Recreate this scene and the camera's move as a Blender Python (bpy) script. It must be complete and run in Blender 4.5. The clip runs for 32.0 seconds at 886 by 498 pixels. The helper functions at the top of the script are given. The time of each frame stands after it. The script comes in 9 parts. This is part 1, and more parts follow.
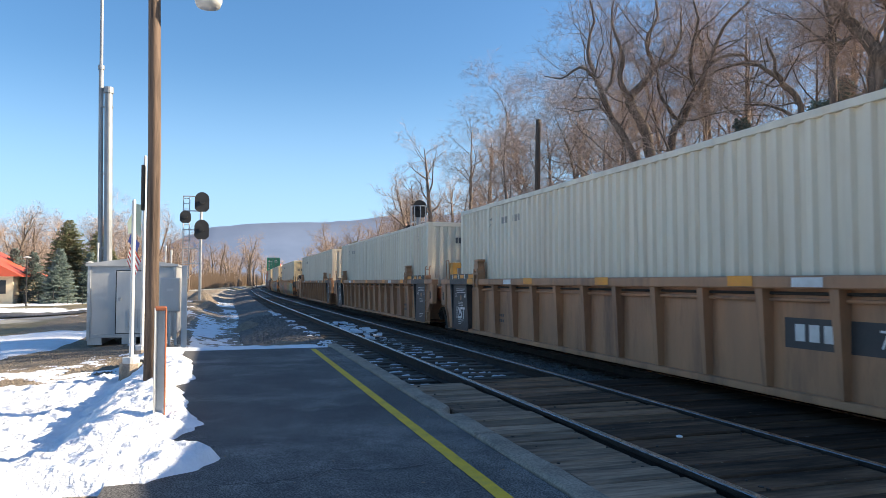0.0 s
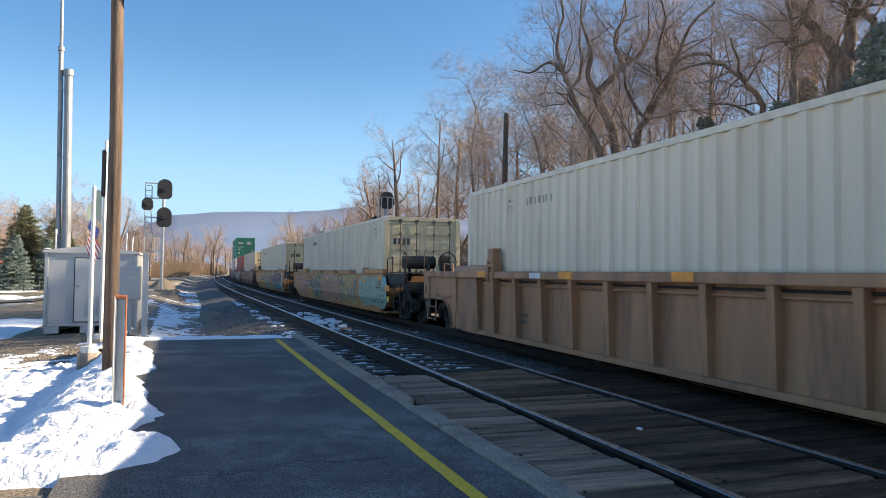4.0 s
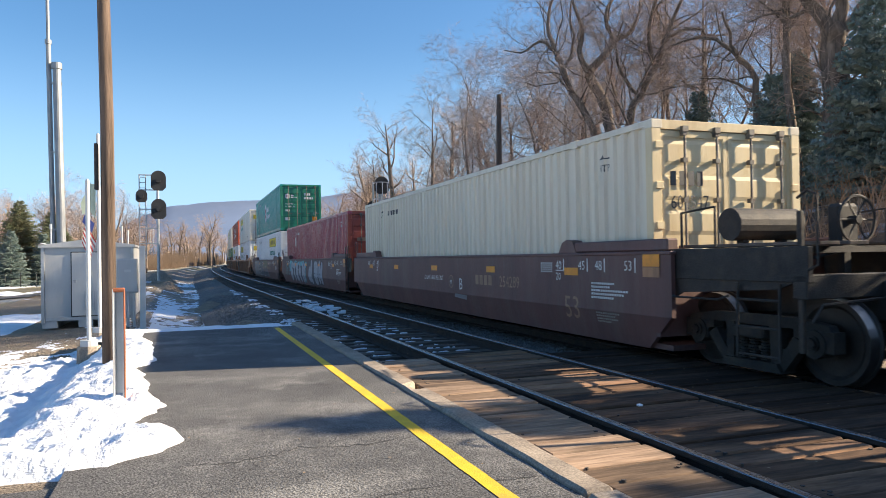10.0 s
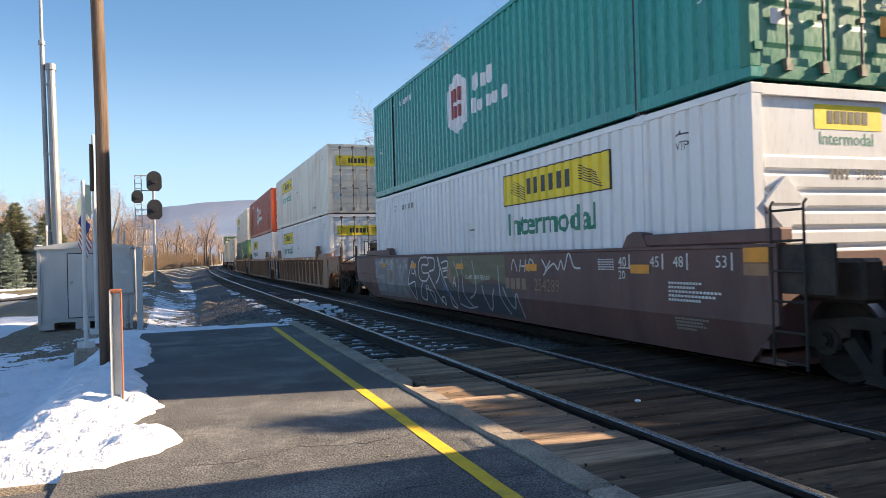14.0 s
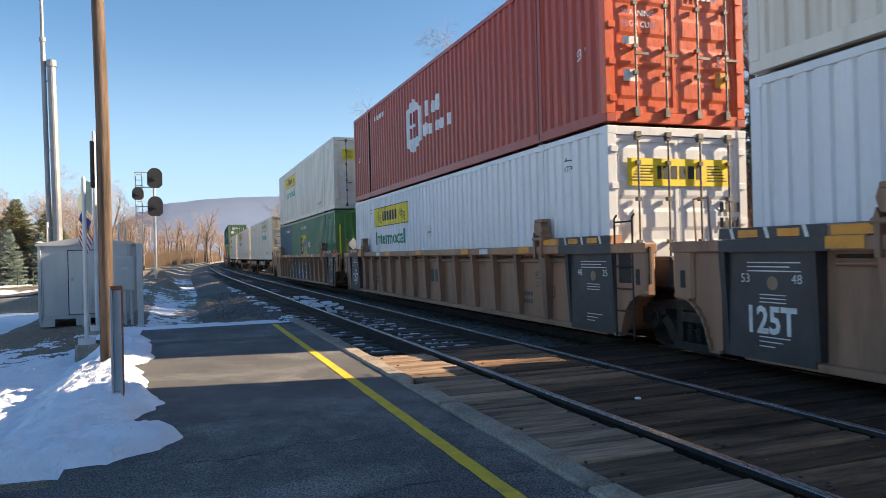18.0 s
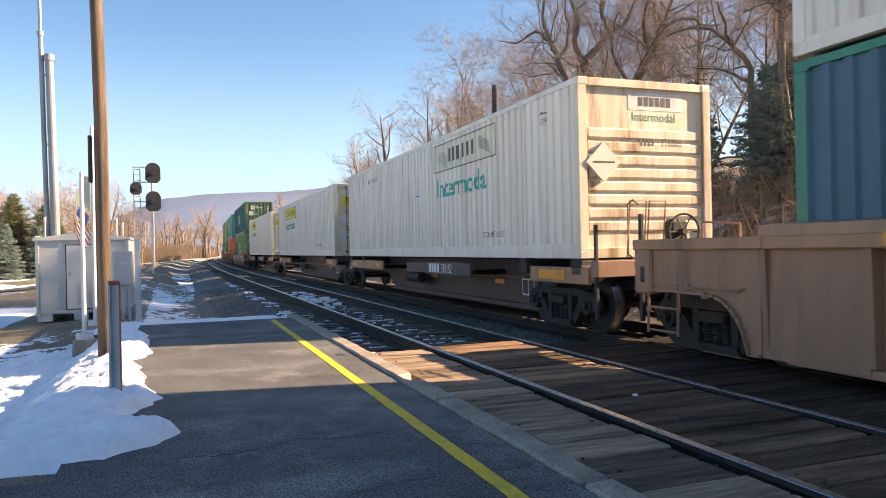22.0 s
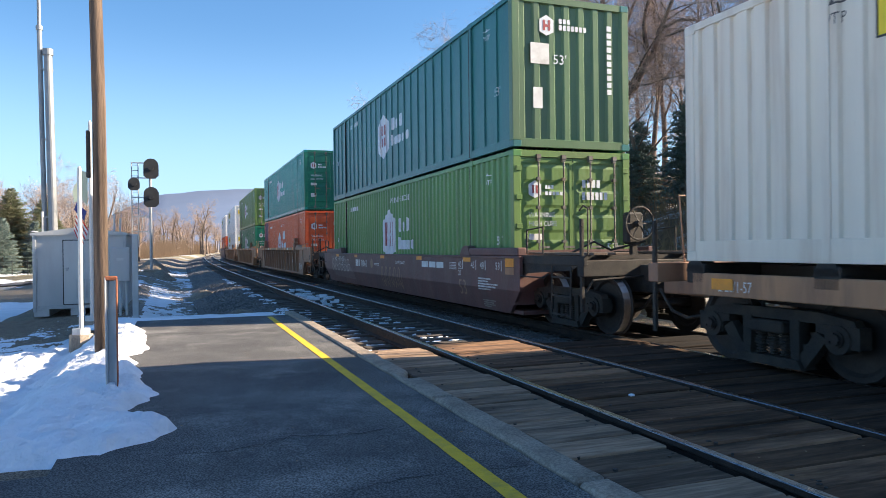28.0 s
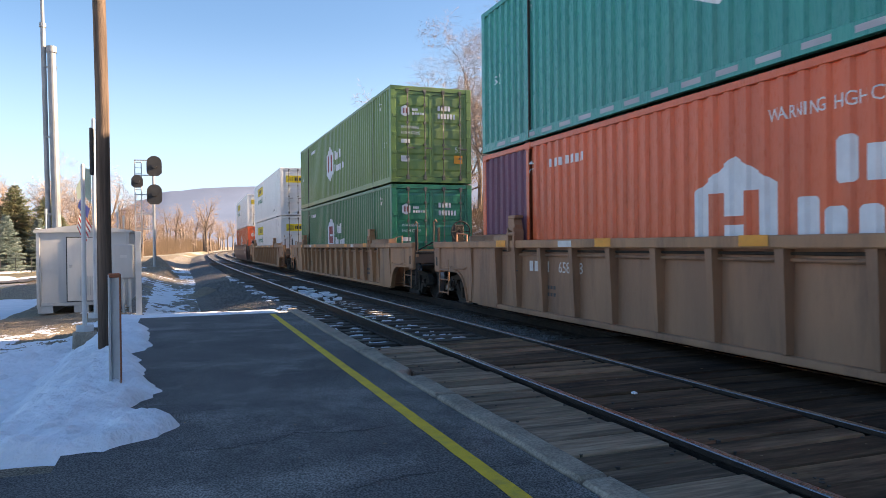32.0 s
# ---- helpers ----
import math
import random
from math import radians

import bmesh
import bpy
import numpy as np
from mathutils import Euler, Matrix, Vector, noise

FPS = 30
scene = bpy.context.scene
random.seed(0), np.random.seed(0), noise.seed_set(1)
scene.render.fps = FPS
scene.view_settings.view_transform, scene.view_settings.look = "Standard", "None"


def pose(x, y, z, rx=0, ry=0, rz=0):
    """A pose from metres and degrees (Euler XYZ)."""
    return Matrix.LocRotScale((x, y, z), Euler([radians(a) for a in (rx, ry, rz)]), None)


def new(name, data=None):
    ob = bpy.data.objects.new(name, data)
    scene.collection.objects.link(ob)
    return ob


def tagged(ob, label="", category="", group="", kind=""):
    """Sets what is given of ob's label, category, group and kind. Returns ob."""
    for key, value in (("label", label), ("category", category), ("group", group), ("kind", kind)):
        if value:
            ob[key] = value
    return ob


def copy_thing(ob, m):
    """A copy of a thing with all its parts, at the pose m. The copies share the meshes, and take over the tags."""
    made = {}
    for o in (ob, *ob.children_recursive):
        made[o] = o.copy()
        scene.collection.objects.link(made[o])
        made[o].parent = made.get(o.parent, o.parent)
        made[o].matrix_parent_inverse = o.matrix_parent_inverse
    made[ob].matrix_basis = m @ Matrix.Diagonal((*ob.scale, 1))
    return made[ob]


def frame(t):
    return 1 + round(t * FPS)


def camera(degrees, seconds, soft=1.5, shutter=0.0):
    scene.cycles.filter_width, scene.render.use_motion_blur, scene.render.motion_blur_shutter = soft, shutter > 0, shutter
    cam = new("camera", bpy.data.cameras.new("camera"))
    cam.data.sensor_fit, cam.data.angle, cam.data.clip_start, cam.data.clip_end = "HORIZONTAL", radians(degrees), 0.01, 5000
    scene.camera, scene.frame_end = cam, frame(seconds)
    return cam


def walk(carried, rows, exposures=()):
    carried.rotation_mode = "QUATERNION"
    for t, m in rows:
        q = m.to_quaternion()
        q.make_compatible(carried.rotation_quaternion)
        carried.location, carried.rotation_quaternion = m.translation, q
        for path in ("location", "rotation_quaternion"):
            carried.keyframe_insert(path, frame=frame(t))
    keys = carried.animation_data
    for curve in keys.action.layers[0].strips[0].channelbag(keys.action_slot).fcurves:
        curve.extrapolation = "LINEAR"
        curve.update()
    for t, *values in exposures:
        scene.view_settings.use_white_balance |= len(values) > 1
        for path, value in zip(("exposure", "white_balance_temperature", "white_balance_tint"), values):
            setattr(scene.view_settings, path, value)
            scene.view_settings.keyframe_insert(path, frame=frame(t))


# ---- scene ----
# the camera: held by hand at one spot, turning a little
cam = camera(63.38, 32.0, soft=0.65, shutter=0.08)
CAM_ROWS = [
    (0, 92.59, 0.01, -16.79), (0.5, 92.63, -0.08, -16.47), (1, 92.23, -0.09, -17.20), (1.5, 92.24, -0.16, -18.90), (2, 92.15, -1.10, -19.04),
    (2.5, 91.87, -0.54, -19.06), (3, 91.92, -0.37, -19.00), (3.5, 91.98, -0.60, -19.24), (5.5, 91.44, -0.78, -19.89), (6, 90.97, -0.87, -19.96),
    (6.5, 90.43, -0.80, -20.41), (7, 90.07, -0.91, -20.57), (7.5, 90.04, 0.57, -20.55), (8, 90.09, 0.52, -20.20), (8.5, 90.25, 0.44, -19.88),
    (9, 90.28, 0.24, -19.74), (9.5, 90.59, 0.76, -19.83), (10, 90.65, 0.95, -19.73), (10.5, 90.65, 0.84, -19.84), (11, 90.65, 1.31, -19.83),
    (11.5, 90.52, 1.22, -19.97), (12, 90.49, 1.59, -20.01), (12.5, 90.85, 1.89, -20.10), (13, 90.90, 1.52, -19.92), (13.5, 90.74, 1.43, -20.02),
    (14, 90.47, 1.52, -19.97), (14.5, 90.31, 1.67, -19.71), (15, 90.28, 1.61, -19.64), (15.5, 90.23, 1.55, -19.74), (17.5, 90.26, 1.27, -19.90),
    (18, 90.26, 1.41, -19.93), (18.5, 90.21, 1.42, -20.00), (19, 90.21, 1.39, -20.05), (19.5, 90.12, 1.45, -20.08), (20, 90.07, 1.41, -20.12),
    (20.5, 90.07, 1.24, -20.06), (21, 90.05, 1.32, -20.05), (21.5, 89.98, 1.33, -20.04), (22, 89.95, 1.19, -20.07), (22.5, 89.94, 1.13, -20.07),
    (23, 89.93, 0.69, -19.95), (23.5, 89.86, 0.72, -19.97), (24, 89.76, 0.81, -20.06), (24.5, 89.69, 0.89, -20.20), (26.5, 89.81, 0.68, -20.36),
    (27, 89.84, 0.62, -20.28), (27.5, 89.83, 0.65, -20.22), (28, 89.83, 0.67, -20.24), (28.5, 89.80, 0.69, -20.22), (29, 89.83, 0.63, -20.21),
    (29.5, 89.82, 0.66, -20.15), (30, 89.80, 0.59, -20.09), (30.5, 89.75, 0.56, -20.08), (31, 89.64, 0.63, -20.14), (31.5, 89.60, 0.59, -20.17),
    (32, 89.64, 0.60, -20.02),
]
walk(cam, [(t, pose(0, 0, 1.339, rx, ry, rz)) for t, rx, ry, rz in CAM_ROWS], exposures=[
    (0.0, 1.68, 6080, 9), (6.0, 1.68, 6180, 9), (8.0, 1.62, 6050, 9), (12.0, 1.74, 6250, 10), (15.0, 1.8, 6950, 14), (18.0, 1.74, 6720, 12), (20.0, 1.8, 6750, 13),
    (22.0, 2.04, 7300, 17), (24.0, 1.76, 6200, 11), (27.0, 1.86, 6050, 11), (29.0, 1.84, 6050, 11), (30.5, 2.12, 7350, 22), (32.0, 2.1, 7250, 19)])

# ---- world and sun ----
SUN_FROM = Vector((1.0, -0.2, 0.49)).normalized()
world = bpy.data.worlds.new("sky")
scene.world = world
world.use_nodes = True
wn = world.node_tree.nodes
sky = wn.new("ShaderNodeTexSky")
sky.sky_type = "NISHITA"
sky.sun_disc = False
sky.sun_elevation = math.asin(SUN_FROM.z)
sky.sun_rotation = math.atan2(SUN_FROM.x, SUN_FROM.y)
sky.air_density, sky.dust_density, sky.ozone_density, sky.altitude = 1.0, 1.0, 1.6, 200
wl = world.node_tree.links
# pale winter haze low over the horizon
geo = wn.new("ShaderNodeTexCoord")
sep = wn.new("ShaderNodeSeparateXYZ")
wl.new(geo.outputs["Generated"], sep.inputs[0])
rng = wn.new("ShaderNodeMapRange")
rng.interpolation_type = "SMOOTHSTEP"
rng.inputs[1].default_value, rng.inputs[2].default_value, rng.inputs[3].default_value, rng.inputs[4].default_value = -0.02, 0.30, 0.85, 0.0
wl.new(sep.outputs[2], rng.inputs[0])
haze = wn.new("ShaderNodeMix")
haze.data_type = "RGBA"
wl.new(rng.outputs[0], haze.inputs[0])
vivid = wn.new("ShaderNodeHueSaturation")
vivid.inputs["Saturation"].default_value = 1.25
wl.new(sky.outputs[0], vivid.inputs["Color"])
wl.new(vivid.outputs[0], haze.inputs[6])
haze.inputs[7].default_value = (2.75, 4.35, 6.3, 1)
wl.new(haze.outputs[2], wn["Background"].inputs[0])
wn["Background"].inputs[1].default_value = 0.06
sun = new("sun", bpy.data.lights.new("sun", "SUN"))
sun.data.energy, sun.data.angle, sun.data.color = 4.5, radians(0.53), (1.0, 0.81, 0.57)
sun.matrix_world = Matrix.Translation((60, -14, 40)) @ SUN_FROM.to_track_quat("Z", "Y").to_matrix().to_4x4()


# ---- materials ----
def mat(name, a, b=None, scale=4.0, rough=0.7, metal=0.0, bump=0.0, fine=40.0, c=None, cscale=0.7, camount=0.5, stretch=(1, 1, 1), rvar=0.1, vary=0.0, spec=0.5, bdist=0.02, lo=0.35, hi=0.65, speck=0.0):
    """A painted, mineral or wooden surface: colour a to b by a broad noise, stains of c, fine relief."""
    m = bpy.data.materials.new(name)
    m.use_nodes = True
    n, l = m.node_tree.nodes, m.node_tree.links
    p = n["Principled BSDF"]
    p.inputs["Metallic"].default_value = metal
    p.inputs["Specular IOR Level"].default_value = spec
    tc = n.new("ShaderNodeTexCoord")
    mp = n.new("ShaderNodeMapping")
    mp.inputs["Scale"].default_value = stretch
    l.new(tc.outputs["Object"], mp.inputs[0])
    oi = n.new("ShaderNodeObjectInfo")
    vm = n.new("ShaderNodeVectorMath")
    vm.operation = "MULTIPLY"
    cb = n.new("ShaderNodeCombineXYZ")
    for i in range(3):
        l.new(oi.outputs["Random"], cb.inputs[i])
    l.new(cb.outputs[0], vm.inputs[0])
    vm.inputs[1].default_value = (37.0, 91.0, 53.0)
    add = n.new("ShaderNodeVectorMath")
    l.new(mp.outputs[0], add.inputs[0])
    l.new(vm.outputs[0], add.inputs[1])

    def tex(s, detail=6.0, rr=0.6):
        q = n.new("ShaderNodeTexNoise")
        q.inputs["Scale"].default_value, q.inputs["Detail"].default_value, q.inputs["Roughness"].default_value = s, detail, rr
        l.new(add.outputs[0], q.inputs["Vector"])
        return q

    def ramp(q, x, y):
        r = n.new("ShaderNodeMapRange")
        r.inputs[1].default_value, r.inputs[2].default_value = x, y
        l.new(q, r.inputs[0])
        return r.outputs[0]

    def mix(f, x, y):
        q = n.new("ShaderNodeMix")
        q.data_type = "RGBA"
        l.new(f, q.inputs[0])
        for slot, v in ((6, x), (7, y)):
            if isinstance(v, tuple):
                q.inputs[slot].default_value = (*v, 1)
            else:
                l.new(v, q.inputs[slot])
        return q.outputs[2]
    b = b or tuple(0.75 * v for v in a)
    t1, t2 = tex(scale), tex(fine, 4.0)
    col = mix(ramp(t1.outputs[0], lo, hi), a, b)
    if c:
        t3 = tex(cscale, 8.0, 0.7)
        k = n.new("ShaderNodeMath")
        k.operation = "MULTIPLY"
        l.new(ramp(t3.outputs[0], 0.5, 0.68), k.inputs[0])
        k.inputs[1].default_value = camount
        col = mix(k.outputs[0], col, c)
    if vary:
        hs = n.new("ShaderNodeHueSaturation")
        rv = ramp(oi.outputs["Random"], 0.0, 1.0)
        r = rv.node
        r.inputs[3].default_value, r.inputs[4].default_value = 1 - vary, 1 + vary
        l.new(rv, hs.inputs["Value"])
        l.new(col, hs.inputs["Color"])
        col = hs.outputs[0]
    if speck:
        t4 = tex(fine * 1.3, 2.0)
        hs = n.new("ShaderNodeHueSaturation")
        rv = ramp(t4.outputs[0], 0.41, 0.6)
        rv.node.inputs[3].default_value, rv.node.inputs[4].default_value = 1 - speck, 1 + speck * 1.6
        l.new(rv, hs.inputs["Value"])
        l.new(col, hs.inputs["Color"])
        col = hs.outputs[0]
    l.new(col, p.inputs["Base Color"])
    rr = ramp(t2.outputs[0], 0.3, 0.7)
    rr.node.inputs[3].default_value, rr.node.inputs[4].default_value = max(0.02, rough - rvar), min(1, rough + rvar)
    l.new(rr, p.inputs["Roughness"])
    if bump:
        bp = n.new("ShaderNodeBump")
        bp.inputs["Strength"].default_value, bp.inputs["Distance"].default_value = bump, bdist
        l.new(t2.outputs[0], bp.inputs["Height"])
        l.new(bp.outputs[0], p.inputs["Normal"])
    return m


ASPHALT = mat("asphalt", (0.07, 0.068, 0.067), (0.118, 0.114, 0.109), 0.9, 0.85, bump=0.7, fine=62, c=(0.23, 0.22, 0.205), cscale=0.7, camount=0.8, bdist=0.012, speck=0.5, spec=0.3)
YELLOW_PAINT = mat("yellow line paint", (0.78, 0.52, 0.02), (0.66, 0.43, 0.02), 6, 0.75, bump=0.4, fine=90, c=(0.25, 0.19, 0.07), cscale=5, camount=0.5, bdist=0.01)
CONCRETE = mat("weathered concrete", (0.36, 0.3, 0.235), (0.25, 0.205, 0.16), 2.5, 0.9, bump=0.3, fine=40, c=(0.15, 0.13, 0.11), cscale=3.0, camount=0.6, speck=0.15, spec=0.2)
TIMBER = mat("crossing timber", (0.33, 0.225, 0.15), (0.12, 0.085, 0.06), 2.2, 0.9, bump=0.6, fine=9, c=(0.42, 0.32, 0.235), cscale=1.3, camount=0.5, stretch=(0.35, 3.0, 4), vary=0.38, speck=0.12, bdist=0.01, spec=0.15)
TIMBER_BROWN = mat("dark brown timber", (0.24, 0.14, 0.085), (0.045, 0.03, 0.022), 1.6, 0.9, bump=0.6, fine=9, c=(0.33, 0.19, 0.1), cscale=1.1, camount=0.6, stretch=(0.4, 2.4, 4), vary=0.42, speck=0.12, bdist=0.01, spec=0.15)
TIMBER_BLACK = mat("black-brown timber", (0.075, 0.047, 0.032), (0.016, 0.013, 0.011), 1.6, 0.9, bump=0.6, fine=9, c=(0.16, 0.085, 0.04), cscale=1.0, camount=0.5, stretch=(0.4, 2.4, 4), vary=0.4, speck=0.12, bdist=0.01, spec=0.12)
TIMBER_DARKEST = mat("near-black timber", (0.022, 0.018, 0.016), (0.01, 0.009, 0.009), 1.6, 0.9, bump=0.5, fine=9, c=(0.05, 0.03, 0.02), cscale=1.0, camount=0.4, stretch=(0.4, 2.4, 4), vary=0.3, spec=0.12)
TIE = mat("creosoted tie", (0.07, 0.055, 0.045), (0.11, 0.09, 0.075), 3, 0.9, bump=0.6, fine=30, stretch=(0.4, 4, 4), vary=0.2)
RAIL_SIDE = mat("grimy rail steel", (0.05, 0.036, 0.028), (0.022, 0.019, 0.018), 6, 0.75, metal=0.2, bump=0.3, fine=80, spec=0.3)
RAIL_TOP = mat("worn rail head", (0.42, 0.42, 0.43), (0.32, 0.31, 0.31), 8, 0.28, metal=1.0, stretch=(6, 0.3, 6))
BALLAST = mat("ballast stone", (0.23, 0.215, 0.2), (0.085, 0.08, 0.076), 9, 0.95, bump=1.0, fine=28, c=(0.26, 0.22, 0.17), cscale=0.25, camount=0.5, bdist=0.06, speck=0.5, spec=0.2)
GREY_GRAVEL = mat("grey ditch gravel with dead grass", (0.3, 0.27, 0.235), (0.17, 0.155, 0.14), 4, 0.95, bump=1.0, fine=22, c=(0.36, 0.28, 0.16), cscale=0.5, camount=0.8, bdist=0.05, speck=0.45, spec=0.2)
GRAVEL = mat("brown gravel earth", (0.27, 0.215, 0.15), (0.17, 0.135, 0.1), 5, 0.95, bump=1.0, fine=45, c=(0.27, 0.215, 0.14), cscale=0.6, camount=0.7, bdist=0.05, speck=0.45)
SNOW = mat("old snow", (0.86, 0.88, 0.92), (0.76, 0.79, 0.84), 2.5, 0.6, bump=0.9, fine=14, c=(0.5, 0.48, 0.45), cscale=1.5, camount=0.25, bdist=0.05)
LITTER = mat("leaf litter with old snow", (0.2, 0.135, 0.085), (0.1, 0.072, 0.052), 3, 0.95, bump=1.0, fine=12, c=(0.72, 0.75, 0.8), cscale=0.9, camount=0.95, bdist=0.12, spec=0.2)
WINTER_GRASS = mat("dead winter grass", (0.26, 0.21, 0.12), (0.17, 0.15, 0.085), 1.2, 0.95, bump=0.7, fine=15, c=(0.72, 0.75, 0.8), cscale=0.06, camount=0.8, bdist=0.08)
BARK = mat("winter bark", (0.25, 0.195, 0.155), (0.09, 0.072, 0.06), 3, 0.95, bump=0.8, fine=22, c=(0.3, 0.24, 0.19), cscale=0.8, camount=0.4, stretch=(3, 3, 0.6), vary=0.2, spec=0.2)
TWIG = mat("bare twigs", (0.44, 0.335, 0.265), (0.27, 0.2, 0.16), 1.2, 0.9, vary=0.25, spec=0.2)
NEEDLE = mat("blue-green spruce needles", (0.18, 0.225, 0.2), (0.1, 0.14, 0.125), 5, 0.85, c=(0.28, 0.31, 0.29), cscale=2, camount=0.6, vary=0.15, spec=0.2)
BRUSH = mat("dry brown scrub", (0.3, 0.21, 0.14), (0.2, 0.14, 0.095), 0.3, 0.95, spec=0.1)
PINE = mat("grey-green needles", (0.22, 0.235, 0.14), (0.13, 0.15, 0.085), 4, 0.85, c=(0.27, 0.21, 0.11), cscale=0.8, camount=0.5, vary=0.2, spec=0.2)
GALV = mat("galvanised steel", (0.46, 0.47, 0.48), (0.36, 0.37, 0.38), 3, 0.45, metal=0.6, bump=0.08, fine=60, c=(0.26, 0.26, 0.26), cscale=1.2, camount=0.4)
MAST_STEEL = mat("dull weathered galvanised tube", (0.3, 0.31, 0.32), (0.23, 0.24, 0.25), 3, 0.55, metal=0.4, c=(0.18, 0.18, 0.18), cscale=1.2, camount=0.4)
ALU = mat("weathered aluminium cabinet", (0.52, 0.52, 0.51), (0.43, 0.43, 0.43), 1.5, 0.5, metal=0.25, bump=0.05, fine=120, c=(0.36, 0.35, 0.34), cscale=0.9, camount=0.4, stretch=(1, 1, 0.3))
WHITE_PAINT = mat("white pole paint", (0.55, 0.55, 0.54), (0.46, 0.46, 0.45), 3, 0.5, c=(0.4, 0.37, 0.32), cscale=2, camount=0.35)
POLE_WOOD = mat("weathered utility pole wood", (0.21, 0.15, 0.112), (0.085, 0.062, 0.048), 3, 0.9, bump=0.9, fine=26, c=(0.065, 0.05, 0.042), cscale=1.1, camount=0.75, stretch=(6, 6, 0.3), spec=0.2)
RUST_RED = mat("rusty red channel post", (0.38, 0.12, 0.05), (0.25, 0.09, 0.045), 6, 0.7, metal=0.2, bump=0.2, fine=60)
SIGNAL_BLACK = mat("matt black signal paint", (0.018, 0.018, 0.02), (0.03, 0.03, 0.03), 4, 0.6)
ROOF_RED = mat("red metal roof", (0.52, 0.09, 0.04), (0.42, 0.075, 0.035), 1, 0.5)
STUCCO = mat("cream stucco wall", (0.68, 0.58, 0.4), (0.6, 0.51, 0.35), 1.5, 0.85)
WINDOW_DARK = mat("dark window glass", (0.02, 0.022, 0.025), (0.03, 0.03, 0.035), 2, 0.15)
FLAG_RED = mat("flag red cloth", (0.5, 0.03, 0.04), (0.4, 0.03, 0.035), 5, 0.9)
FLAG_WHITE = mat("flag white cloth", (0.75, 0.74, 0.72), (0.65, 0.64, 0.62), 5, 0.9)
FLAG_BLUE = mat("flag blue cloth", (0.04, 0.06, 0.22), (0.03, 0.05, 0.17), 5, 0.9)
FLAG_PALE = mat("faded pale green cloth", (0.42, 0.47, 0.36), (0.35, 0.4, 0.3), 5, 0.9)
# distance haze over the ridge is put into this blue base colour
RIDGE = mat("wooded ridge, haze in its blue", (0.14, 0.19, 0.3), (0.11, 0.155, 0.25), 0.004, 1.0, c=(0.17, 0.2, 0.27), cscale=0.0015, camount=0.5)


# ---- building helpers ----
def thing(name, label, category, group="", kind="", m=None):
    ob = new(name)
    ob.empty_display_size = 0.2
    if m:
        ob.matrix_world = m
    return tagged(ob, label, category, group, kind)


def mesh_of(bm, name, material, smooth=False):
    me = bpy.data.meshes.new(name)
    bm.normal_update()
    bm.to_mesh(me)
    bm.free()
    for mt in (material if isinstance(material, (list, tuple)) else [material]):
        me.materials.append(mt)
    if smooth:
        me.polygons.foreach_set("use_smooth", [True] * len(me.polygons))
    return me


def part(name, bm, material, parent=None, label="", smooth=False, at=None):
    ob = new(name, mesh_of(bm, name, material, smooth))
    if parent:
        ob.parent = parent
    if at:
        ob.matrix_basis = at
    if label:
        ob["label"] = label
    return ob


def solo(name, bm, material, label, category, group="", kind="", smooth=False, at=None):
    return tagged(part(name, bm, material, None, "", smooth, at), label, category, group, kind)


def B():
    return bmesh.new()


def box(bm, x0, x1, y0, y1, z0, z1, bev=0.0, mi=0):
    v = [bm.verts.new((x, y, z)) for x in (x0, x1) for y in (y0, y1) for z in (z0, z1)]
    fs = [bm.faces.new([v[i] for i in q]) for q in ((0, 1, 3, 2), (4, 6, 7, 5), (0, 4, 5, 1), (2, 3, 7, 6), (0, 2, 6, 4), (1, 5, 7, 3))]
    for f in fs:
        f.material_index = mi
    if bev:
        bmesh.ops.bevel(bm, geom=list({e for f in fs for e in f.edges}), offset=bev, segments=1, affect="EDGES", profile=0.5)
    return bm


def cyl(bm, p, q, r0, r1=None, n=12, caps=True, mi=0):
    p, q = Vector(p), Vector(q)
    r1 = r0 if r1 is None else r1
    d = (q - p).normalized()
    a = d.orthogonal().normalized()
    b = d.cross(a)
    rings = []
    for c, r in ((p, r0), (q, r1)):
        rings.append([bm.verts.new(c + r * (math.cos(2 * math.pi * i / n) * a + math.sin(2 * math.pi * i / n) * b)) for i in range(n)])
    for i in range(n):
        j = (i + 1) % n
        bm.faces.new((rings[0][i], rings[0][j], rings[1][j], rings[1][i])).material_index = mi
    if caps:
        bm.faces.new(rings[0][::-1]).material_index = mi
        bm.faces.new(rings[1]).material_index = mi
    return bm


def tube(bm, pts, r, n=8):
    """A round bar along a line of points, its joints mitred."""
    pts = [Vector(p) for p in pts]
    rings = []
    a = None
    for i, p in enumerate(pts):
        d = ((pts[min(i + 1, len(pts) - 1)] - p).normalized() + (p - pts[max(i - 1, 0)]).normalized()).normalized()
        a = d.orthogonal().normalized() if a is None else (a - a.dot(d) * d).normalized()
        b = d.cross(a)
        rr = r[i] if isinstance(r, (list, tuple)) else r
        rings.append([bm.verts.new(p + rr * (math.cos(2 * math.pi * k / n) * a + math.sin(2 * math.pi * k / n) * b)) for k in range(n)])
    for u, v in zip(rings, rings[1:]):
        for k in range(n):
            j = (k + 1) % n
            bm.faces.new((u[k], u[j], v[j], v[k]))
    bm.faces.new(rings[0][::-1])
    bm.faces.new(rings[-1])
    return bm


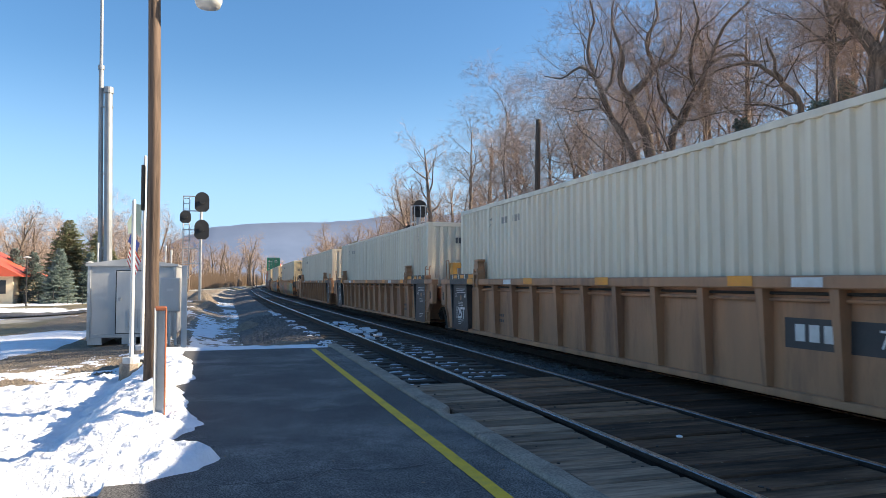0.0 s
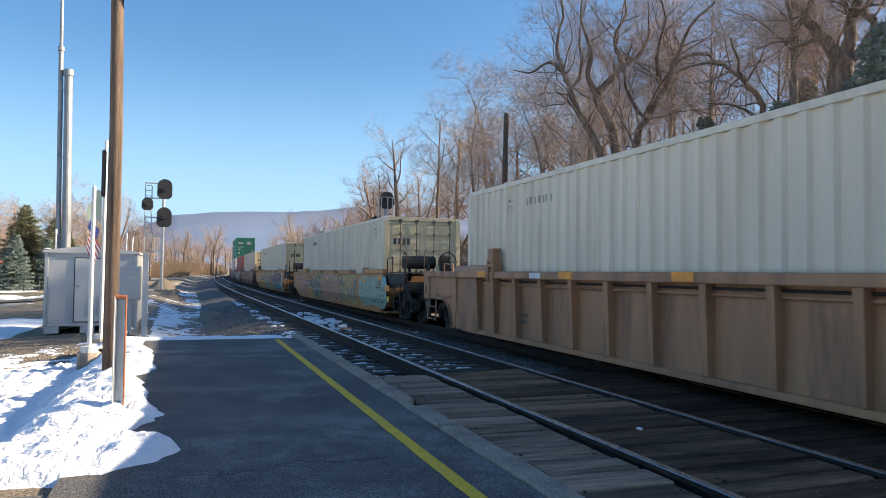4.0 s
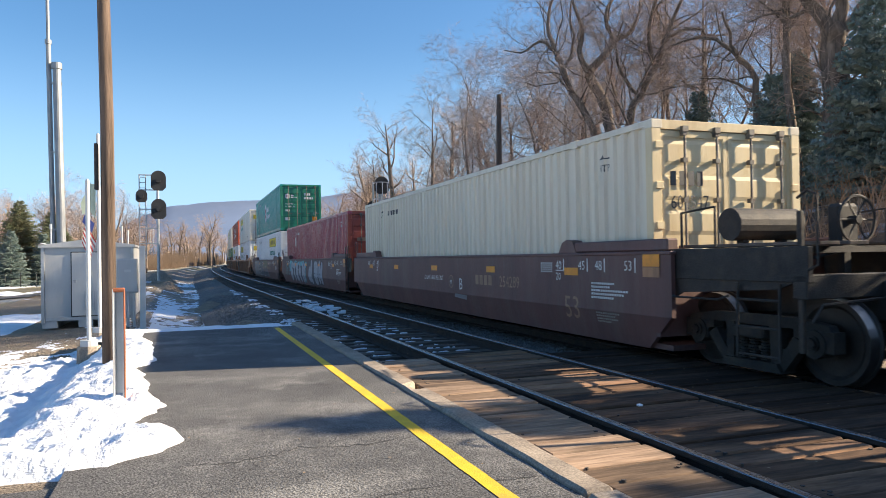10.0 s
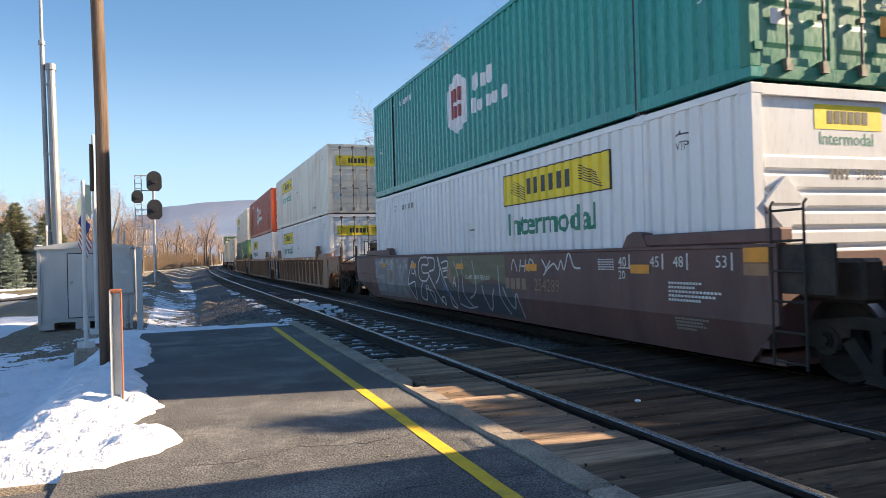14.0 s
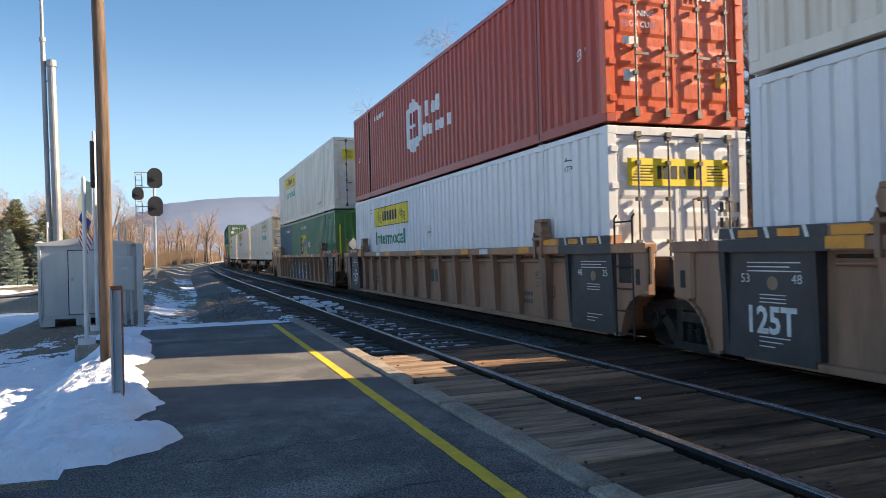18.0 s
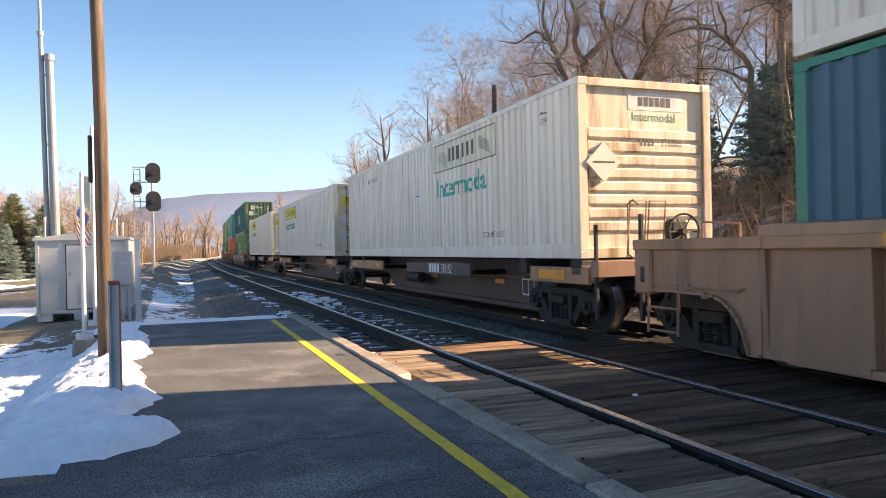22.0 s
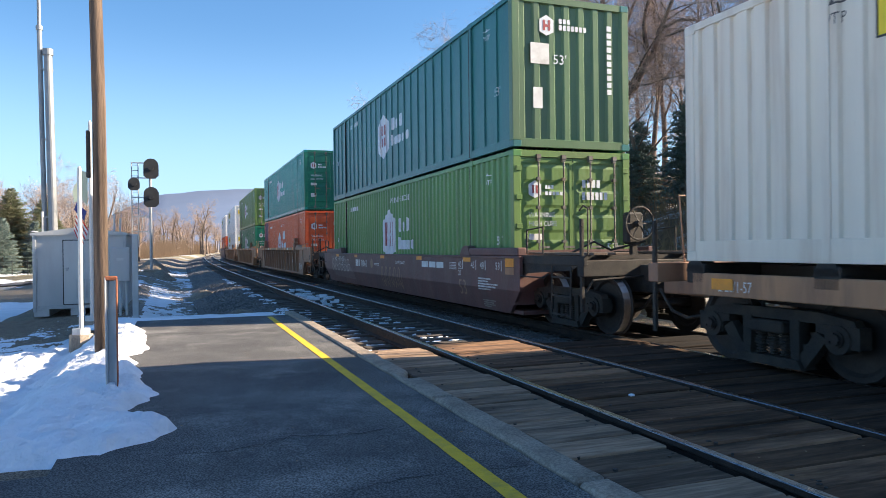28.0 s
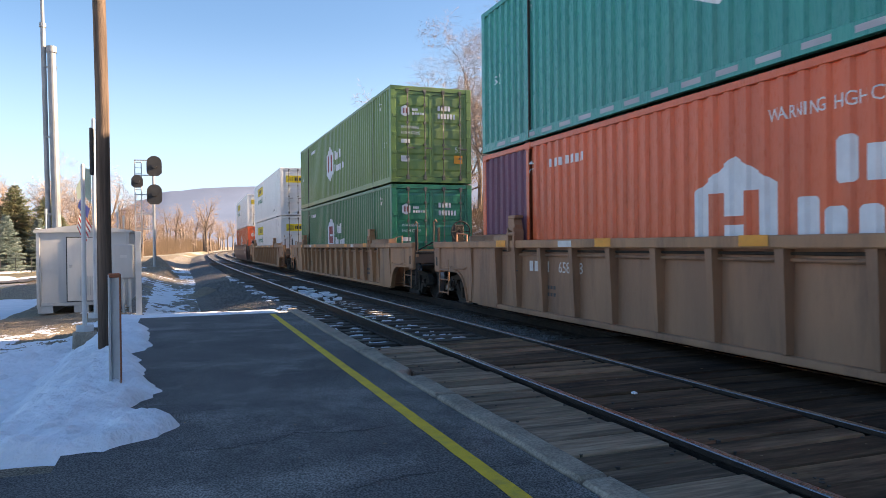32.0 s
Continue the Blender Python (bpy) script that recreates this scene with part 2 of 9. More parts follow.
def prism(bm, outline, axis, a, b, mi=0):
    """A flat outline of (u, v) pushed along an axis: x -> (y, z), y -> (x, z), z -> (x, y)."""
    def at(u, v, w):
        return {"x": (w, u, v), "y": (u, w, v), "z": (u, v, w)}[axis]
    lo = [bm.verts.new(at(u, v, a)) for u, v in outline]
    hi = [bm.verts.new(at(u, v, b)) for u, v in outline]
    n = len(outline)
    fs = [bm.faces.new(lo[::-1]), bm.faces.new(hi)]
    for i in range(n):
        j = (i + 1) % n
        fs.append(bm.faces.new((lo[i], lo[j], hi[j], hi[i])))
    for f in fs:
        f.material_index = mi
    bmesh.ops.recalc_face_normals(bm, faces=fs)
    return bm


def sweep(bm, outline, path, mi=None):
    """An (x, z) outline carried along points (x, y, z, yaw in radians)."""
    rows = []
    for x, y, z, w in path:
        c, s = math.cos(w), math.sin(w)
        rows.append([bm.verts.new((x + u * c, y + u * s, z + v)) for u, v in outline])
    n = len(outline)
    for p, q in zip(rows, rows[1:]):
        for i in range(n):
            j = (i + 1) % n
            f = bm.faces.new((p[i], q[i], q[j], p[j]))
            f.material_index = mi[i] if mi else 0
    bm.faces.new(rows[0])
    bm.faces.new(rows[-1][::-1])
    return bm


# ---- the line of the tracks ----
BEND = ((-120, 0.0), (0, 0.0), (20, -0.05), (47, -0.27), (70, -0.22), (100, 0.2), (134, 1.15), (180, 3.9), (230, 8.8), (300, 18.5), (400, 37.0), (520, 67.0))


def bend(y):
    """How far the line has swung to the right at y, and its slope there."""
    pts = BEND
    i = max(1, min(len(pts) - 3, sum(1 for p in pts if p[0] <= y) - 1))
    (ya, da), (yb, db) = pts[i], pts[i + 1]
    ma = (pts[i + 1][1] - pts[i - 1][1]) / (pts[i + 1][0] - pts[i - 1][0])
    mb = (pts[i + 2][1] - pts[i][1]) / (pts[i + 2][0] - pts[i][0])
    h = yb - ya
    u = (y - ya) / h
    d = (2 * u**3 - 3 * u**2 + 1) * da + (u**3 - 2 * u**2 + u) * h * ma + (3 * u**2 - 2 * u**3) * db + (u**3 - u**2) * h * mb
    s = ((6 * u**2 - 6 * u) * da + (3 * u**2 - 4 * u + 1) * h * ma + (6 * u - 6 * u**2) * db + (3 * u**2 - 2 * u) * h * mb) / h
    return d, s


TRACK_NEAR, TRACK_FAR = 3.943, 7.242
RAIL_Z_FAR = -0.10


def travel(t):
    """How far the train has come at t seconds."""
    u = t - 16
    s = 9.9206 * u - 0.008825 * u * u - 0.000616 * u**3
    return s - (0.059 * (7 - t) ** 2 if t < 7 else 0)


def on_track(s, z=RAIL_Z_FAR):
    d, k = bend(s)
    return pose(TRACK_FAR + d, s, z, 0, 0, -math.degrees(math.atan(k)))


# ---- ground ----
def smooth01(v):
    v = max(0.0, min(1.0, v))
    return v * v * (3 - 2 * v)


def beside(x, y):
    """How far the ground beside the platform has fallen from its edge to the lot, 0 to 1."""
    return smooth01((-0.75 - x) / 1.0) * smooth01((y - 5.2) / 1.8)


def hill(x, y):
    """Rise of the wooded bank beyond the tracks, and the fall of the ground on the platform's side."""
    d, _ = bend(y)
    u = x - d - 11.0
    up = 0.0
    if u > 0:
        up = 0.55 * u if u < 5 else 2.75 + 0.2 * (u - 5)
        up = min(up, 12.0) * max(0.0, min(1.0, (165 - y) / 90))
    v = -2.0 - x
    down = -0.05 * min(max(v, 0), 8)
    return up + down


def ground_z(x, y):
    d, _ = bend(y)
    u = x - d
    z = -0.42 + hill(x, y)
    if u < 1.9:
        z += min(1.0, (1.9 - u) / 3.2) * 0.34 * smooth01((y - 22) / 22)
        if y > 15.5 and -1.6 < u:
            z -= 0.3 * math.sin((u + 1.6) / 3.5 * math.pi) * min(1, (y - 15.5) / 3)
    if u < 1.2 and y < 15.5:
        z = max(z, -0.05 + (z + 0.05) * beside(x, y))
    return z + (0.05 if y < 15 or x < -4 or u > 11 else 0.012) * noise.noise((x * 0.4, y * 0.4, 0)) + 0.25 * noise.noise((x * 0.05, y * 0.05, 3)) * min(1, max(0, (abs(u - 5) - 8) / 10))


def make_ground():
    xs = [-900, -500, -300, -180, -110, -70, -45] + [-30 + i * 1.5 for i in range(16)] + [-6 + i * 0.5 for i in range(40)] + [14 + i * 1.5 for i in range(18)] + [45, 60, 90, 140, 220, 400, 900]
    ys = [-300, -120, -60, -30, -15] + [-8 + i * 0.8 for i in range(90)] + [64 + i * 4 for i in range(40)] + [240, 280, 340, 450, 700, 1200, 2500]
    bm = B()
    g = [[bm.verts.new((x, y, ground_z(x, y))) for x in xs] for y in ys]
    for a, b in zip(g, g[1:]):
        for i in range(len(xs) - 1):
            f = bm.faces.new((a[i], a[i + 1], b[i + 1], b[i]))
            c = f.calc_center_median()
            q = c.x - bend(c.y)[0]
            f.material_index = 1 if q > 11 else (2 if q < -7 or c.y > 130 else (3 if q > -1.4 and c.y > 19 else 0))
    solo("ground", bm, [GRAVEL, LITTER, WINTER_GRASS, GREY_GRAVEL], "brown gravelly winter ground with patches of snow", "ground", kind="structure", smooth=True)


make_ground()


def line_path(x0, z, y0, y1, step=4.0):
    out = []
    n = max(1, int((y1 - y0) / step))
    for i in range(n + 1):
        y = y0 + (y1 - y0) * i / n
        d, k = bend(y)
        out.append((x0 + d, y, z, -math.atan(k)))
    return out


RAIL = [(-0.0375, 0), (-0.0375, -0.035), (-0.01, -0.05), (-0.01, -0.145), (-0.075, -0.165), (-0.075, -0.175), (0.075, -0.175), (0.075, -0.165), (0.01, -0.145), (0.01, -0.05), (0.0375, -0.035), (0.0375, 0), (0.03, 0.006), (-0.03, 0.006)]
RAIL_MI = [1, 1, 1, 1, 1, 1, 1, 1, 1, 1, 1, 0, 0, 0]


def make_track(name, xc, zl, zr, label):
    t = thing(name, label, "railway track", "railway tracks", "structure")
    for x, z in ((xc - 0.7525, zl), (xc + 0.7525, zr)):
        bm = B()
        sweep(bm, RAIL, line_path(x, z, -60, 420), RAIL_MI)
        part("rail", bm, [RAIL_TOP, RAIL_SIDE], t)
    return t


near_track = make_track("track_1", TRACK_NEAR, 0.0, -0.03, "steel rails on timber ties in dark ballast, empty")
far_track = make_track("track_2", TRACK_FAR, RAIL_Z_FAR, RAIL_Z_FAR - 0.01, "steel rails on timber ties under the passing train")


def make_ties():
    bm = B()
    box(bm, -1.3, 1.3, -0.115, 0.115, -0.18, 0.0)
    me = mesh_of(bm, "tie", TIE)
    rnd = random.Random(4)
    for t, xc, z, y0, n in ((near_track, TRACK_NEAR, -0.185, 9.7, 120), (far_track, TRACK_FAR, -0.29, 9.9, 60)):
        for i in range(n):
            y = y0 + i * 0.52
            d, k = bend(y)
            o = new("tie", me)
            o.parent = t
            o.matrix_basis = pose(xc + d + rnd.uniform(-0.04, 0.04), y, z + rnd.uniform(-0.012, 0.008), 0, 0, -math.degrees(math.atan(k)) + rnd.uniform(-1.2, 1.2))


make_ties()


def make_ballast():
    bm = B()
    rows = []
    prof = [(0.6, -0.62), (1.5, -0.36), (2.3, -0.23), (3.1, -0.215), (3.9, -0.225), (4.8, -0.23), (5.6, -0.29), (6.4, -0.32), (7.2, -0.33), (8.1, -0.34), (9.0, -0.38), (10.2, -0.75), (11.2, -0.9)]
    ys = [9.4 + 0.22 * i for i in range(180)] + [50 + 2.0 * i for i in range(185)]
    for y in ys:
        d, _ = bend(y)
        rows.append([])
        for i, (x, z) in enumerate(prof):
            j = 0.035 if y < 15.5 else 0.015
            zz = z - (0.25 if i == 0 and y < 15.3 else 0)
            rows[-1].append(bm.verts.new((x + d, y, zz + j * noise.noise((x * 3, y * 3, 1)))))
    for a, b in zip(rows, rows[1:]):
        for i in range(len(prof) - 1):
            bm.faces.new((a[i], a[i + 1], b[i + 1], b[i]))
    solo("ballast", bm, BALLAST, "dark grey crushed stone ballast under the tracks", "ballast", kind="structure")


make_ballast()


def make_platform():
    bm = B()
    box(bm, -0.75, 2.06, -14, 14.75, -0.5, 0.0)
    box(bm, -40, -0.75, -14, 4.9, -0.5, -0.02)
    solo("pavement", bm, ASPHALT, "dark worn asphalt station platform with fine cracks", "platform", kind="structure")
    bm = B()
    rnd = random.Random(2)
    y = -10.0
    path = []
    while y < 14.6:
        path.append((1.665 + rnd.uniform(-0.002, 0.002), y))
        y += 0.15
    lo = [bm.verts.new((x - 0.05 + rnd.uniform(-0.002, 0.002), yy, 0.004)) for x, yy in path]
    hi = [bm.verts.new((x + 0.055 + rnd.uniform(-0.002, 0.002), yy, 0.004)) for x, yy in path]
    for i in range(len(path) - 1):
        bm.faces.new((lo[i], hi[i], hi[i + 1], lo[i + 1]))
    solo("yellow_line", bm, YELLOW_PAINT, "worn yellow safety line painted along the platform", "line", kind="structure")
    kerb = thing("kerb", "weathered concrete kerb along the platform edge", "kerb", kind="structure")
    y = -8.0
    while y < 15.2:
        n = min(rnd.choice((2.4, 2.9, 3.1)), 15.3 - y)
        bm = B()
        box(bm, 2.07, 2.275, y + 0.012, y + n - 0.012, -0.45, 0.03 + rnd.uniform(-0.006, 0.006), bev=0.02)
        bmesh.ops.subdivide_edges(bm, edges=[e for e in bm.edges if abs(e.verts[0].co.y - e.verts[1].co.y) > 1], cuts=24)
        for v in bm.verts:
            if v.co.z > -0.1:
                v.co.x += 0.016 * noise.noise((v.co.x * 9, v.co.y * 2.3, 4))
                v.co.z += 0.010 * noise.noise((v.co.x * 7, v.co.y * 3.1, 8))
                if v.co.x > 2.2 and 6.85 < v.co.y < 7.2:
                    # a piece of the edge has broken away
                    v.co.x -= 0.075
                    v.co.z -= 0.03
        part("kerb_stone", bm, CONCRETE, kerb)
        y += n


make_platform()


def make_crossing():
    rnd = random.Random(8)
    deck = thing("plank_crossing", "weathered timber plank crossing set between the rails", "crossing", kind="structure")
    for x0, x1, z in ((2.315, 3.09, -0.022), (3.305, 4.61, -0.04), (4.785, 6.40, -0.075), (6.60, 7.92, -0.12)):
        y = -6.0
        while y < 9.3:
            w = rnd.uniform(0.24, 0.38)
            bm = B()
            box(bm, x0 + rnd.uniform(0, 0.035), x1 - rnd.uniform(0, 0.03), y + rnd.uniform(0.004, 0.014), y + w - rnd.uniform(0.006, 0.018), z - 0.15, z + rnd.uniform(-0.018, 0.006), bev=rnd.uniform(0.007, 0.016))
            tilt = rnd.uniform(-0.009, 0.009)
            for v in bm.verts:
                v.co.y += tilt * (v.co.x - x0) / (x1 - x0)
                v.co.z += 0.006 * noise.noise((v.co.x * 2, v.co.y * 3, z))
            # plank colour steps darker from strip to strip towards the far track
            part("plank", bm, TIMBER if x0 < 3 else TIMBER_BROWN if x0 < 4 else TIMBER_BLACK if x0 < 6 else TIMBER_DARKEST, deck)
            y += w


make_crossing()


def spikes():
    """Dark bolt heads and holes in the crossing planks."""
    rnd = random.Random(31)
    bm = B()
    for _ in range(150):
        x, y = rnd.choice((rnd.uniform(2.4, 2.5), rnd.uniform(2.95, 3.05), rnd.uniform(3.4, 3.5), rnd.uniform(4.4, 4.55), rnd.uniform(4.9, 6.2))), rnd.uniform(2.5, 9.2)
        r = rnd.uniform(0.008, 0.02)
        cyl(bm, (x, y, -0.08), (x, y, -0.0235 - (0.0165 if x > 3.2 else 0) - (0.035 if x > 4.7 else 0)), r, n=7)
    solo("spike_heads", bm, TIE, "dark bolt heads and holes in the crossing planks", "bolts", kind="stuff")


spikes()


def crack(pts, w=0.012, z=0.003):
    bm = B()
    rnd = random.Random(len(pts))
    fine = []
    for (xa, ya), (xb, yb) in zip(pts, pts[1:]):
        for k in range(8):
            fine.append((xa + (xb - xa) * k / 8 + rnd.gauss(0, 0.012), ya + (yb - ya) * k / 8 + rnd.gauss(0, 0.02)))
    ring = []
    for k, (x, y) in enumerate(fine):
        q = w * rnd.uniform(0.3, 1.0)
        ring.append((bm.verts.new((x, y - q / 2, z)), bm.verts.new((x, y + q / 2, z))))
    for a, b in zip(ring, ring[1:]):
        bm.faces.new((a[0], b[0], b[1], a[1]))
    solo("pavement_crack", bm, TAR, "thin dark crack across the platform asphalt", "crack", "cracks in the platform", "structure")


TAR = mat("dark crack filling", (0.02, 0.02, 0.02), (0.03, 0.03, 0.03), 5, 0.9)
crack([(1.6, 5.2), (1.2, 5.05), (0.75, 5.15), (0.3, 4.95), (-0.2, 5.05)], 0.018)
crack([(1.55, 7.6), (1.0, 7.75), (0.4, 7.6)], 0.01)
crack([(0.3, 4.95), (0.2, 4.2), (0.35, 3.4)], 0.012)
crack([(2.0, 3.9), (1.3, 4.0), (0.8, 3.9)], 0.012)


def litter():
    rnd = random.Random(12)
    bm = B()
    for _ in range(160):
        x, y = rnd.uniform(0.0, 6.2), rnd.uniform(3.5, 13)
        r = rnd.uniform(0.006, 0.018)
        a = rnd.uniform(0, 6.28)
        z = 0.006 if x < 2.0 else -0.016 if x < 3.1 else -0.034 if x < 4.7 else -0.068
        bm.faces.new([bm.verts.new((x + r * math.cos(a + q) * s, y + r * math.sin(a + q), z + rnd.uniform(0, 0.006))) for q, s in ((0, 1), (1.6, 0.6), (3.1, 1), (4.7, 0.6))])
    solo("leaf_litter", bm, mat("dry leaf bits", (0.3, 0.21, 0.12), (0.2, 0.13, 0.07), 5, 0.9), "tiny dry leaf bits scattered on the platform", "leaves", kind="stuff")
    bm = B()
    bmesh.ops.create_icosphere(bm, subdivisions=2, radius=0.03)
    for v in bm.verts:
        v.co.z *= 0.45
        v.co *= 1 + 0.2 * noise.noise(v.co * 40)
    solo("paper_scrap", bm, SNOW, "small crumpled white scrap on the crossing planks", "litter", at=pose(3.83, 5.5, -0.021))


litter()


# ---- the train: paints ----
def steel(name, a, dirt, amount=0.55, rough=0.55, b=None, cs=0.8):
    return mat(name, a, b, 1.3, rough, bump=0.14, fine=40, c=dirt, cscale=cs * 1.3, camount=min(1.0, amount * 1.25), stretch=(1, 1.6, 0.3))


def boxpaint(name, a, dirt, amount=0.55, rough=0.55, b=None, cs=0.8):
    """Container paint with dirt washed down it in streaks."""
    return mat(name, a, b, 1.1, rough - 0.12, bump=0.1, fine=40, c=dirt, cscale=cs, camount=amount, stretch=(1, 2.2, 0.16), rvar=0.12)


TAN = steel("tan freight car paint", (0.46, 0.235, 0.115), (0.15, 0.08, 0.05), 0.65, b=(0.35, 0.18, 0.095))
TAN_DARK = steel("faded brown freight car paint", (0.37, 0.195, 0.11), (0.13, 0.075, 0.052), 0.6, b=(0.28, 0.148, 0.088))
ORANGE_TAN = steel("orange-tan freight car paint", (0.52, 0.255, 0.09), (0.27, 0.13, 0.065), 0.5)
BROWN = steel("dark brown freight car paint", (0.15, 0.07, 0.06), (0.17, 0.125, 0.105), 0.4, b=(0.105, 0.052, 0.046))
SPINE_BROWN = steel("grimy brown beam paint", (0.085, 0.056, 0.042), (0.045, 0.034, 0.028), 0.5)
BLACK = mat("grimy black steel", (0.022, 0.02, 0.019), (0.05, 0.042, 0.035), 3, 0.7, metal=0.2, bump=0.3, fine=50, c=(0.1, 0.07, 0.045), cscale=2, camount=0.5)
DECK = steel("grimy dark deck paint", (0.13, 0.085, 0.06), (0.05, 0.04, 0.035), 0.6)
BLACK_PANEL = mat("black stencil panel paint", (0.03, 0.031, 0.034), (0.045, 0.043, 0.045), 2, 0.5, c=(0.12, 0.09, 0.07), cscale=1.2, camount=0.4)
TRUCK_GREY = mat("dusty cast steel", (0.032, 0.028, 0.021), (0.015, 0.014, 0.013), 4, 0.8, metal=0.1, bump=0.4, fine=40, c=(0.08, 0.055, 0.036), cscale=2.5, camount=0.5)
WHEEL_STEEL = mat("brown wheel steel", (0.04, 0.032, 0.027), (0.022, 0.019, 0.017), 5, 0.6, metal=0.4)
TREAD = mat("bright wheel tread", (0.36, 0.35, 0.33), (0.26, 0.25, 0.24), 8, 0.42, metal=1.0)
AMBER = mat("amber reflective strip", (0.85, 0.33, 0.02), (0.72, 0.27, 0.02), 5, 0.4, c=(0.3, 0.17, 0.06), cscale=3, camount=0.4)
STENCIL = mat("white stencil paint", (0.78, 0.77, 0.74), (0.62, 0.6, 0.56), 4, 0.6, c=(0.35, 0.3, 0.26), cscale=3, camount=0.4)
STENCIL_DARK = mat("dark stencil paint", (0.05, 0.05, 0.055), (0.09, 0.085, 0.08), 4, 0.6)
STENCIL_TAN = mat("faded tan stencil paint", (0.36, 0.23, 0.15), (0.27, 0.17, 0.11), 4, 0.7)
# a yellower cream than the container sides, with stains
CREAM_DOOR = boxpaint("yellower cream door paint", (0.74, 0.6, 0.36), (0.42, 0.29, 0.14), 0.5, 0.5, b=(0.66, 0.52, 0.3), cs=1.3)
UPS = boxpaint("cream container paint", (0.73, 0.65, 0.5), (0.5, 0.39, 0.26), 0.5, 0.5, b=(0.64, 0.56, 0.43), cs=1.2)
WHITE = boxpaint("white container paint", (0.76, 0.77, 0.77), (0.45, 0.4, 0.33), 0.25, 0.45, b=(0.69, 0.7, 0.7))
RUST_WHITE = mat("rust-stained white end paint", (0.78, 0.7, 0.55), (0.64, 0.53, 0.36), 1.1, 0.55, bump=0.12, fine=60, c=(0.3, 0.13, 0.045), cscale=0.9, camount=0.9, stretch=(2.4, 1, 0.3))
GRIMY_WHITE = boxpaint("yellowed white door paint", (0.76, 0.7, 0.56), (0.4, 0.26, 0.12), 0.55, 0.55, b=(0.66, 0.58, 0.43), cs=1.3)
OLD_WHITE = boxpaint("aged white container paint", (0.78, 0.72, 0.6), (0.5, 0.36, 0.22), 0.4, 0.5, b=(0.68, 0.62, 0.52), cs=1.1)
GREEN = boxpaint("deep green container paint", (0.02, 0.20, 0.115), (0.05, 0.12, 0.09), 0.4, 0.45, b=(0.016, 0.165, 0.10))
TEAL = boxpaint("teal container paint", (0.02, 0.28, 0.235), (0.06, 0.2, 0.18), 0.4, 0.42, b=(0.016, 0.235, 0.205))
DARK_TEAL = boxpaint("dark blue-green container paint", (0.03, 0.17, 0.165), (0.05, 0.11, 0.11), 0.45, 0.5, b=(0.024, 0.135, 0.135))
LEAF = boxpaint("leaf green container paint", (0.105, 0.265, 0.075), (0.1, 0.15, 0.075), 0.45, 0.5, b=(0.088, 0.22, 0.062))
OLIVE = boxpaint("yellow-green container paint", (0.145, 0.24, 0.065), (0.14, 0.15, 0.08), 0.45, 0.5, b=(0.115, 0.195, 0.055))
MOSS = boxpaint("faded moss green container paint", (0.11, 0.19, 0.085), (0.11, 0.13, 0.08), 0.5, 0.5, b=(0.085, 0.15, 0.07))
SPRUCE_GREEN = boxpaint("bluish green container paint", (0.04, 0.19, 0.085), (0.06, 0.11, 0.075), 0.4, 0.5)
ORANGE = boxpaint("orange-red container paint", (0.72, 0.125, 0.04), (0.42, 0.1, 0.05), 0.4, 0.45, b=(0.62, 0.11, 0.04))
RED = boxpaint("faded red container paint", (0.40, 0.062, 0.032), (0.26, 0.06, 0.04), 0.4, 0.5, b=(0.34, 0.055, 0.032))
MAROON = boxpaint("maroon container paint", (0.36, 0.07, 0.1), (0.2, 0.07, 0.085), 0.4, 0.4, b=(0.29, 0.058, 0.085))
MAROON_DOOR = steel("red-brown container door paint", (0.30, 0.06, 0.04), (0.17, 0.06, 0.045), 0.4, 0.5)
PURPLE = steel("faded purple container paint", (0.17, 0.06, 0.11), (0.1, 0.05, 0.07), 0.4, 0.5)
BLUE_GREY = steel("faded blue container paint", (0.05, 0.14, 0.2), (0.05, 0.1, 0.12), 0.4, 0.5)
SIGN_YELLOW = mat("yellow sign paint", (0.86, 0.66, 0.02), (0.78, 0.58, 0.02), 3, 0.5, c=(0.5, 0.38, 0.1), cscale=2, camount=0.3)
SIGN_PALE = mat("sun-bleached sign paint", (0.72, 0.69, 0.5), (0.62, 0.6, 0.46), 3, 0.5, c=(0.5, 0.45, 0.3), cscale=2, camount=0.4)
INK = mat("black sign ink", (0.02, 0.02, 0.022), (0.035, 0.035, 0.035), 5, 0.5)
SIGN_GREEN = mat("green lettering paint", (0.01, 0.22, 0.13), (0.02, 0.19, 0.12), 5, 0.5)
SIGN_TEAL = mat("teal lettering paint", (0.02, 0.36, 0.28), (0.03, 0.3, 0.24), 5, 0.5)
EMBLEM_WHITE = mat("emblem white", (0.72, 0.73, 0.75), (0.62, 0.63, 0.65), 4, 0.5)
EMBLEM_RED = mat("emblem red", (0.32, 0.05, 0.05), (0.25, 0.05, 0.05), 4, 0.5)
SIGN_BLUE = mat("blue lettering paint", (0.03, 0.08, 0.36), (0.03, 0.07, 0.3), 5, 0.5)
STEEL_ROD = mat("grimy galvanised rod", (0.2, 0.19, 0.17), (0.1, 0.09, 0.08), 6, 0.6, metal=0.4, c=(0.16, 0.09, 0.05), cscale=3, camount=0.5)

L53, W53, H53 = 16.15, 2.59, 2.896
HL, HW = L53 / 2, W53 / 2
CACHE = {}
TRAIN, WHEELS = [], []


def shared(key, make, name, material, parent, at=Matrix(), label="", smooth=False):
    """A part whose mesh is made once and shared by all alike."""
    if key not in CACHE:
        bm = B()
        make(bm)
        CACHE[key] = mesh_of(bm, name, material, smooth)
    ob = new(name, CACHE[key])
    ob.parent = parent
    ob.matrix_basis = at
    if label:
        ob["label"] = label
    return ob


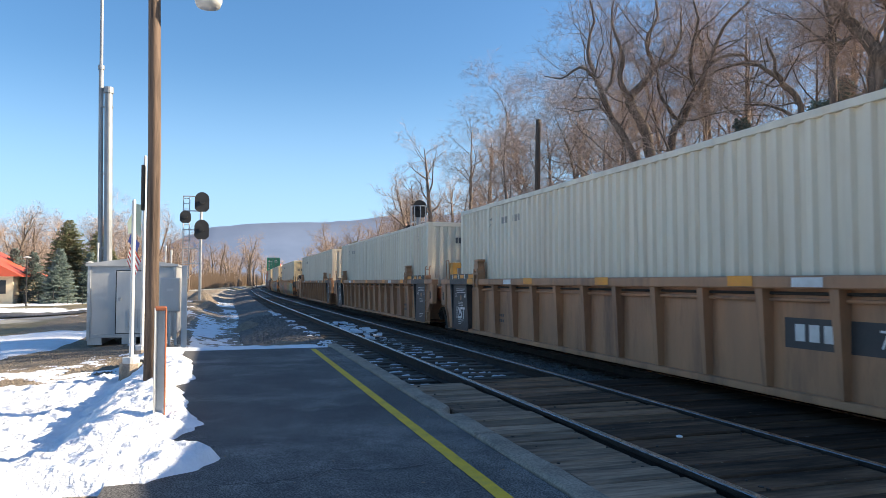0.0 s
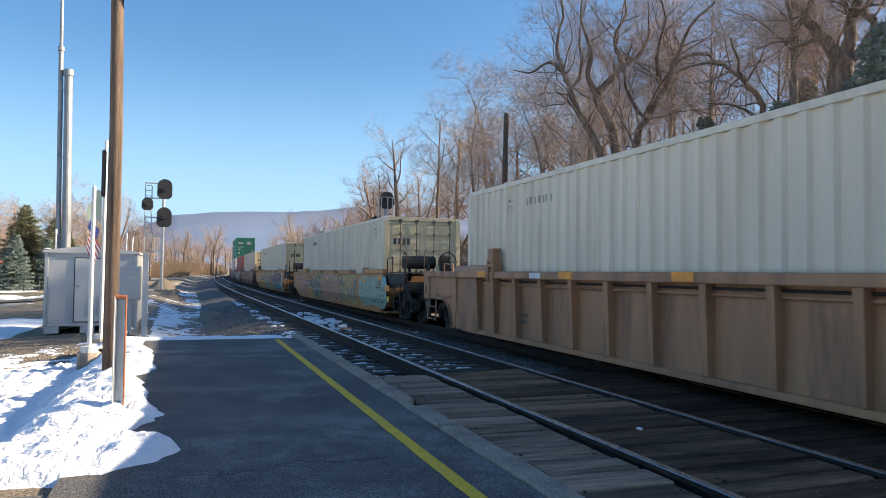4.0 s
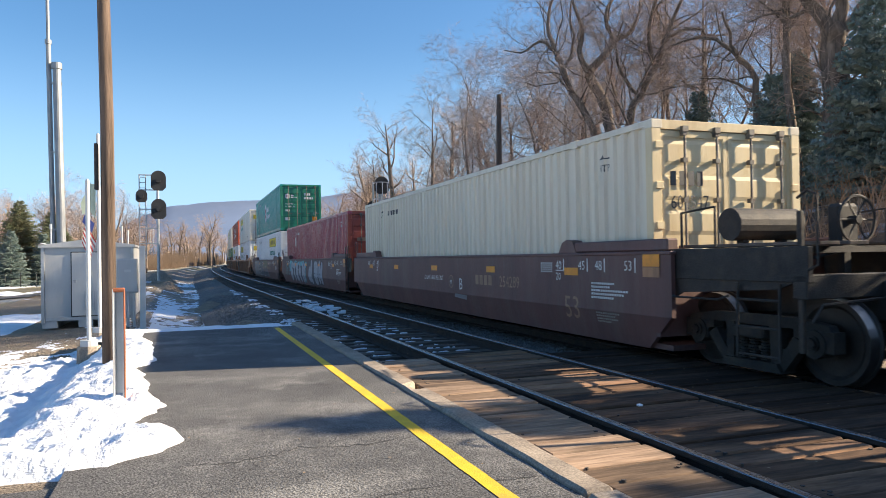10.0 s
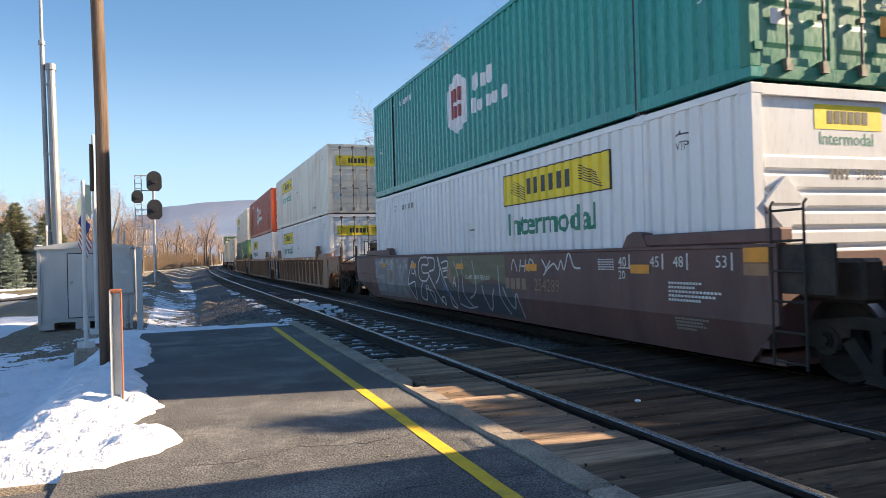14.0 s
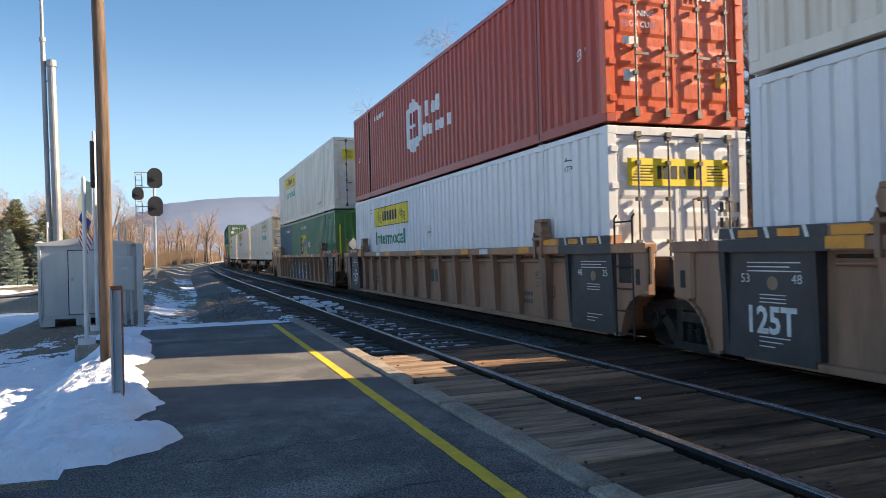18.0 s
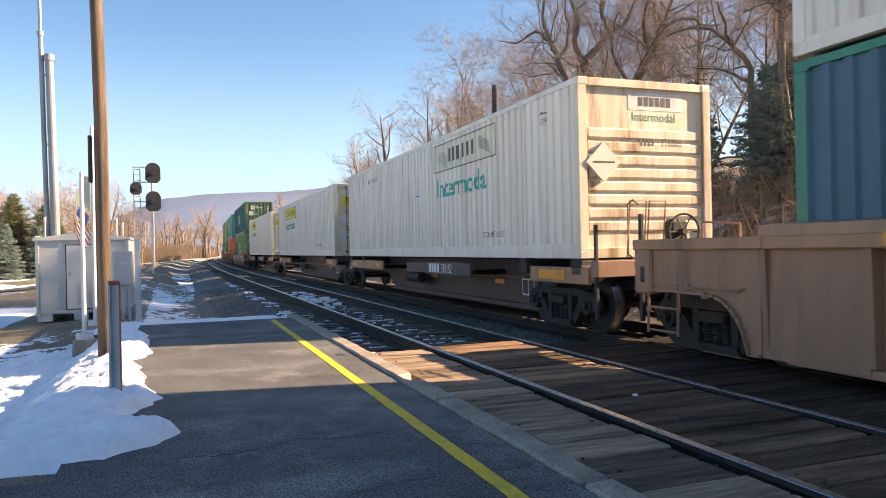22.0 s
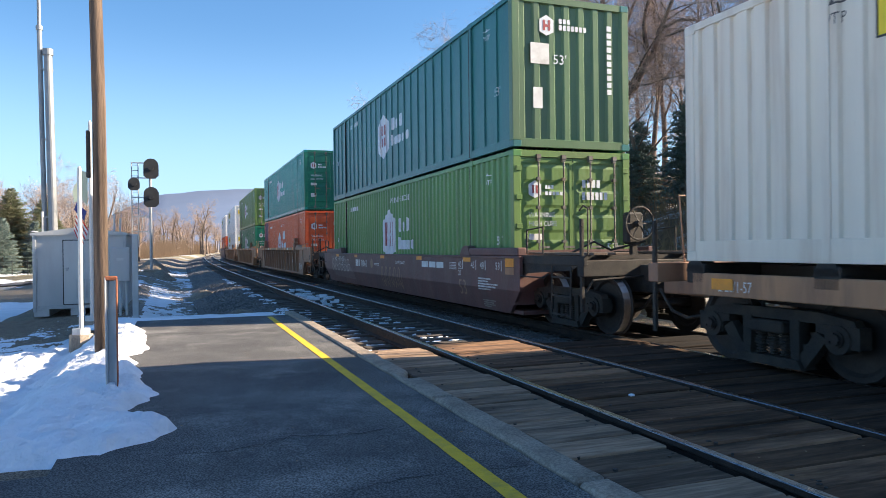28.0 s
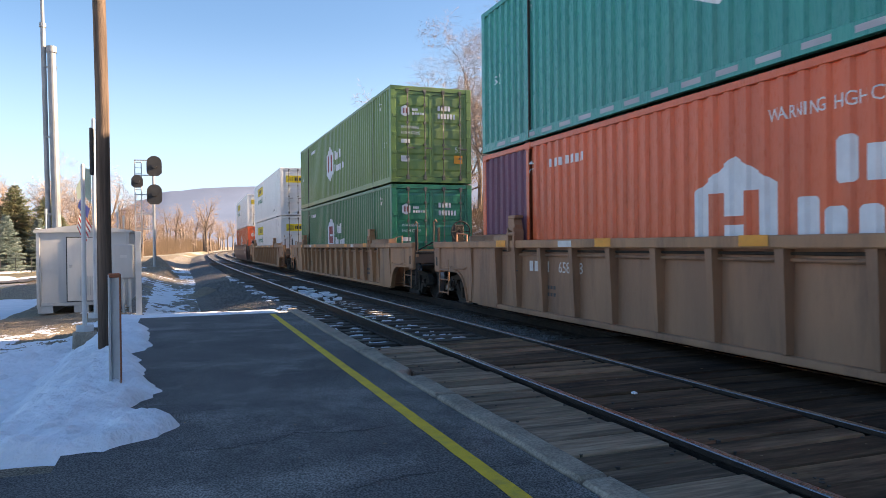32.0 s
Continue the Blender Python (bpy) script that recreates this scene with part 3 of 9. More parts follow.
def wave(length, pitch, depth):
    """Points (y, depth) of a folded sheet of that length."""
    n = max(1, round(length / pitch))
    p = length / n
    out = []
    for i in range(n):
        y = i * p
        out += [(y, 0), (y + p * 0.32, 0), (y + p * 0.44, depth), (y + p * 0.88, depth)]
    out.append((length, 0))
    return out


def groove_wave(length, pitch, depth):
    """A flat sheet with narrow pressed grooves."""
    n = max(1, round(length / pitch))
    p = length / n
    out = [(0, 0)]
    for i in range(n):
        y = i * p
        out += [(y + p * 0.3, 0), (y + p * 0.38, depth), (y + p * 0.62, depth), (y + p * 0.7, 0)]
    out.append((length, 0))
    return out


def posts_wave(length, pitch, depth):
    """A flat sheet with narrow raised posts."""
    n = round(length / pitch)
    p = length / n
    out = [(0, depth)]
    for i in range(1, n):
        y = i * p
        out += [(y - 0.035, depth), (y - 0.03, 0), (y + 0.03, 0), (y + 0.035, depth)]
    out.append((length, depth))
    return out


def side_profile(style):
    pitch, depth, kind = style
    f = {"posts": posts_wave, "grooves": groove_wave}.get(kind, wave)
    out = []
    for y0, y1 in ((0.15, 2.0), (2.1, L53 - 2.1), (L53 - 2.0, L53 - 0.15)):
        out += [(y0 + y - HL, d) for y, d in f(y1 - y0, pitch, depth)]
    return out


def prof_x(prof, y):
    for (a, da), (b, db) in zip(prof, prof[1:]):
        if a <= y <= b:
            return da if b - a < 1e-6 else da + (db - da) * (y - a) / (b - a)
    return 0.0


def side_wall(bm, prof, sgn):
    z0, z1 = 0.165, H53 - 0.085
    x = sgn * (HW - 0.012)
    lo = [bm.verts.new((x - sgn * d, y, z0)) for y, d in prof]
    hi = [bm.verts.new((x - sgn * d, y, z1)) for y, d in prof]
    for i in range(len(prof) - 1):
        bm.faces.new((lo[i], hi[i], hi[i + 1], lo[i + 1]) if sgn < 0 else (lo[i], lo[i + 1], hi[i + 1], hi[i]))


# turn of a flat shape onto the platform side of a car, and onto its leading end
ON_SIDE = Matrix(((0, 0, -1, 0), (-1, 0, 0, 0), (0, 1, 0, 0), (0, 0, 0, 1)))
ON_END = Matrix(((1, 0, 0, 0), (0, 0, -1, 0), (0, 1, 0, 0), (0, 0, 0, 1)))


def shape_mesh(name, polys, material, m, prof=None, x_out=0.0, lift=0.003):
    """Flat paint: outlines in (u, v), laid on the side (following its folds) or on the end."""
    bm = B()
    for pl in polys:
        bm.faces.new([bm.verts.new((u, v, 0)) for u, v in pl])
    bmesh.ops.transform(bm, matrix=m, verts=bm.verts)
    return drape(bm, name, material, prof, x_out, lift)


def drape(bm, name, material, prof, x_out, lift):
    if not prof and x_out <= -1.499:
        # the lower part of a smooth side leans inwards
        bmesh.ops.bisect_plane(bm, geom=bm.verts[:] + bm.edges[:] + bm.faces[:], plane_co=(0, 0, 0.62), plane_no=(0, 0, 1))
        for v in bm.verts:
            v.co.x += max(0.0, 0.62 - v.co.z) * 0.12 / 0.45
    if prof:
        ys = [v.co.y for v in bm.verts]
        lo, hi = min(ys), max(ys)
        for y, d in prof:
            if lo + 0.002 < y < hi - 0.002:
                bmesh.ops.bisect_plane(bm, geom=bm.verts[:] + bm.edges[:] + bm.faces[:], plane_co=(0, y, 0), plane_no=(0, 1, 0))
        for v in bm.verts:
            v.co.x = -HW + 0.012 + prof_x(prof, v.co.y) - lift
    return mesh_of(bm, name, material)


def paint_side(parent, name, polys, material, u, z, prof=None, x=-HW, lift=0.003, label=""):
    m = Matrix.Translation((x - (0 if prof else lift), -HL + u, z)) @ ON_SIDE
    ob = new(name, shape_mesh(name, polys, material, m, prof, x, lift))
    ob.parent = parent
    if label:
        ob["label"] = label
    return ob


def letters(words, size, squeeze=1.0, bold=0.0):
    cu = bpy.data.curves.new("lettering", "FONT")
    cu.body, cu.size, cu.resolution_u, cu.offset = words, size, 2, bold
    tmp = bpy.data.objects.new("lettering", cu)
    me = bpy.data.meshes.new_from_object(tmp)
    bpy.data.objects.remove(tmp)
    bpy.data.curves.remove(cu)
    bm = B()
    bm.from_mesh(me)
    bpy.data.meshes.remove(me)
    bmesh.ops.transform(bm, matrix=Matrix.Diagonal((squeeze, 1, 1, 1)), verts=bm.verts)
    return bm


def letter_side(parent, words, size, material, u, z, prof=None, x=-HW, squeeze=1.0, lift=0.003, bold=0.0):
    bm = letters(words, size, squeeze, bold)
    bmesh.ops.transform(bm, matrix=Matrix.Translation((x - (0 if prof else lift), -HL + u, z)) @ ON_SIDE, verts=bm.verts)
    ob = new("lettering", drape(bm, "lettering", material, prof, x, lift))
    ob.parent = parent
    return ob


def letter_end(parent, words, size, material, x, z, y=-HL - 0.003, squeeze=1.0):
    bm = letters(words, size, squeeze)
    bmesh.ops.transform(bm, matrix=Matrix.Translation((x, y, z)) @ ON_END, verts=bm.verts)
    ob = new("lettering", mesh_of(bm, "lettering", material))
    ob.parent = parent
    return ob


def paint_end(parent, name, polys, material, x, z, y=-HL - 0.003, label=""):
    ob = new(name, shape_mesh(name, polys, material, Matrix.Translation((x, y, z)) @ ON_END))
    ob.parent = parent
    if label:
        ob["label"] = label
    return ob


def rect(a, b, c, d):
    return [(a, c), (b, c), (b, d), (a, d)]


def bars(n, width, height, gap=0.25):
    """Plain bars in place of a mark that is not lettered."""
    w = width / n
    return [rect(i * w, i * w + w * (1 - gap), 0, height) for i in range(n)]


def word_shape(heights, width, height):
    """Plain rounded-off shapes, as tall as the letters of a word."""
    w = width / len(heights)
    out = []
    for i, h in enumerate(heights):
        a, b, c, top = i * w, i * w + w * 0.74, 0.12 * w, height * h
        out.append([(a + c, 0), (b - c, 0), (b, c), (b, top - c), (b - c, top), (a + c, top), (a, top - c), (a, c)])
    return out


def diamond(r):
    return [(0, -r), (r, 0), (0, r), (-r, 0)]


def corner_castings(t, paint):
    for x in (-HW, HW - 0.17):
        for y in (-HL, HL - 0.18):
            for z in (0.0, H53 - 0.12):
                shared(("casting", paint.name), lambda bm: box(bm, -0.004, 0.174, -0.004, 0.184, -0.003, 0.123, bev=0.01), "corner_casting", paint, t, Matrix.Translation((x, y, z)))


def lock_rod(bm):
    cyl(bm, (0, -0.055, 0.12), (0, -0.055, H53 - 0.1), 0.017, n=8)
    for z in (0.2, 0.75, 1.15, 1.8, 2.35, 2.72):
        box(bm, -0.035, 0.035, -0.075, 0.0, z - 0.03, z + 0.03)
    for z in (0.13, H53 - 0.12):
        box(bm, -0.045, 0.045, -0.085, 0.01, z - 0.04, z + 0.04)
    box(bm, -0.02, 0.22, -0.075, -0.045, 1.02, 1.06)


def door_leaf(bm, width):
    """A door leaf with broad horizontal folds inside a flat border."""
    z0, z1, n = 0.17, H53 - 0.14, 5
    h = (z1 - z0 - 0.18) / n
    rows = [(z0, 0.05), (z0, 0.0), (z0 + 0.088, 0.0), (z0 + 0.09, 0.021)]
    for i in range(n):
        a = z0 + 0.09 + i * h
        rows += [(a + 0.2 * h, 0.021), (a + 0.32 * h, 0.008), (a + 0.8 * h, 0.008), (a + 0.92 * h, 0.021)]
    rows += [(z1 - 0.09, 0.021), (z1 - 0.088, 0.0), (z1, 0.0), (z1, 0.05)]
    cols = ((0.0, False), (0.07, False), (0.073, True), (width - 0.073, True), (width - 0.07, False), (width, False))
    g = [[bm.verts.new((x, y if fold or y > 0.04 else 0.0, z)) for x, fold in cols] for z, y in rows]
    for u, v in zip(g, g[1:]):
        for k in range(len(cols) - 1):
            bm.faces.new((u[k], u[k + 1], v[k + 1], v[k]))


def container(label, paint, style=(0.28, 0.036, "wave"), end="doors", end_paint=None, far_paint=None, far_len=2.0, rail=0.16):
    t = thing("shipping_container", label, "container", "containers on the train")
    ep = end_paint or paint
    prof = side_profile(style)
    if far_paint:
        cut = HL - far_len
        for tag, pf, pt in (("near", [q for q in prof if q[0] <= cut], paint), ("far", [q for q in prof if q[0] >= cut - 0.25], far_paint)):
            bm = B()
            side_wall(bm, pf, -1)
            part("side_wall", bm, pt, t)
        shared(("side", style, paint.name, 1), lambda bm: side_wall(bm, prof, 1), "side_wall", paint, t)
    else:
        for sgn in (-1, 1):
            shared(("side", style, paint.name, sgn), lambda bm: side_wall(bm, prof, sgn), "side_wall", paint, t)
    shared(("roof", paint.name), lambda bm: box(bm, -HW + 0.09, HW - 0.09, -HL + 0.1, HL - 0.1, H53 - 0.09, H53 - 0.03), "roof", paint, t)
    for x in (-HW, HW - 0.09):
        shared(("bottom_rail", paint.name, rail), lambda bm: box(bm, 0, 0.09, -HL + 0.15, HL - 0.15, 0, rail + 0.006, bev=0.006), "bottom_rail", paint, t, Matrix.Translation((x, 0, 0)))
        shared(("top_rail", paint.name), lambda bm: box(bm, 0, 0.09, -HL + 0.15, HL - 0.15, H53 - 0.092, H53, bev=0.006), "top_rail", paint, t, Matrix.Translation((x, 0, 0)))
        for y in (-HL, HL - 0.15):
            shared(("corner_post", ep.name if y < 0 else paint.name), lambda bm: box(bm, -0.002, 0.15, 0, 0.152, 0.12, H53 - 0.11, bev=0.008), "corner_post", ep if y < 0 else paint, t, Matrix.Translation((x - (0.06 if x > 0 else 0), y, 0)))
        for y in (-HL + 2.0, HL - 2.1):
            shared(("lift_post", paint.name), lambda bm: (box(bm, -0.004, 0.1, 0, 0.1, 0.02, H53 - 0.02, bev=0.004), box(bm, -0.009, 0.12, -0.06, 0.16, H53 - 0.12, H53 + 0.012, bev=0.01)), "lift_post", paint, t, Matrix.Translation((x - (0.01 if x > 0 else 0), y, 0)))
    corner_castings(t, paint)
    shared(("far_end", paint.name), lambda bm: box(bm, -HW + 0.14, HW - 0.14, HL - 0.09, HL - 0.03, 0.03, H53 - 0.03), "end_wall", paint, t)
    # the leading end
    shared(("sill", ep.name), lambda bm: box(bm, -HW + 0.15, HW - 0.15, -HL + 0.005, -HL + 0.1, 0.0, 0.16, bev=0.006), "door_sill", ep, t)
    shared(("header", ep.name), lambda bm: box(bm, -HW + 0.15, HW - 0.15, -HL + 0.005, -HL + 0.1, H53 - 0.13, H53, bev=0.006), "door_header", ep, t)
    if end == "doors":
        wd = HW - 0.155
        for x in (-wd - 0.002, 0.004):
            d = shared(("door", ep.name), lambda bm: door_leaf(bm, wd - 0.002), "door", ep, t, Matrix.Translation((x, -HL + 0.03, 0)))
            for q in (0.32, 0.8):
                shared(("rod",), lock_rod, "lock_rod", STEEL_ROD, d, Matrix.Translation((q * wd, 0, 0)))
        for x in (-HW + 0.11, HW - 0.11):
            for z in (0.35, 0.9, 1.45, 2.0, 2.55):
                shared(("hinge", ep.name), lambda bm: box(bm, -0.06, 0.06, -0.014, 0.02, -0.05, 0.05, bev=0.006), "hinge", ep, t, Matrix.Translation((x, -HL - 0.006, z)))
    elif end == "ribs":
        def ribbed(bm):
            pts = wave(2 * HW - 0.3, 0.26 if style[2] != "posts" else 0.32, 0.045)
            lo = [bm.verts.new((x - HW + 0.15, -HL + 0.02 + d, 0.16)) for x, d in pts]
            hi = [bm.verts.new((x - HW + 0.15, -HL + 0.02 + d, H53 - 0.13)) for x, d in pts]
            for i in range(len(pts) - 1):
                bm.faces.new((lo[i], lo[i + 1], hi[i + 1], hi[i]))
        shared(("ribbed", ep.name, style), ribbed, "end_wall", ep, t)
    else:
        shared(("plate", ep.name), lambda bm: box(bm, -HW + 0.15, HW - 0.15, -HL + 0.06, -HL + 0.1, 0.16, H53 - 0.13), "end_wall", ep, t)
        for i in range(8):
            shared(("slat", ep.name), lambda bm: prism(bm, [(0.0, 0.0), (-0.03, 0.03), (-0.03, 0.15), (0.0, 0.18)], "x", -HW + 0.2, HW - 0.2), "slat", ep, t, Matrix.Translation((0, -HL + 0.06, 0.42 + i * 0.215)))
    return t, prof


# ---- trucks ----
def wheelset(bm):
    for s in (-1, 1):
        prof = [(0.0, 0.09), (0.02, 0.2), (0.02, 0.36), (0.05, 0.40), (0.05, 0.455), (-0.07, 0.462), (-0.085, 0.49), (-0.105, 0.49), (-0.11, 0.40), (-0.06, 0.36), (-0.06, 0.12)]
        rings = []
        for dx, r in prof:
            rings.append([bm.verts.new((s * (0.7525 + 0.03 + dx), r * math.cos(a), r * math.sin(a))) for a in [2 * math.pi * k / 28 for k in range(28)]])
        for i, (u, v) in enumerate(zip(rings, rings[1:])):
            for k in range(28):
                j = (k + 1) % 28
                f = bm.faces.new((u[k], u[j], v[j], v[k]) if s > 0 else (u[k], v[k], v[j], u[j]))
                f.material_index = 1 if i == 4 else 0
        cyl(bm, (s * 0.7, 0, 0), (s * 1.12, 0, 0), 0.085, n=14)
        cyl(bm, (s * 1.12, 0, 0), (s * 1.15, 0, 0), 0.06, n=12)
        for a in (0.3, 2.4, 4.5):
            cyl(bm, (s * 1.14, 0.055 * math.cos(a), 0.055 * math.sin(a)), (s * 1.165, 0.055 * math.cos(a), 0.055 * math.sin(a)), 0.016, n=6)
    cyl(bm, (-0.75, 0, 0), (0.75, 0, 0), 0.08, n=12)


def sideframe(bm):
    """A cast side frame with its two windows, standing at x = 0."""
    x0, x1 = -0.06, 0.06
    prism(bm, [(-1.1, 0.56), (-1.05, 0.66), (-0.62, 0.72), (0.62, 0.72), (1.05, 0.66), (1.1, 0.56), (0.62, 0.60), (-0.62, 0.60)], "x", x0, x1)
    for s in (-1, 1):
        prism(bm, [(s * 1.13, 0.38), (s * 1.13, 0.60), (s * 0.62, 0.60), (s * 0.62, 0.52), (s * 0.72, 0.5), (s * 0.74, 0.38)], "x", x0 - 0.02, x1 + 0.02)
        prism(bm, [(s * 0.74, 0.44), (s * 0.60, 0.52), (s * 0.36, 0.20), (s * 0.36, 0.09), (s * 0.46, 0.11)], "x", x0, x1)
        prism(bm, [(s * 0.40, 0.16), (s * 0.40, 0.62), (s * 0.27, 0.62), (s * 0.29, 0.16)], "x", x0 - 0.015, x1 + 0.015)
        cyl(bm, (x0 - 0.04, s * 0.89, 0.46), (x1 + 0.03, s * 0.89, 0.46), 0.15, n=14)
    prism(bm, [(-0.46, 0.09), (0.46, 0.09), (0.40, 0.19), (-0.40, 0.19)], "x", x0 - 0.05, x1 + 0.05)


def spring(bm):
    prof = [(0.01, 0.19)]
    for k in range(7):
        z = 0.2 + k * 0.035
        prof += [(0.044, z), (0.063, z + 0.006), (0.063, z + 0.02), (0.044, z + 0.027)]
    prof.append((0.01, 0.455))
    rings = [[bm.verts.new((r * math.cos(a), r * math.sin(a), z)) for a in [k * math.pi / 4 for k in range(8)]] for r, z in prof]
    for u, v in zip(rings, rings[1:]):
        for k in range(8):
            j = (k + 1) % 8
            bm.faces.new((u[k], u[j], v[j], v[k]))


def bolster(bm):
    box(bm, -1.15, 1.15, -0.25, 0.25, 0.45, 0.585, bev=0.02)
    box(bm, -0.35, 0.35, -0.3, 0.3, 0.585, 0.7, bev=0.02)
    for s in (-1, 1):
        box(bm, s * 0.9 - 0.12, s * 0.9 + 0.12, -0.5, 0.5, 0.3, 0.36)


def truck(parent, y):
    t = shared(("bolster",), bolster, "truck", TRUCK_GREY, parent, Matrix.Translation((0, y, 0)), "grimy cast steel freight truck")
    for s in (-1, 1):
        shared(("sideframe",), sideframe, "side_frame", TRUCK_GREY, t, Matrix.Translation((s * 1.0, 0, 0)))
        for q in (-0.17, 0.0, 0.17):
            shared(("spring",), spring, "spring", TRUCK_GREY, t, Matrix.Translation((s * 1.02, q, 0)))
    for q in (-0.89, 0.89):
        w = shared(("wheelset",), wheelset, "wheelset", [WHEEL_STEEL, TREAD], t, Matrix.Translation((0, q, 0.47)), smooth=False)
        WHEELS.append((w, q))


# ---- fittings of the cars ----
def ladder(parent, x, y, z0, z1, paint, out=0.0, w=0.42, rungs=4):
    bm = B()
    for s in (0, w):
        tube(bm, [(x, y + s, z0), (x, y + s, z1 - 0.05), (x + 0.04, y + s, z1)], 0.016, 6)
    for i in range(rungs):
        z = z0 + 0.05 + i * (z1 - z0 - 0.15) / max(1, rungs - 1)
        tube(bm, [(x, y, z), (x, y + w, z)], 0.013, 6)
    part("ladder", bm, paint, parent)


def grab(parent, pts, paint, r=0.014):
    bm = B()
    tube(bm, pts, r, 6)
    part("handrail", bm, paint, parent)


def brake_wheel(parent, x, y, z):
    bm = B()
    n = 24
    tube(bm, [(x + 0.28 * math.cos(2 * math.pi * k / n), y, z + 0.28 * math.sin(2 * math.pi * k / n)) for k in range(n + 1)], 0.018, 6)
    for k in range(6):
        a = 2 * math.pi * k / 6
        tube(bm, [(x, y, z), (x + 0.15 * math.cos(a), y + 0.02, z + 0.15 * math.sin(a)), (x + 0.28 * math.cos(a), y, z + 0.28 * math.sin(a))], 0.012, 5)
    cyl(bm, (x, y - 0.03, z), (x, y + 0.12, z), 0.05, n=10)
    part("brake_wheel", bm, BLACK, parent, "round spoked hand brake wheel")
    bm = B()
    box(bm, x - 0.16, x + 0.16, y + 0.1, y + 0.3, z - 0.35, z + 0.2, bev=0.04)
    box(bm, x - 0.05, x + 0.05, y + 0.14, y + 0.24, z - 1.0, z - 0.35)
    part("brake_housing", bm, BLACK, parent)


def coupler(parent, y, s):
    bm = B()
    box(bm, -0.12, 0.12, min(y, y + s * 1.0), max(y, y + s * 1.0), 0.7, 0.92, bev=0.02)
    box(bm, -0.2, 0.2, min(y + s * 0.85, y + s * 1.25), max(y + s * 0.85, y + s * 1.25), 0.66, 0.98, bev=0.05)
    part("coupler", bm, BLACK, parent)
    bm = B()
    tube(bm, [(-0.32, y + s * 0.4, 0.75), (-0.34, y + s * 0.7, 0.45), (-0.3, y + s * 1.0, 0.36), (-0.22, y + s * 1.25, 0.42)], 0.024, 8)
    part("air_hose", bm, BLACK, parent)


def coupler_end(t, s, paint, brake, post_paint=None, tank=False, deck=1.25):
    """The walkway, posts, steps and coupler beyond the well; s is -1 for the leading end."""
    e = s * (HL + 0.35)
    def y(d):
        return e + s * d
    def bx(bm, x0, x1, d0, d1, z0, z1, bev=0.0):
        return box(bm, x0, x1, min(y(d0), y(d1)), max(y(d0), y(d1)), z0, z1, bev)
    pp = post_paint or paint
    beam_paint = BLACK if post_paint else DECK
    bm = B()
    bx(bm, -0.38, 0.38, -0.1, 2.65, 0.68, 1.12, 0.02)
    part("draft_sill", bm, beam_paint, t)
    bm = B()
    bx(bm, -1.42, 1.42, 2.1, 2.28, 0.95, 1.2, 0.01)
    part("end_beam", bm, beam_paint, t)
    coupler(t, y(2.3), s)
    for x in (-1.25, -0.85, 0.6, 1.0):
        bm = B()
        bx(bm, x, x + 0.26, 0.1, 2.3, deck - 0.04, deck, 0.006)
        part("walkway_board", bm, DECK, t)
    for x in (-1.42, 1.34):
        bm = B()
        bx(bm, x + 0.01, x + 0.065, 2.15, 2.21, 0.4, 1.85, 0.008)
        part("end_post", bm, BLACK, t)
        grab(t, [(x + 0.03, y(0.35), deck - 0.03), (x + 0.03, y(0.35), deck + 0.4), (x + 0.03, y(0.95), deck + 0.44), (x + 0.03, y(0.95), deck - 0.03)], pp, 0.018)
        bm = B()
        bx(bm, x, x + 0.07, 0.0, 2.3, 1.12, deck - 0.05, 0.006)
        part("walkway_edge", bm, pp, t)
        bm = B()
        prism(bm, [(y(0.05), 1.12), (y(0.05), 0.8), (y(0.35), 0.95), (y(1.9), 1.04), (y(2.1), 1.12)], "x", x + 0.02, x + 0.045)
        part("end_gusset", bm, pp, t)
        grab(t, [(x, y(2.3), 1.25), (x, y(2.42), 1.3), (x, y(2.42), 2.0), (x, y(2.3), 2.05), (x, y(2.18), 1.98)], pp)
    bm = B()
    for d in (1.35, 1.95):
        tube(bm, [(-1.44, y(d), 1.1), (-1.46, y(d), 0.28)], 0.018, 6)
    for z in (0.32, 0.62, 0.92):
        tube(bm, [(-1.45, y(1.35), z), (-1.45, y(1.95), z)], 0.016, 6)
    part("side_step", bm, pp, t)
    grab(t, [(-1.43, y(0.2), 0.95), (-1.5, y(0.3), 0.9), (-1.5, y(1.1), 0.9), (-1.43, y(1.2), 0.95)], pp)
    if brake:
        brake_wheel(t, 0.15, y(1.55), 1.8)
        bm = B()
        if tank:
            cyl(bm, (-1.0, y(0.75), 1.78), (0.0, y(0.75), 1.78), 0.2, n=18)
            for q in (-0.8, -0.2):
                box(bm, q - 0.04, q + 0.04, y(0.75) - 0.06, y(0.75) + 0.06, 1.2, 1.62)
            part("air_reservoir", bm, BLACK, t)
        bm = B()
        tube(bm, [(-1.0, y(1.0), 1.25), (-0.6, y(1.3), 1.5), (-0.2, y(1.2), 1.35), (0.3, y(1.5), 1.5)], 0.02, 6)
        part("brake_pipe", bm, BLACK, t)
    # cut lever, brake rods and hoses hung about the end
    bm = B()
    tube(bm, [(-1.4, y(2.32), 0.72), (-1.3, y(2.36), 0.9), (-0.3, y(2.36), 0.95), (-0.18, y(2.5), 0.88)], 0.016, 6)
    part("cut_lever", bm, BLACK, t)
    for q in (-0.7, 0.5):
        bm = B()
        tube(bm, [(q, y(0.2), 0.62), (q * 0.8, y(1.4), 0.58), (q * 0.9, y(2.2), 0.66)], 0.022, 6)
        part("brake_rod", bm, BLACK, t)
    bm = B()
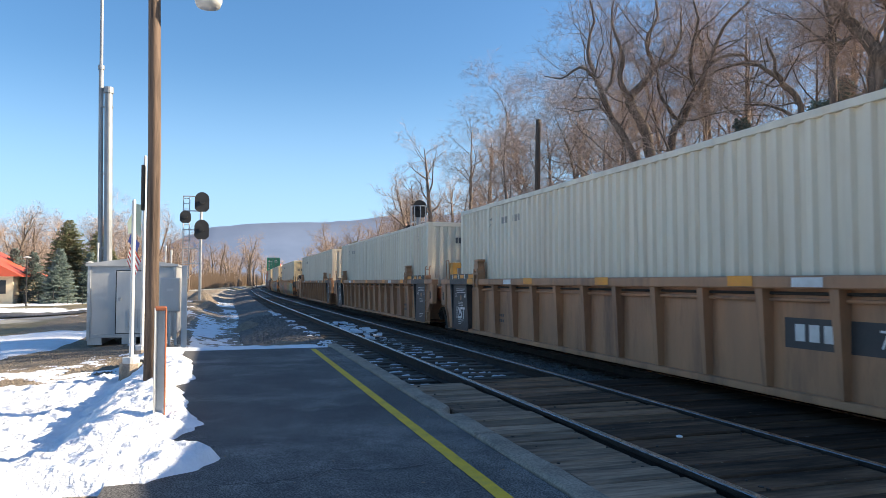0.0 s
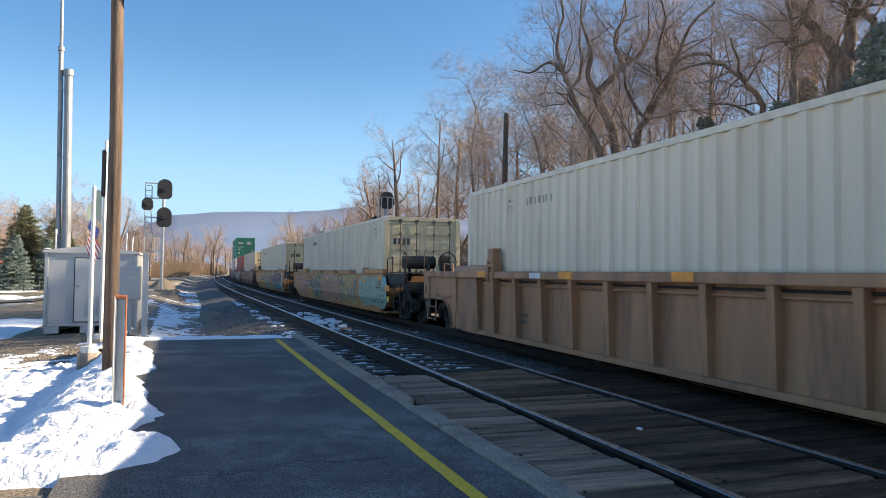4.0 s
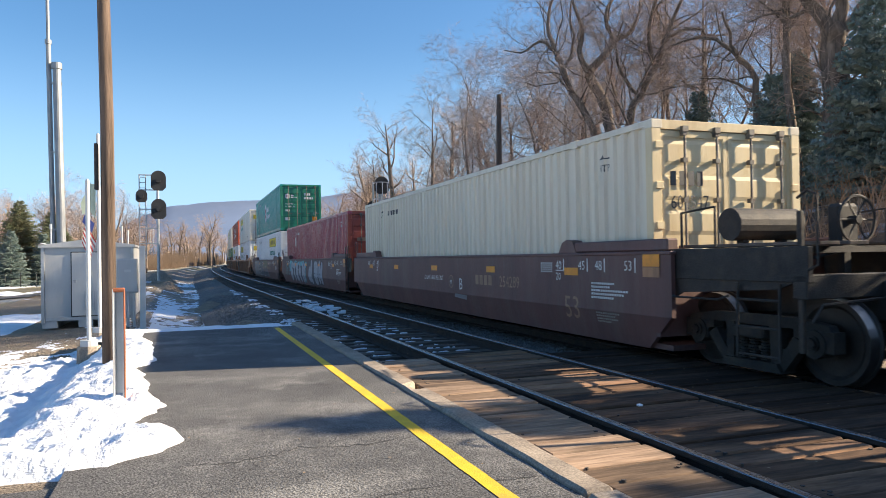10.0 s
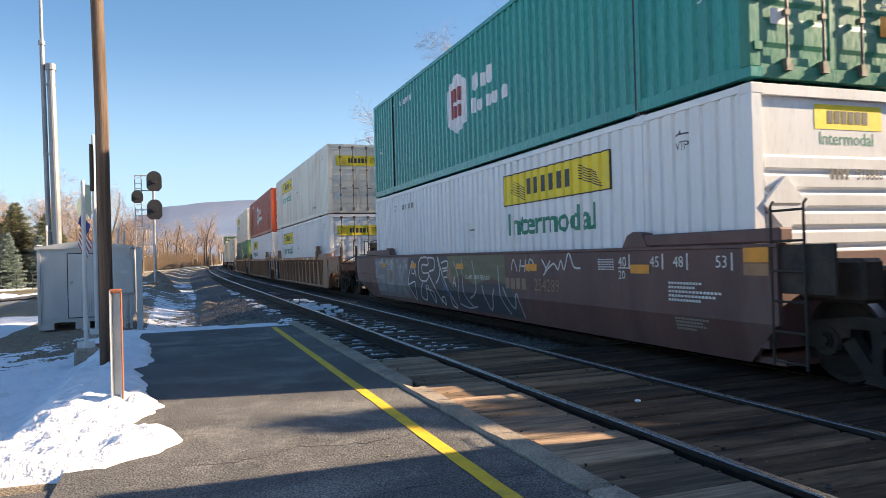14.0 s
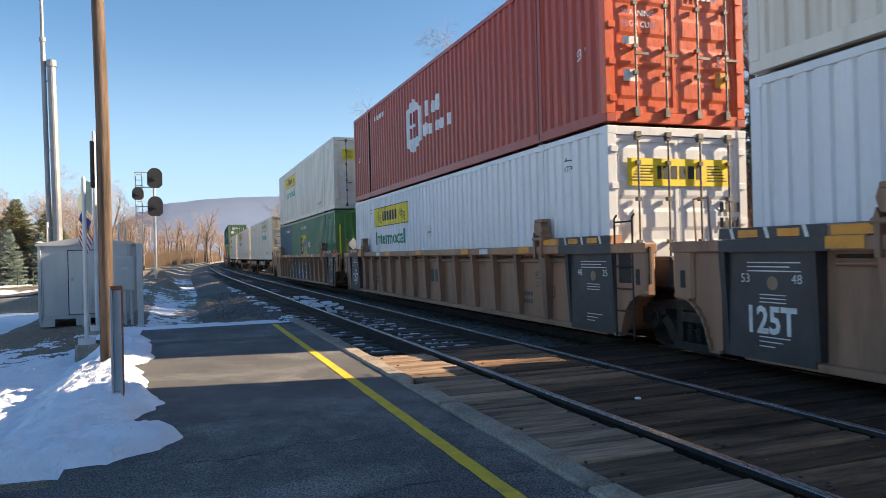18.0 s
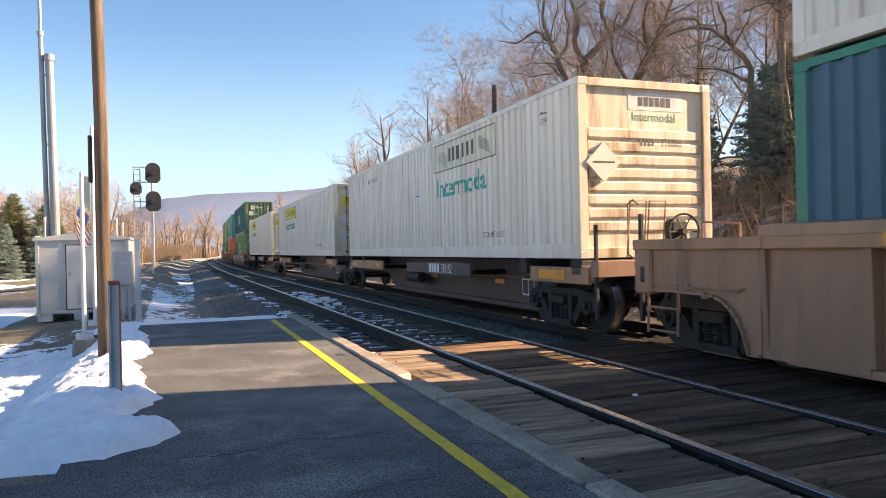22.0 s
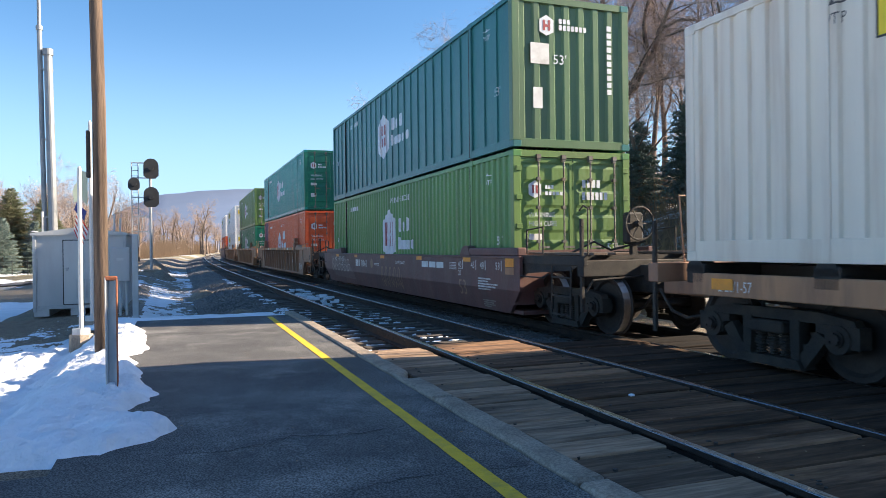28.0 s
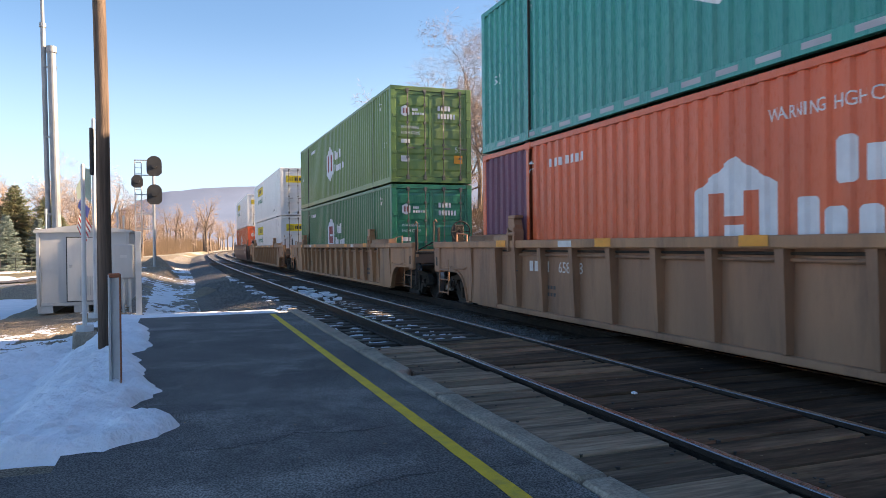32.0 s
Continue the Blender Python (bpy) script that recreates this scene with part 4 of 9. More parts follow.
    for k in range(7):
        bx(bm, -1.35, 1.35, 0.25 + 0.26 * k, 0.30 + 0.26 * k, deck - 0.12, deck - 0.05)
    part("walkway_bearers", bm, BLACK, t)
    truck(t, s * (HL + 1.5))


def joint_end(t, s, paint, with_truck, tall):
    """The hinged joint of two units over one shared truck."""
    e = HL + 0.3
    bm = B()
    box(bm, -0.45, 0.45, min(s * e, s * (HL + 1.55)), max(s * e, s * (HL + 1.55)), 0.72, 1.2, bev=0.04)
    part("joint_casting", bm, DECK if tall else BLACK, t)
    for x in (-1.25, 0.75):
        bm = B()
        box(bm, x + 0.1, x + 0.4, min(s * (e + 0.1), s * (e + 0.9)), max(s * (e + 0.1), s * (e + 0.9)), 0.86, 1.3, bev=0.04)
        part("side_bearing_arm", bm, paint if tall else BLACK, t)
        if tall:
            bm = B()
            a, b = min(s * (e + 0.2), s * (e + 0.55)), max(s * (e + 0.2), s * (e + 0.55))
            if x < 0:
                for u, v, z0, z1 in ((-0.78, -0.64, 1.2, 1.98), (-0.3, -0.16, 1.2, 1.98), (-0.78, -0.16, 1.84, 2.0)):
                    box(bm, u, v, a, b, z0, z1, bev=0.012)
            else:
                box(bm, 0.0, 0.62, a, b, 1.2, 2.12, bev=0.02)
            part("container_guide", bm, tall, t, "ochre container guide")
    if s < 0:
        ladder(t, -1.5, -HL - 0.85, 0.2, 1.9, paint if tall else BLACK, rungs=6)
        if not tall:
            bm = B()
            box(bm, -1.46, -1.42, -HL - 1.16, -HL - 0.45, 0.95, 1.45, bev=0.006)
            part("end_plate", bm, BLACK, t)
    else:
        grab(t, [(-1.45, HL + 0.5, 1.4), (-1.48, HL + 0.5, 2.0), (-1.48, HL + 0.75, 2.0), (-1.45, HL + 0.75, 1.4)], paint)
    if with_truck:
        truck(t, s * (HL + 1.6))


def reflectors(t, us, z, x, w=0.42, h=0.12):
    for u in us:
        paint_side(t, "reflector", [rect(0, w, 0, h)], AMBER, u, z, None, x, 0.012)


def guide_bracket(bm):
    """A hinged guide: a pocket of two cheeks on the chord with a pin and a rocking head above it."""
    for y in (-0.15, 0.09):
        prism(bm, [(y, -0.2), (y + 0.06, -0.2), (y + 0.06, 0.16), (y + 0.03, 0.24), (y, 0.16)], "x", -0.03, 0.17)
    box(bm, 0.05, 0.17, -0.09, 0.09, -0.16, 0.12, bev=0.01)
    cyl(bm, (0.0, -0.18, 0.12), (0.0, 0.18, 0.12), 0.035, n=10)
    prism(bm, [(-0.12, 0.16), (0.1, 0.2), (0.14, 0.33), (0.1, 0.43), (-0.1, 0.4), (-0.15, 0.28)], "x", -0.01, 0.15)
    box(bm, -0.025, 0.16, -0.17, 0.1, 0.4, 0.46, bev=0.012)


def rib_shape(bm, s, w):
    """A pressed rib, broad and proud at its head and narrowing to its foot."""
    a = [bm.verts.new((s * 1.33, y, z)) for y, z in ((-w, 1.36), (w, 1.36), (w * 0.55, 0.27), (-w * 0.55, 0.27))]
    b = [bm.verts.new((s * x, y, z)) for x, y, z in ((1.498, -w, 1.36), (1.498, w, 1.36), (1.435, w * 0.55, 0.27), (1.435, -w * 0.55, 0.27))]
    fs = [bm.faces.new(b)]
    for i in range(4):
        k = (i + 1) % 4
        fs.append(bm.faces.new((a[i], a[k], b[k], b[i])))
    bmesh.ops.recalc_face_normals(bm, faces=fs)


def arch_outline(y0, reach):
    """The web over the truck: full depth at the well, then a quarter round up to the end casting."""
    r = min(0.62, reach - 0.25)
    pts = [(y0, 1.36), (y0 + reach, 1.36), (y0 + reach, 0.84), (y0 + 0.2 + r, 0.82)]
    pts += [(y0 + 0.2 + r - r * math.sin(q), 0.82 - (0.62 - 0.62 * math.cos(q))) for q in [k * math.pi / 14 for k in range(1, 7)]]
    return pts + [(y0 + 0.16, 0.2), (y0, 0.2)]


PX, SX = -1.437, -1.342


def ribbed_well(label, paint, ends, dark_panel=True, tall=None, brake=False, chord=None):
    t = thing("well_car", label, "freight car", "cars of the train")
    key = paint.name
    e0, e1 = -HL - 0.25, HL + 0.25
    cp = chord or paint
    for s in (-1, 1):
        shared(("sheet", key, s), lambda bm: box(bm, min(s * 1.302, s * 1.34), max(s * 1.302, s * 1.34), e0 + 1.15, e1 - 1.15, 0.24, 1.36), "side_sheet", paint, t)
        shared(("chord", cp.name, s), lambda bm: box(bm, min(s * 1.30, s * 1.52), max(s * 1.30, s * 1.52), e0, e1, 1.36, 1.5, bev=0.015), "top_chord", cp, t)
        shared(("lower", key, s), lambda bm: box(bm, min(s * 1.28, s * 1.42), max(s * 1.28, s * 1.42), e0 + 0.2, e1 - 0.2, 0.17, 0.26, bev=0.01), "bottom_chord", paint, t)
        shared(("pipe", key, s), lambda bm: cyl(bm, (s * 1.385, e0 + 1.4, 1.24), (s * 1.385, e1 - 1.4, 1.24), 0.022, n=8), "air_pipe", paint, t)
        # black-coloured run under the chord, which also draws the chord's shadow line
        shared(("conduit", key, s), lambda bm: cyl(bm, (s * 1.38, e0 + 1.4, 1.31), (s * 1.38, e1 - 1.4, 1.31), 0.018, n=8), "conduit", BLACK, t)
        for i in range(-6, 7):
            w = 0.115 if abs(i) == 6 else 0.06
            shared(("rib", key, s, w), lambda bm: rib_shape(bm, s, w), "rib", paint, t, Matrix.Translation((0, i * 1.05, 0)))
        for q, sg in ((0, -1), (1, 1)):
            black = dark_panel is True or dark_panel == ("near", "far")[q]
            pm = BLACK_PANEL if black else paint
            shared(("endpanel", pm.name, s, q), lambda bm: box(bm, min(s * 1.37, s * 1.435), max(s * 1.37, s * 1.435), min(sg * 7.15, sg * 8.42), max(sg * 7.15, sg * 8.42), 0.2, 1.358), "end_panel", pm, t)
            for y in (7.12, 8.36):
                shared(("flange", pm.name, s), lambda bm: rib_shape(bm, s, 0.05), "rib", pm, t, Matrix.Translation((0, sg * y, 0)))
            reach = 2.2 if ends[q] == "coupler" else 0.8
            shared(("arch", key, s, q, reach), lambda bm: prism(bm, [(sg * y, z) for y, z in arch_outline(8.42, reach)], "x", min(s * 1.40, s * 1.45), max(s * 1.40, s * 1.45)), "end_web", paint, t)
            shared(("archrim", key, s, q, reach), lambda bm: [prism(bm, [(sg * a[0], a[1]), (sg * b[0], b[1]), (sg * b[0], b[1] + 0.035), (sg * a[0] - sg * 0.035, a[1] + 0.02)], "x", min(s * 1.38, s * 1.5), max(s * 1.38, s * 1.5)) for a, b in zip(arch_outline(8.42, reach)[2:-1], arch_outline(8.42, reach)[3:])], "web_flange", paint, t)
            shared(("endcast", key, s, q, reach), lambda bm: (box(bm, min(s * 1.34, s * 1.5), max(s * 1.34, s * 1.5), min(sg * (8.42 + reach - 0.36), sg * (8.42 + reach)), max(sg * (8.42 + reach - 0.36), sg * (8.42 + reach)), 0.78, 1.5, bev=0.03)), "end_casting", paint, t)
            shared(("slot", s, q, reach), lambda bm: box(bm, min(s * 1.46, s * 1.504), max(s * 1.46, s * 1.504), min(sg * (8.42 + reach - 0.25), sg * (8.42 + reach - 0.13)), max(sg * (8.42 + reach - 0.25), sg * (8.42 + reach - 0.13)), 0.92, 1.16, bev=0.018), "jacking_slot", BLACK, t)
            shared(("webchord", cp.name, s, q, reach), lambda bm: box(bm, min(s * 1.32, s * 1.518), max(s * 1.32, s * 1.518), min(sg * 8.33, sg * (8.42 + reach)), max(sg * 8.33, sg * (8.42 + reach)), 1.362, 1.498, bev=0.012), "end_chord", cp, t)
    shared(("floor", key), lambda bm: box(bm, -1.28, 1.28, e0 + 0.4, e1 - 0.4, 0.19, 0.26), "well_floor", paint, t)
    for s in (-1, 1):
        shared(("bulkhead", key, s), lambda bm: box(bm, -1.36, 1.36, min(s * (HL + 0.16), s * (HL + 0.25)), max(s * (HL + 0.16), s * (HL + 0.25)), 0.3, 1.3), "bulkhead", paint, t)
        for x, sx in ((-1.5, 1), (1.5, -1)):
            shared(("bracket", key, sx), lambda bm: (guide_bracket(bm), bmesh.ops.scale(bm, vec=(sx, 1, 1), verts=bm.verts), bmesh.ops.recalc_face_normals(bm, faces=bm.faces)), "guide_bracket", paint, t, Matrix.Translation((x - sx * 0.02, s * 6.25, 1.5)))
            for a, b in ((5.95, 6.0), (6.5, 7.1), (7.12, 7.7), (7.72, 8.3)) if not dark_panel else ((6.5, 8.4),):
                if b - a < 0.1:
                    continue
                shared(("cap", cp.name, s, a, sx), lambda bm: prism(bm, [(sx * 0.0, 0), (sx * 0.02, 0.11), (sx * 0.2, 0.13), (sx * 0.2, 0)], "y", min(s * a, s * b), max(s * a, s * b)), "guide_rail", cp, t, Matrix.Translation((x, 0, 1.502)))
    for s, kind in zip((-1, 1), ends):
        if kind == "coupler":
            coupler_end(t, s, paint, brake and s < 0)
        else:
            joint_end(t, s, paint, kind == "joint_truck", tall)
    reflectors(t, (15.0, 11.5, 8.6, 5.4, 2.6), 1.385, -1.52)
    paint_side(t, "data_plate", [rect(0, 0.42, 0, 0.1)], STENCIL, 12.6, 1.38, None, -1.52, 0.005)
    paint_side(t, "data_plate", [rect(0, 0.42, 0, 0.1)], STENCIL, 4.4, 1.38, None, -1.52, 0.005)
    if dark_panel:
        for u, n, q in ((16.45, 1.5, "far"), (1.15, 1.5, "near")):
            if dark_panel is not True and dark_panel != q:
                continue
            paint_side(t, "chord_band", [rect(0, n, 0, 0.135)], BLACK_PANEL, u, 1.363, None, -1.52)
            paint_side(t, "rail_band", [rect(0, n - 0.05, 0, 0.12)], BLACK_PANEL, u, 1.503, None, -1.502)
            for k in range(3):
                paint_side(t, "white_slash", [[(0.2 + 0.5 * k, 0), (0.25 + 0.5 * k, 0), (0.21 + 0.5 * k, 0.12), (0.16 + 0.5 * k, 0.12)]], STENCIL, u, 1.503, None, -1.502, 0.006)
            for k in (0.3, 0.85):
                paint_side(t, "reflector", [rect(k, k + 0.28, 0.015, 0.095)], AMBER, u, 1.503, None, -1.502, 0.006)
            paint_side(t, "reflector", [rect(0, 0.5, 0.01, 0.105)], AMBER, 14.95 if q == "far" else 1.72, 1.503, None, -1.502, 0.006)
            c = u - (0.1 if q == "far" else 0.3)
            for k in range(3):
                paint_side(t, "stencil_line", [rect(0, 0.72 - 0.14 * (k % 2), 0, 0.013)], STENCIL, c - 0.25, 1.24 - 0.045 * k, None, PX, 0.004)
                paint_side(t, "stencil_line", [rect(0, 0.42 - 0.1 * k, 0, 0.012)], STENCIL, c - 0.4, 0.45 - 0.05 * k, None, PX, 0.004)
                paint_side(t, "stencil_line", [rect(0, 0.36, 0, 0.011)], STENCIL, c - 0.42, 0.9 - 0.04 * k, None, PX, 0.004)
            paint_side(t, "round_mark", [disc((0, 0), 0.075)], STENCIL_TAN, c - 0.6, 1.03, None, PX, 0.004)
            letter_side(t, "53" if q == "far" else "48", 0.14, STENCIL, c - 0.15, 1.03, None, PX)
            letter_side(t, "48" if q == "far" else "25", 0.14, STENCIL, c - 0.85, 1.03, None, PX)
            if q == "far":
                letter_side(t, "125T", 0.4, STENCIL, c - 0.2, 0.5, None, PX, squeeze=0.84, bold=0.012)
        letter_side(t, "53", 0.3, STENCIL_DARK, 1.85, 0.62, None, SX, squeeze=0.9)
    for u in (2.1, 14.4):
        letter_side(t, "40", 0.14, STENCIL_DARK, u, 0.98, None, -1.455)
        letter_side(t, "20", 0.14, STENCIL_DARK, u, 0.8, None, -1.445)
        paint_side(t, "stencil_line", [rect(0, 0.2, 0, 0.014)], STENCIL_DARK, u, 0.94, None, -1.455)
    for k in range(2):
        paint_side(t, "faded_mark", bars(5, 0.5, 0.07, 0.3), STENCIL_DARK, 2.9, 0.62 - 0.14 * k, None, SX)
        paint_side(t, "faded_mark", bars(4, 0.42, 0.06, 0.3), STENCIL_DARK, 13.4, 0.66 - 0.12 * k, None, SX)
    return t


def smooth_well(label, paint, ends, brake=False, flaps=(4.95, 8.0, 11.07), top=1.42, low=0.17, flap_paint=None, tail=1.95):
    t = thing("well_car", label, "freight car", "cars of the train")
    key = paint.name
    e = HL + 1.95
    y0 = -HL - 0.62 if ends[0] == "coupler" else -HL - 0.5
    y1 = HL + tail if ends[1] == "coupler" else HL + 0.95
    mid = 0.62

    def side(bm, s):
        up = [(y0, top), (y1, top), (y1, 0.95 if ends[1] == "coupler" else mid), (y1 - 0.35, mid), (y0, mid)]
        prism(bm, up, "x", min(s * 1.44, s * 1.5), max(s * 1.44, s * 1.5))
        lo = [(y0 + 0.02, mid), (y1 - 0.36, mid), (HL + 0.15, low), (-HL + 0.02, low)]
        a = [bm.verts.new((s * 1.5, y, z)) for y, z in lo[:2]] + [bm.verts.new((s * 1.38, y, z)) for y, z in lo[2:]]
        b = [bm.verts.new((s * 1.44, y, z)) for y, z in lo[:2]] + [bm.verts.new((s * 1.32, y, z)) for y, z in lo[2:]]
        fs = [bm.faces.new(a), bm.faces.new(b[::-1])]
        for i in range(4):
            j = (i + 1) % 4
            fs.append(bm.faces.new((a[i], b[i], b[j], a[j])))
        bmesh.ops.recalc_face_normals(bm, faces=fs)
    for s in (-1, 1):
        shared(("smooth", key, s, ends, top, tail), lambda bm: side(bm, s), "side_panel", paint, t)
        shared(("sill", key, s, ends, top, tail), lambda bm: box(bm, min(s * 1.3, s * 1.515), max(s * 1.3, s * 1.515), y0, y1, top, top + 0.05, bev=0.012), "top_sill", paint, t)
        for u in flaps:
            shared(("flap", (flap_paint or paint).name, s), lambda bm: prism(bm, [(-1.03, 0), (1.03, 0), (1.0, 0.09), (0.93, 0.13), (-0.9, 0.13), (-1.0, 0.1)], "x", min(s * 1.33, s * 1.53), max(s * 1.33, s * 1.53)), "guide_flap", flap_paint or paint, t, Matrix.Translation((0, -HL + u, top + 0.05)))
        for q in (-1, 1):
            shared(("guide", key, s, q, top), lambda bm: box(bm, min(s * 1.32, s * 1.5), max(s * 1.32, s * 1.5), min(q * (HL - 1.75), q * (HL + 0.55)), max(q * (HL - 1.75), q * (HL + 0.55)), top + 0.052, top + 0.21, bev=0.02), "guide_rail", paint, t)
            shared(("ear", key), lambda bm: prism(bm, [(-0.28, 0), (0.28, 0), (0.16, 0.26), (0.02, 0.34), (-0.16, 0.3)], "x", -0.09, 0.09), "guide_bracket", paint, t, Matrix.Translation((s * 1.42, q * (HL - 1.95), top + 0.05)) @ Matrix.Diagonal((1, 1, 0.62, 1)))
    shared(("sfloor", key), lambda bm: box(bm, -1.32, 1.32, -HL - 0.4, HL + 0.4, low, low + 0.07), "well_floor", paint, t)
    for q in (-1, 1):
        shared(("sbulk", key, q), lambda bm: box(bm, -1.44, 1.44, min(q * (HL + 0.2), q * (HL + 0.3)), max(q * (HL + 0.2), q * (HL + 0.3)), 0.35, 1.36), "bulkhead", paint, t)
    for s, kind in zip((-1, 1), ends):
        if kind == "coupler":
            coupler_end(t, s, paint, brake and s < 0, post_paint=BLACK, tank=bool(flaps) or top > 1.4, deck=top + 0.12)
        else:
            joint_end(t, s, paint, kind == "joint_truck", None)
    reflectors(t, (14.8, 11.9, 8.6, 5.2, 2.05), 1.12, -1.5)
    for u, w in () if paint is ORANGE_TAN else ((0.4, "53"), (1.15, "48"), (1.62, "45"), (2.34, "40"), (15.0, "48"), (14.4, "45"), (13.9, "40")):
        letter_side(t, w, 0.2, STENCIL, u, top - 0.21, None, -1.5, lift=0.009)
        paint_side(t, "stencil_line", [rect(0, 0.03, 0, 0.2)], STENCIL, u - 0.25, top - 0.24, None, -1.5, 0.009)
        if w == "40":
            letter_side(t, "20", 0.17, STENCIL, u, top - 0.38, None, -1.5, lift=0.009)
            paint_side(t, "stencil_line", [rect(0, 0.24, 0, 0.015)], STENCIL, u, top - 0.235, None, -1.5, 0.009)
    for k in range(0 if paint is ORANGE_TAN else 5):
        paint_side(t, "stencil_line", bars((11, 9, 15, 14, 11)[k], (0.62, 0.5, 0.95, 0.85, 0.6)[k], 0.03, 0.25), STENCIL, 1.25, top - 0.42 - 0.052 * k, None, -1.5, 0.008)
        paint_side(t, "stencil_line", bars(6 + k % 2, 0.42, 0.02, 0.35), STENCIL, 2.85, top - 0.12 - 0.035 * k, None, -1.5, 0.008)
    for k in range(0 if paint is ORANGE_TAN else 4):
        paint_side(t, "stencil_line", bars(10 - k % 2, (0.62, 0.5, 0.55, 0.36)[k], 0.026, 0.3), FAINT, 1.15, top - 0.85 - 0.042 * k, None, -1.5, 0.008)
    paint_side(t, "clearance_board", [rect(0, 0.36, 0, 0.13)], TAN, -0.04, top - 0.29, None, -1.5, 0.013)
    paint_side(t, "reflector", [rect(0, 0.36, 0, 0.17)], AMBER, -0.04, top - 0.15, None, -1.5, 0.013)
    return t


def spine_car(label, near_text, ends, brake=False):
    t = thing("spine_car", label, "freight car", "cars of the train")

    def beam(bm):
        prism(bm, [(-HL - 0.6, 1.17), (HL + 0.6, 1.17), (HL + 0.6, 0.72), (HL - 2.0, 0.66), (HL - 2.9, 0.22), (-HL + 2.9, 0.22), (-HL + 2.0, 0.66), (-HL - 0.6, 0.72)], "x", -0.42, 0.42)
        prism(bm, [(-HL + 2.8, 0.15), (HL - 2.8, 0.15), (HL - 2.9, 0.25), (-HL + 2.9, 0.25)], "x", -0.55, 0.55)
    shared(("beam",), beam, "centre_beam", SPINE_BROWN, t)
    for y in (-HL + 0.15, -HL + 2.05, HL - 2.05, HL - 0.15):
        shared(("outrigger",), lambda bm: box(bm, -1.3, 1.3, -0.16, 0.16, 0.96, 1.2, bev=0.015), "cross_arm", BLACK, t, Matrix.Translation((0, y, 0)))
        for s in (-1, 1):
            shared(("pedestal",), lambda bm: prism(bm, [(-0.17, 0), (0.17, 0), (0.1, 0.13), (-0.1, 0.13)], "x", -0.1, 0.1), "pedestal", BLACK, t, Matrix.Translation((s * 1.2, y, 1.1)))
    for s in (-1, 1):
        for q, y0, y1 in ((0, -HL - 0.2, -HL + 1.75), (1, HL - 4.4, HL - 0.1)) + (((2, -HL + 4.6, -HL + 9.2),) if near_text else ()):
            shared(("sidesill", s, q), lambda bm: box(bm, min(s * 1.22, s * 1.3), max(s * 1.22, s * 1.3), y0, y1, 0.82, 1.09, bev=0.01), "side_sill", TAN if q < 2 else SPINE_BROWN, t)
            for y in (y0 + 0.1, y1 - 0.1):
                shared(("strut",), lambda bm: box(bm, -1.22, 1.22, -0.05, 0.05, 0.85, 0.95), "strut", BLACK, t, Matrix.Translation((0, y, 0)))
    bm = B()
    cyl(bm, (-0.75, 1.4, 0.62), (-0.75, 2.5, 0.62), 0.15, n=14)
    part("air_reservoir", bm, BLACK, t)
    bm = B()
    tube(bm, [(-0.48, -4.5, 0.8), (-0.5, -1, 0.76), (-0.5, 3, 0.8), (-0.48, 5, 0.8)], 0.02, 6)
    part("air_pipe", bm, TAN_DARK, t)
    reflectors(t, (1.4,), 0.88, -1.3, 0.9, 0.16)
    reflectors(t, (12.4, 15.7), 0.9, -1.3, 0.35, 0.13)
    reflectors(t, (9.6, 5.2), 0.62, -0.42, 0.5, 0.1)
    paint_side(t, "stencil_frame", [rect(0, 0.55, 0, 0.03), rect(0, 0.55, 0.32, 0.35), rect(0, 0.03, 0.03, 0.32), rect(0.52, 0.55, 0.03, 0.32), rect(0.26, 0.29, 0.03, 0.32)], STENCIL, 3.8, 0.42, None, -0.43)
    if near_text:
        paint_side(t, "number_board", [rect(0, 2.6, 0, 0.3)], BLACK_PANEL, 7.45, 0.81, None, -1.3)
        paint_side(t, "mark", bars(4, 0.8, 0.22), STENCIL, 7.3, 0.85, None, -1.303)
        letter_side(t, "370152", 0.31, STENCIL, 6.42, 0.85, None, -1.303, squeeze=0.78)
        letter_side(t, "2-28/1-57", 0.18, STENCIL, 15.6, 0.88, None, -1.303, squeeze=0.75)
    for s, kind in zip((-1, 1), ends):
        if kind == "coupler":
            bm = B()
            box(bm, -0.36, 0.36, min(s * (HL + 0.5), s * (HL + 1.7)), max(s * (HL + 0.5), s * (HL + 1.7)), 0.7, 1.1, bev=0.02)
            part("draft_sill", bm, TAN_DARK, t)
            coupler(t, s * (HL + 1.5), s)
            bm = B()
            box(bm, -1.4, 1.4, min(s * (HL + 0.45), s * (HL + 0.65)), max(s * (HL + 0.45), s * (HL + 0.65)), 0.95, 1.2, bev=0.01)
            part("end_beam", bm, TAN_DARK, t)
            for x in (-1.4, 1.32):
                bm = B()
                box(bm, x + 0.01, x + 0.06, s * (HL + 0.55) - 0.03, s * (HL + 0.55) + 0.03, 0.3, 1.75, bev=0.008)
                part("end_post", bm, BLACK, t)
            for d in (0.35, 0.7):
                grab(t, [(-1.2 + d, s * (HL + 0.6), 1.2), (-1.2 + d, s * (HL + 0.7), 2.1), (-0.9 + d, s * (HL + 0.7), 2.1), (-0.9 + d, s * (HL + 0.6), 1.2)], TAN_DARK)
            if brake and s < 0:
                brake_wheel(t, 0.1, s * (HL + 0.75), 1.62)
            truck(t, s * (HL - 1.1))
        elif kind == "joint_truck":
            truck(t, s * (HL + 1.15))
    return t


# ---- markings ----
HEX = [(0.0, -1.0), (0.9, -0.62), (0.9, 0.55), (0.0, 1.0), (-0.9, 0.55), (-0.9, -0.62)]


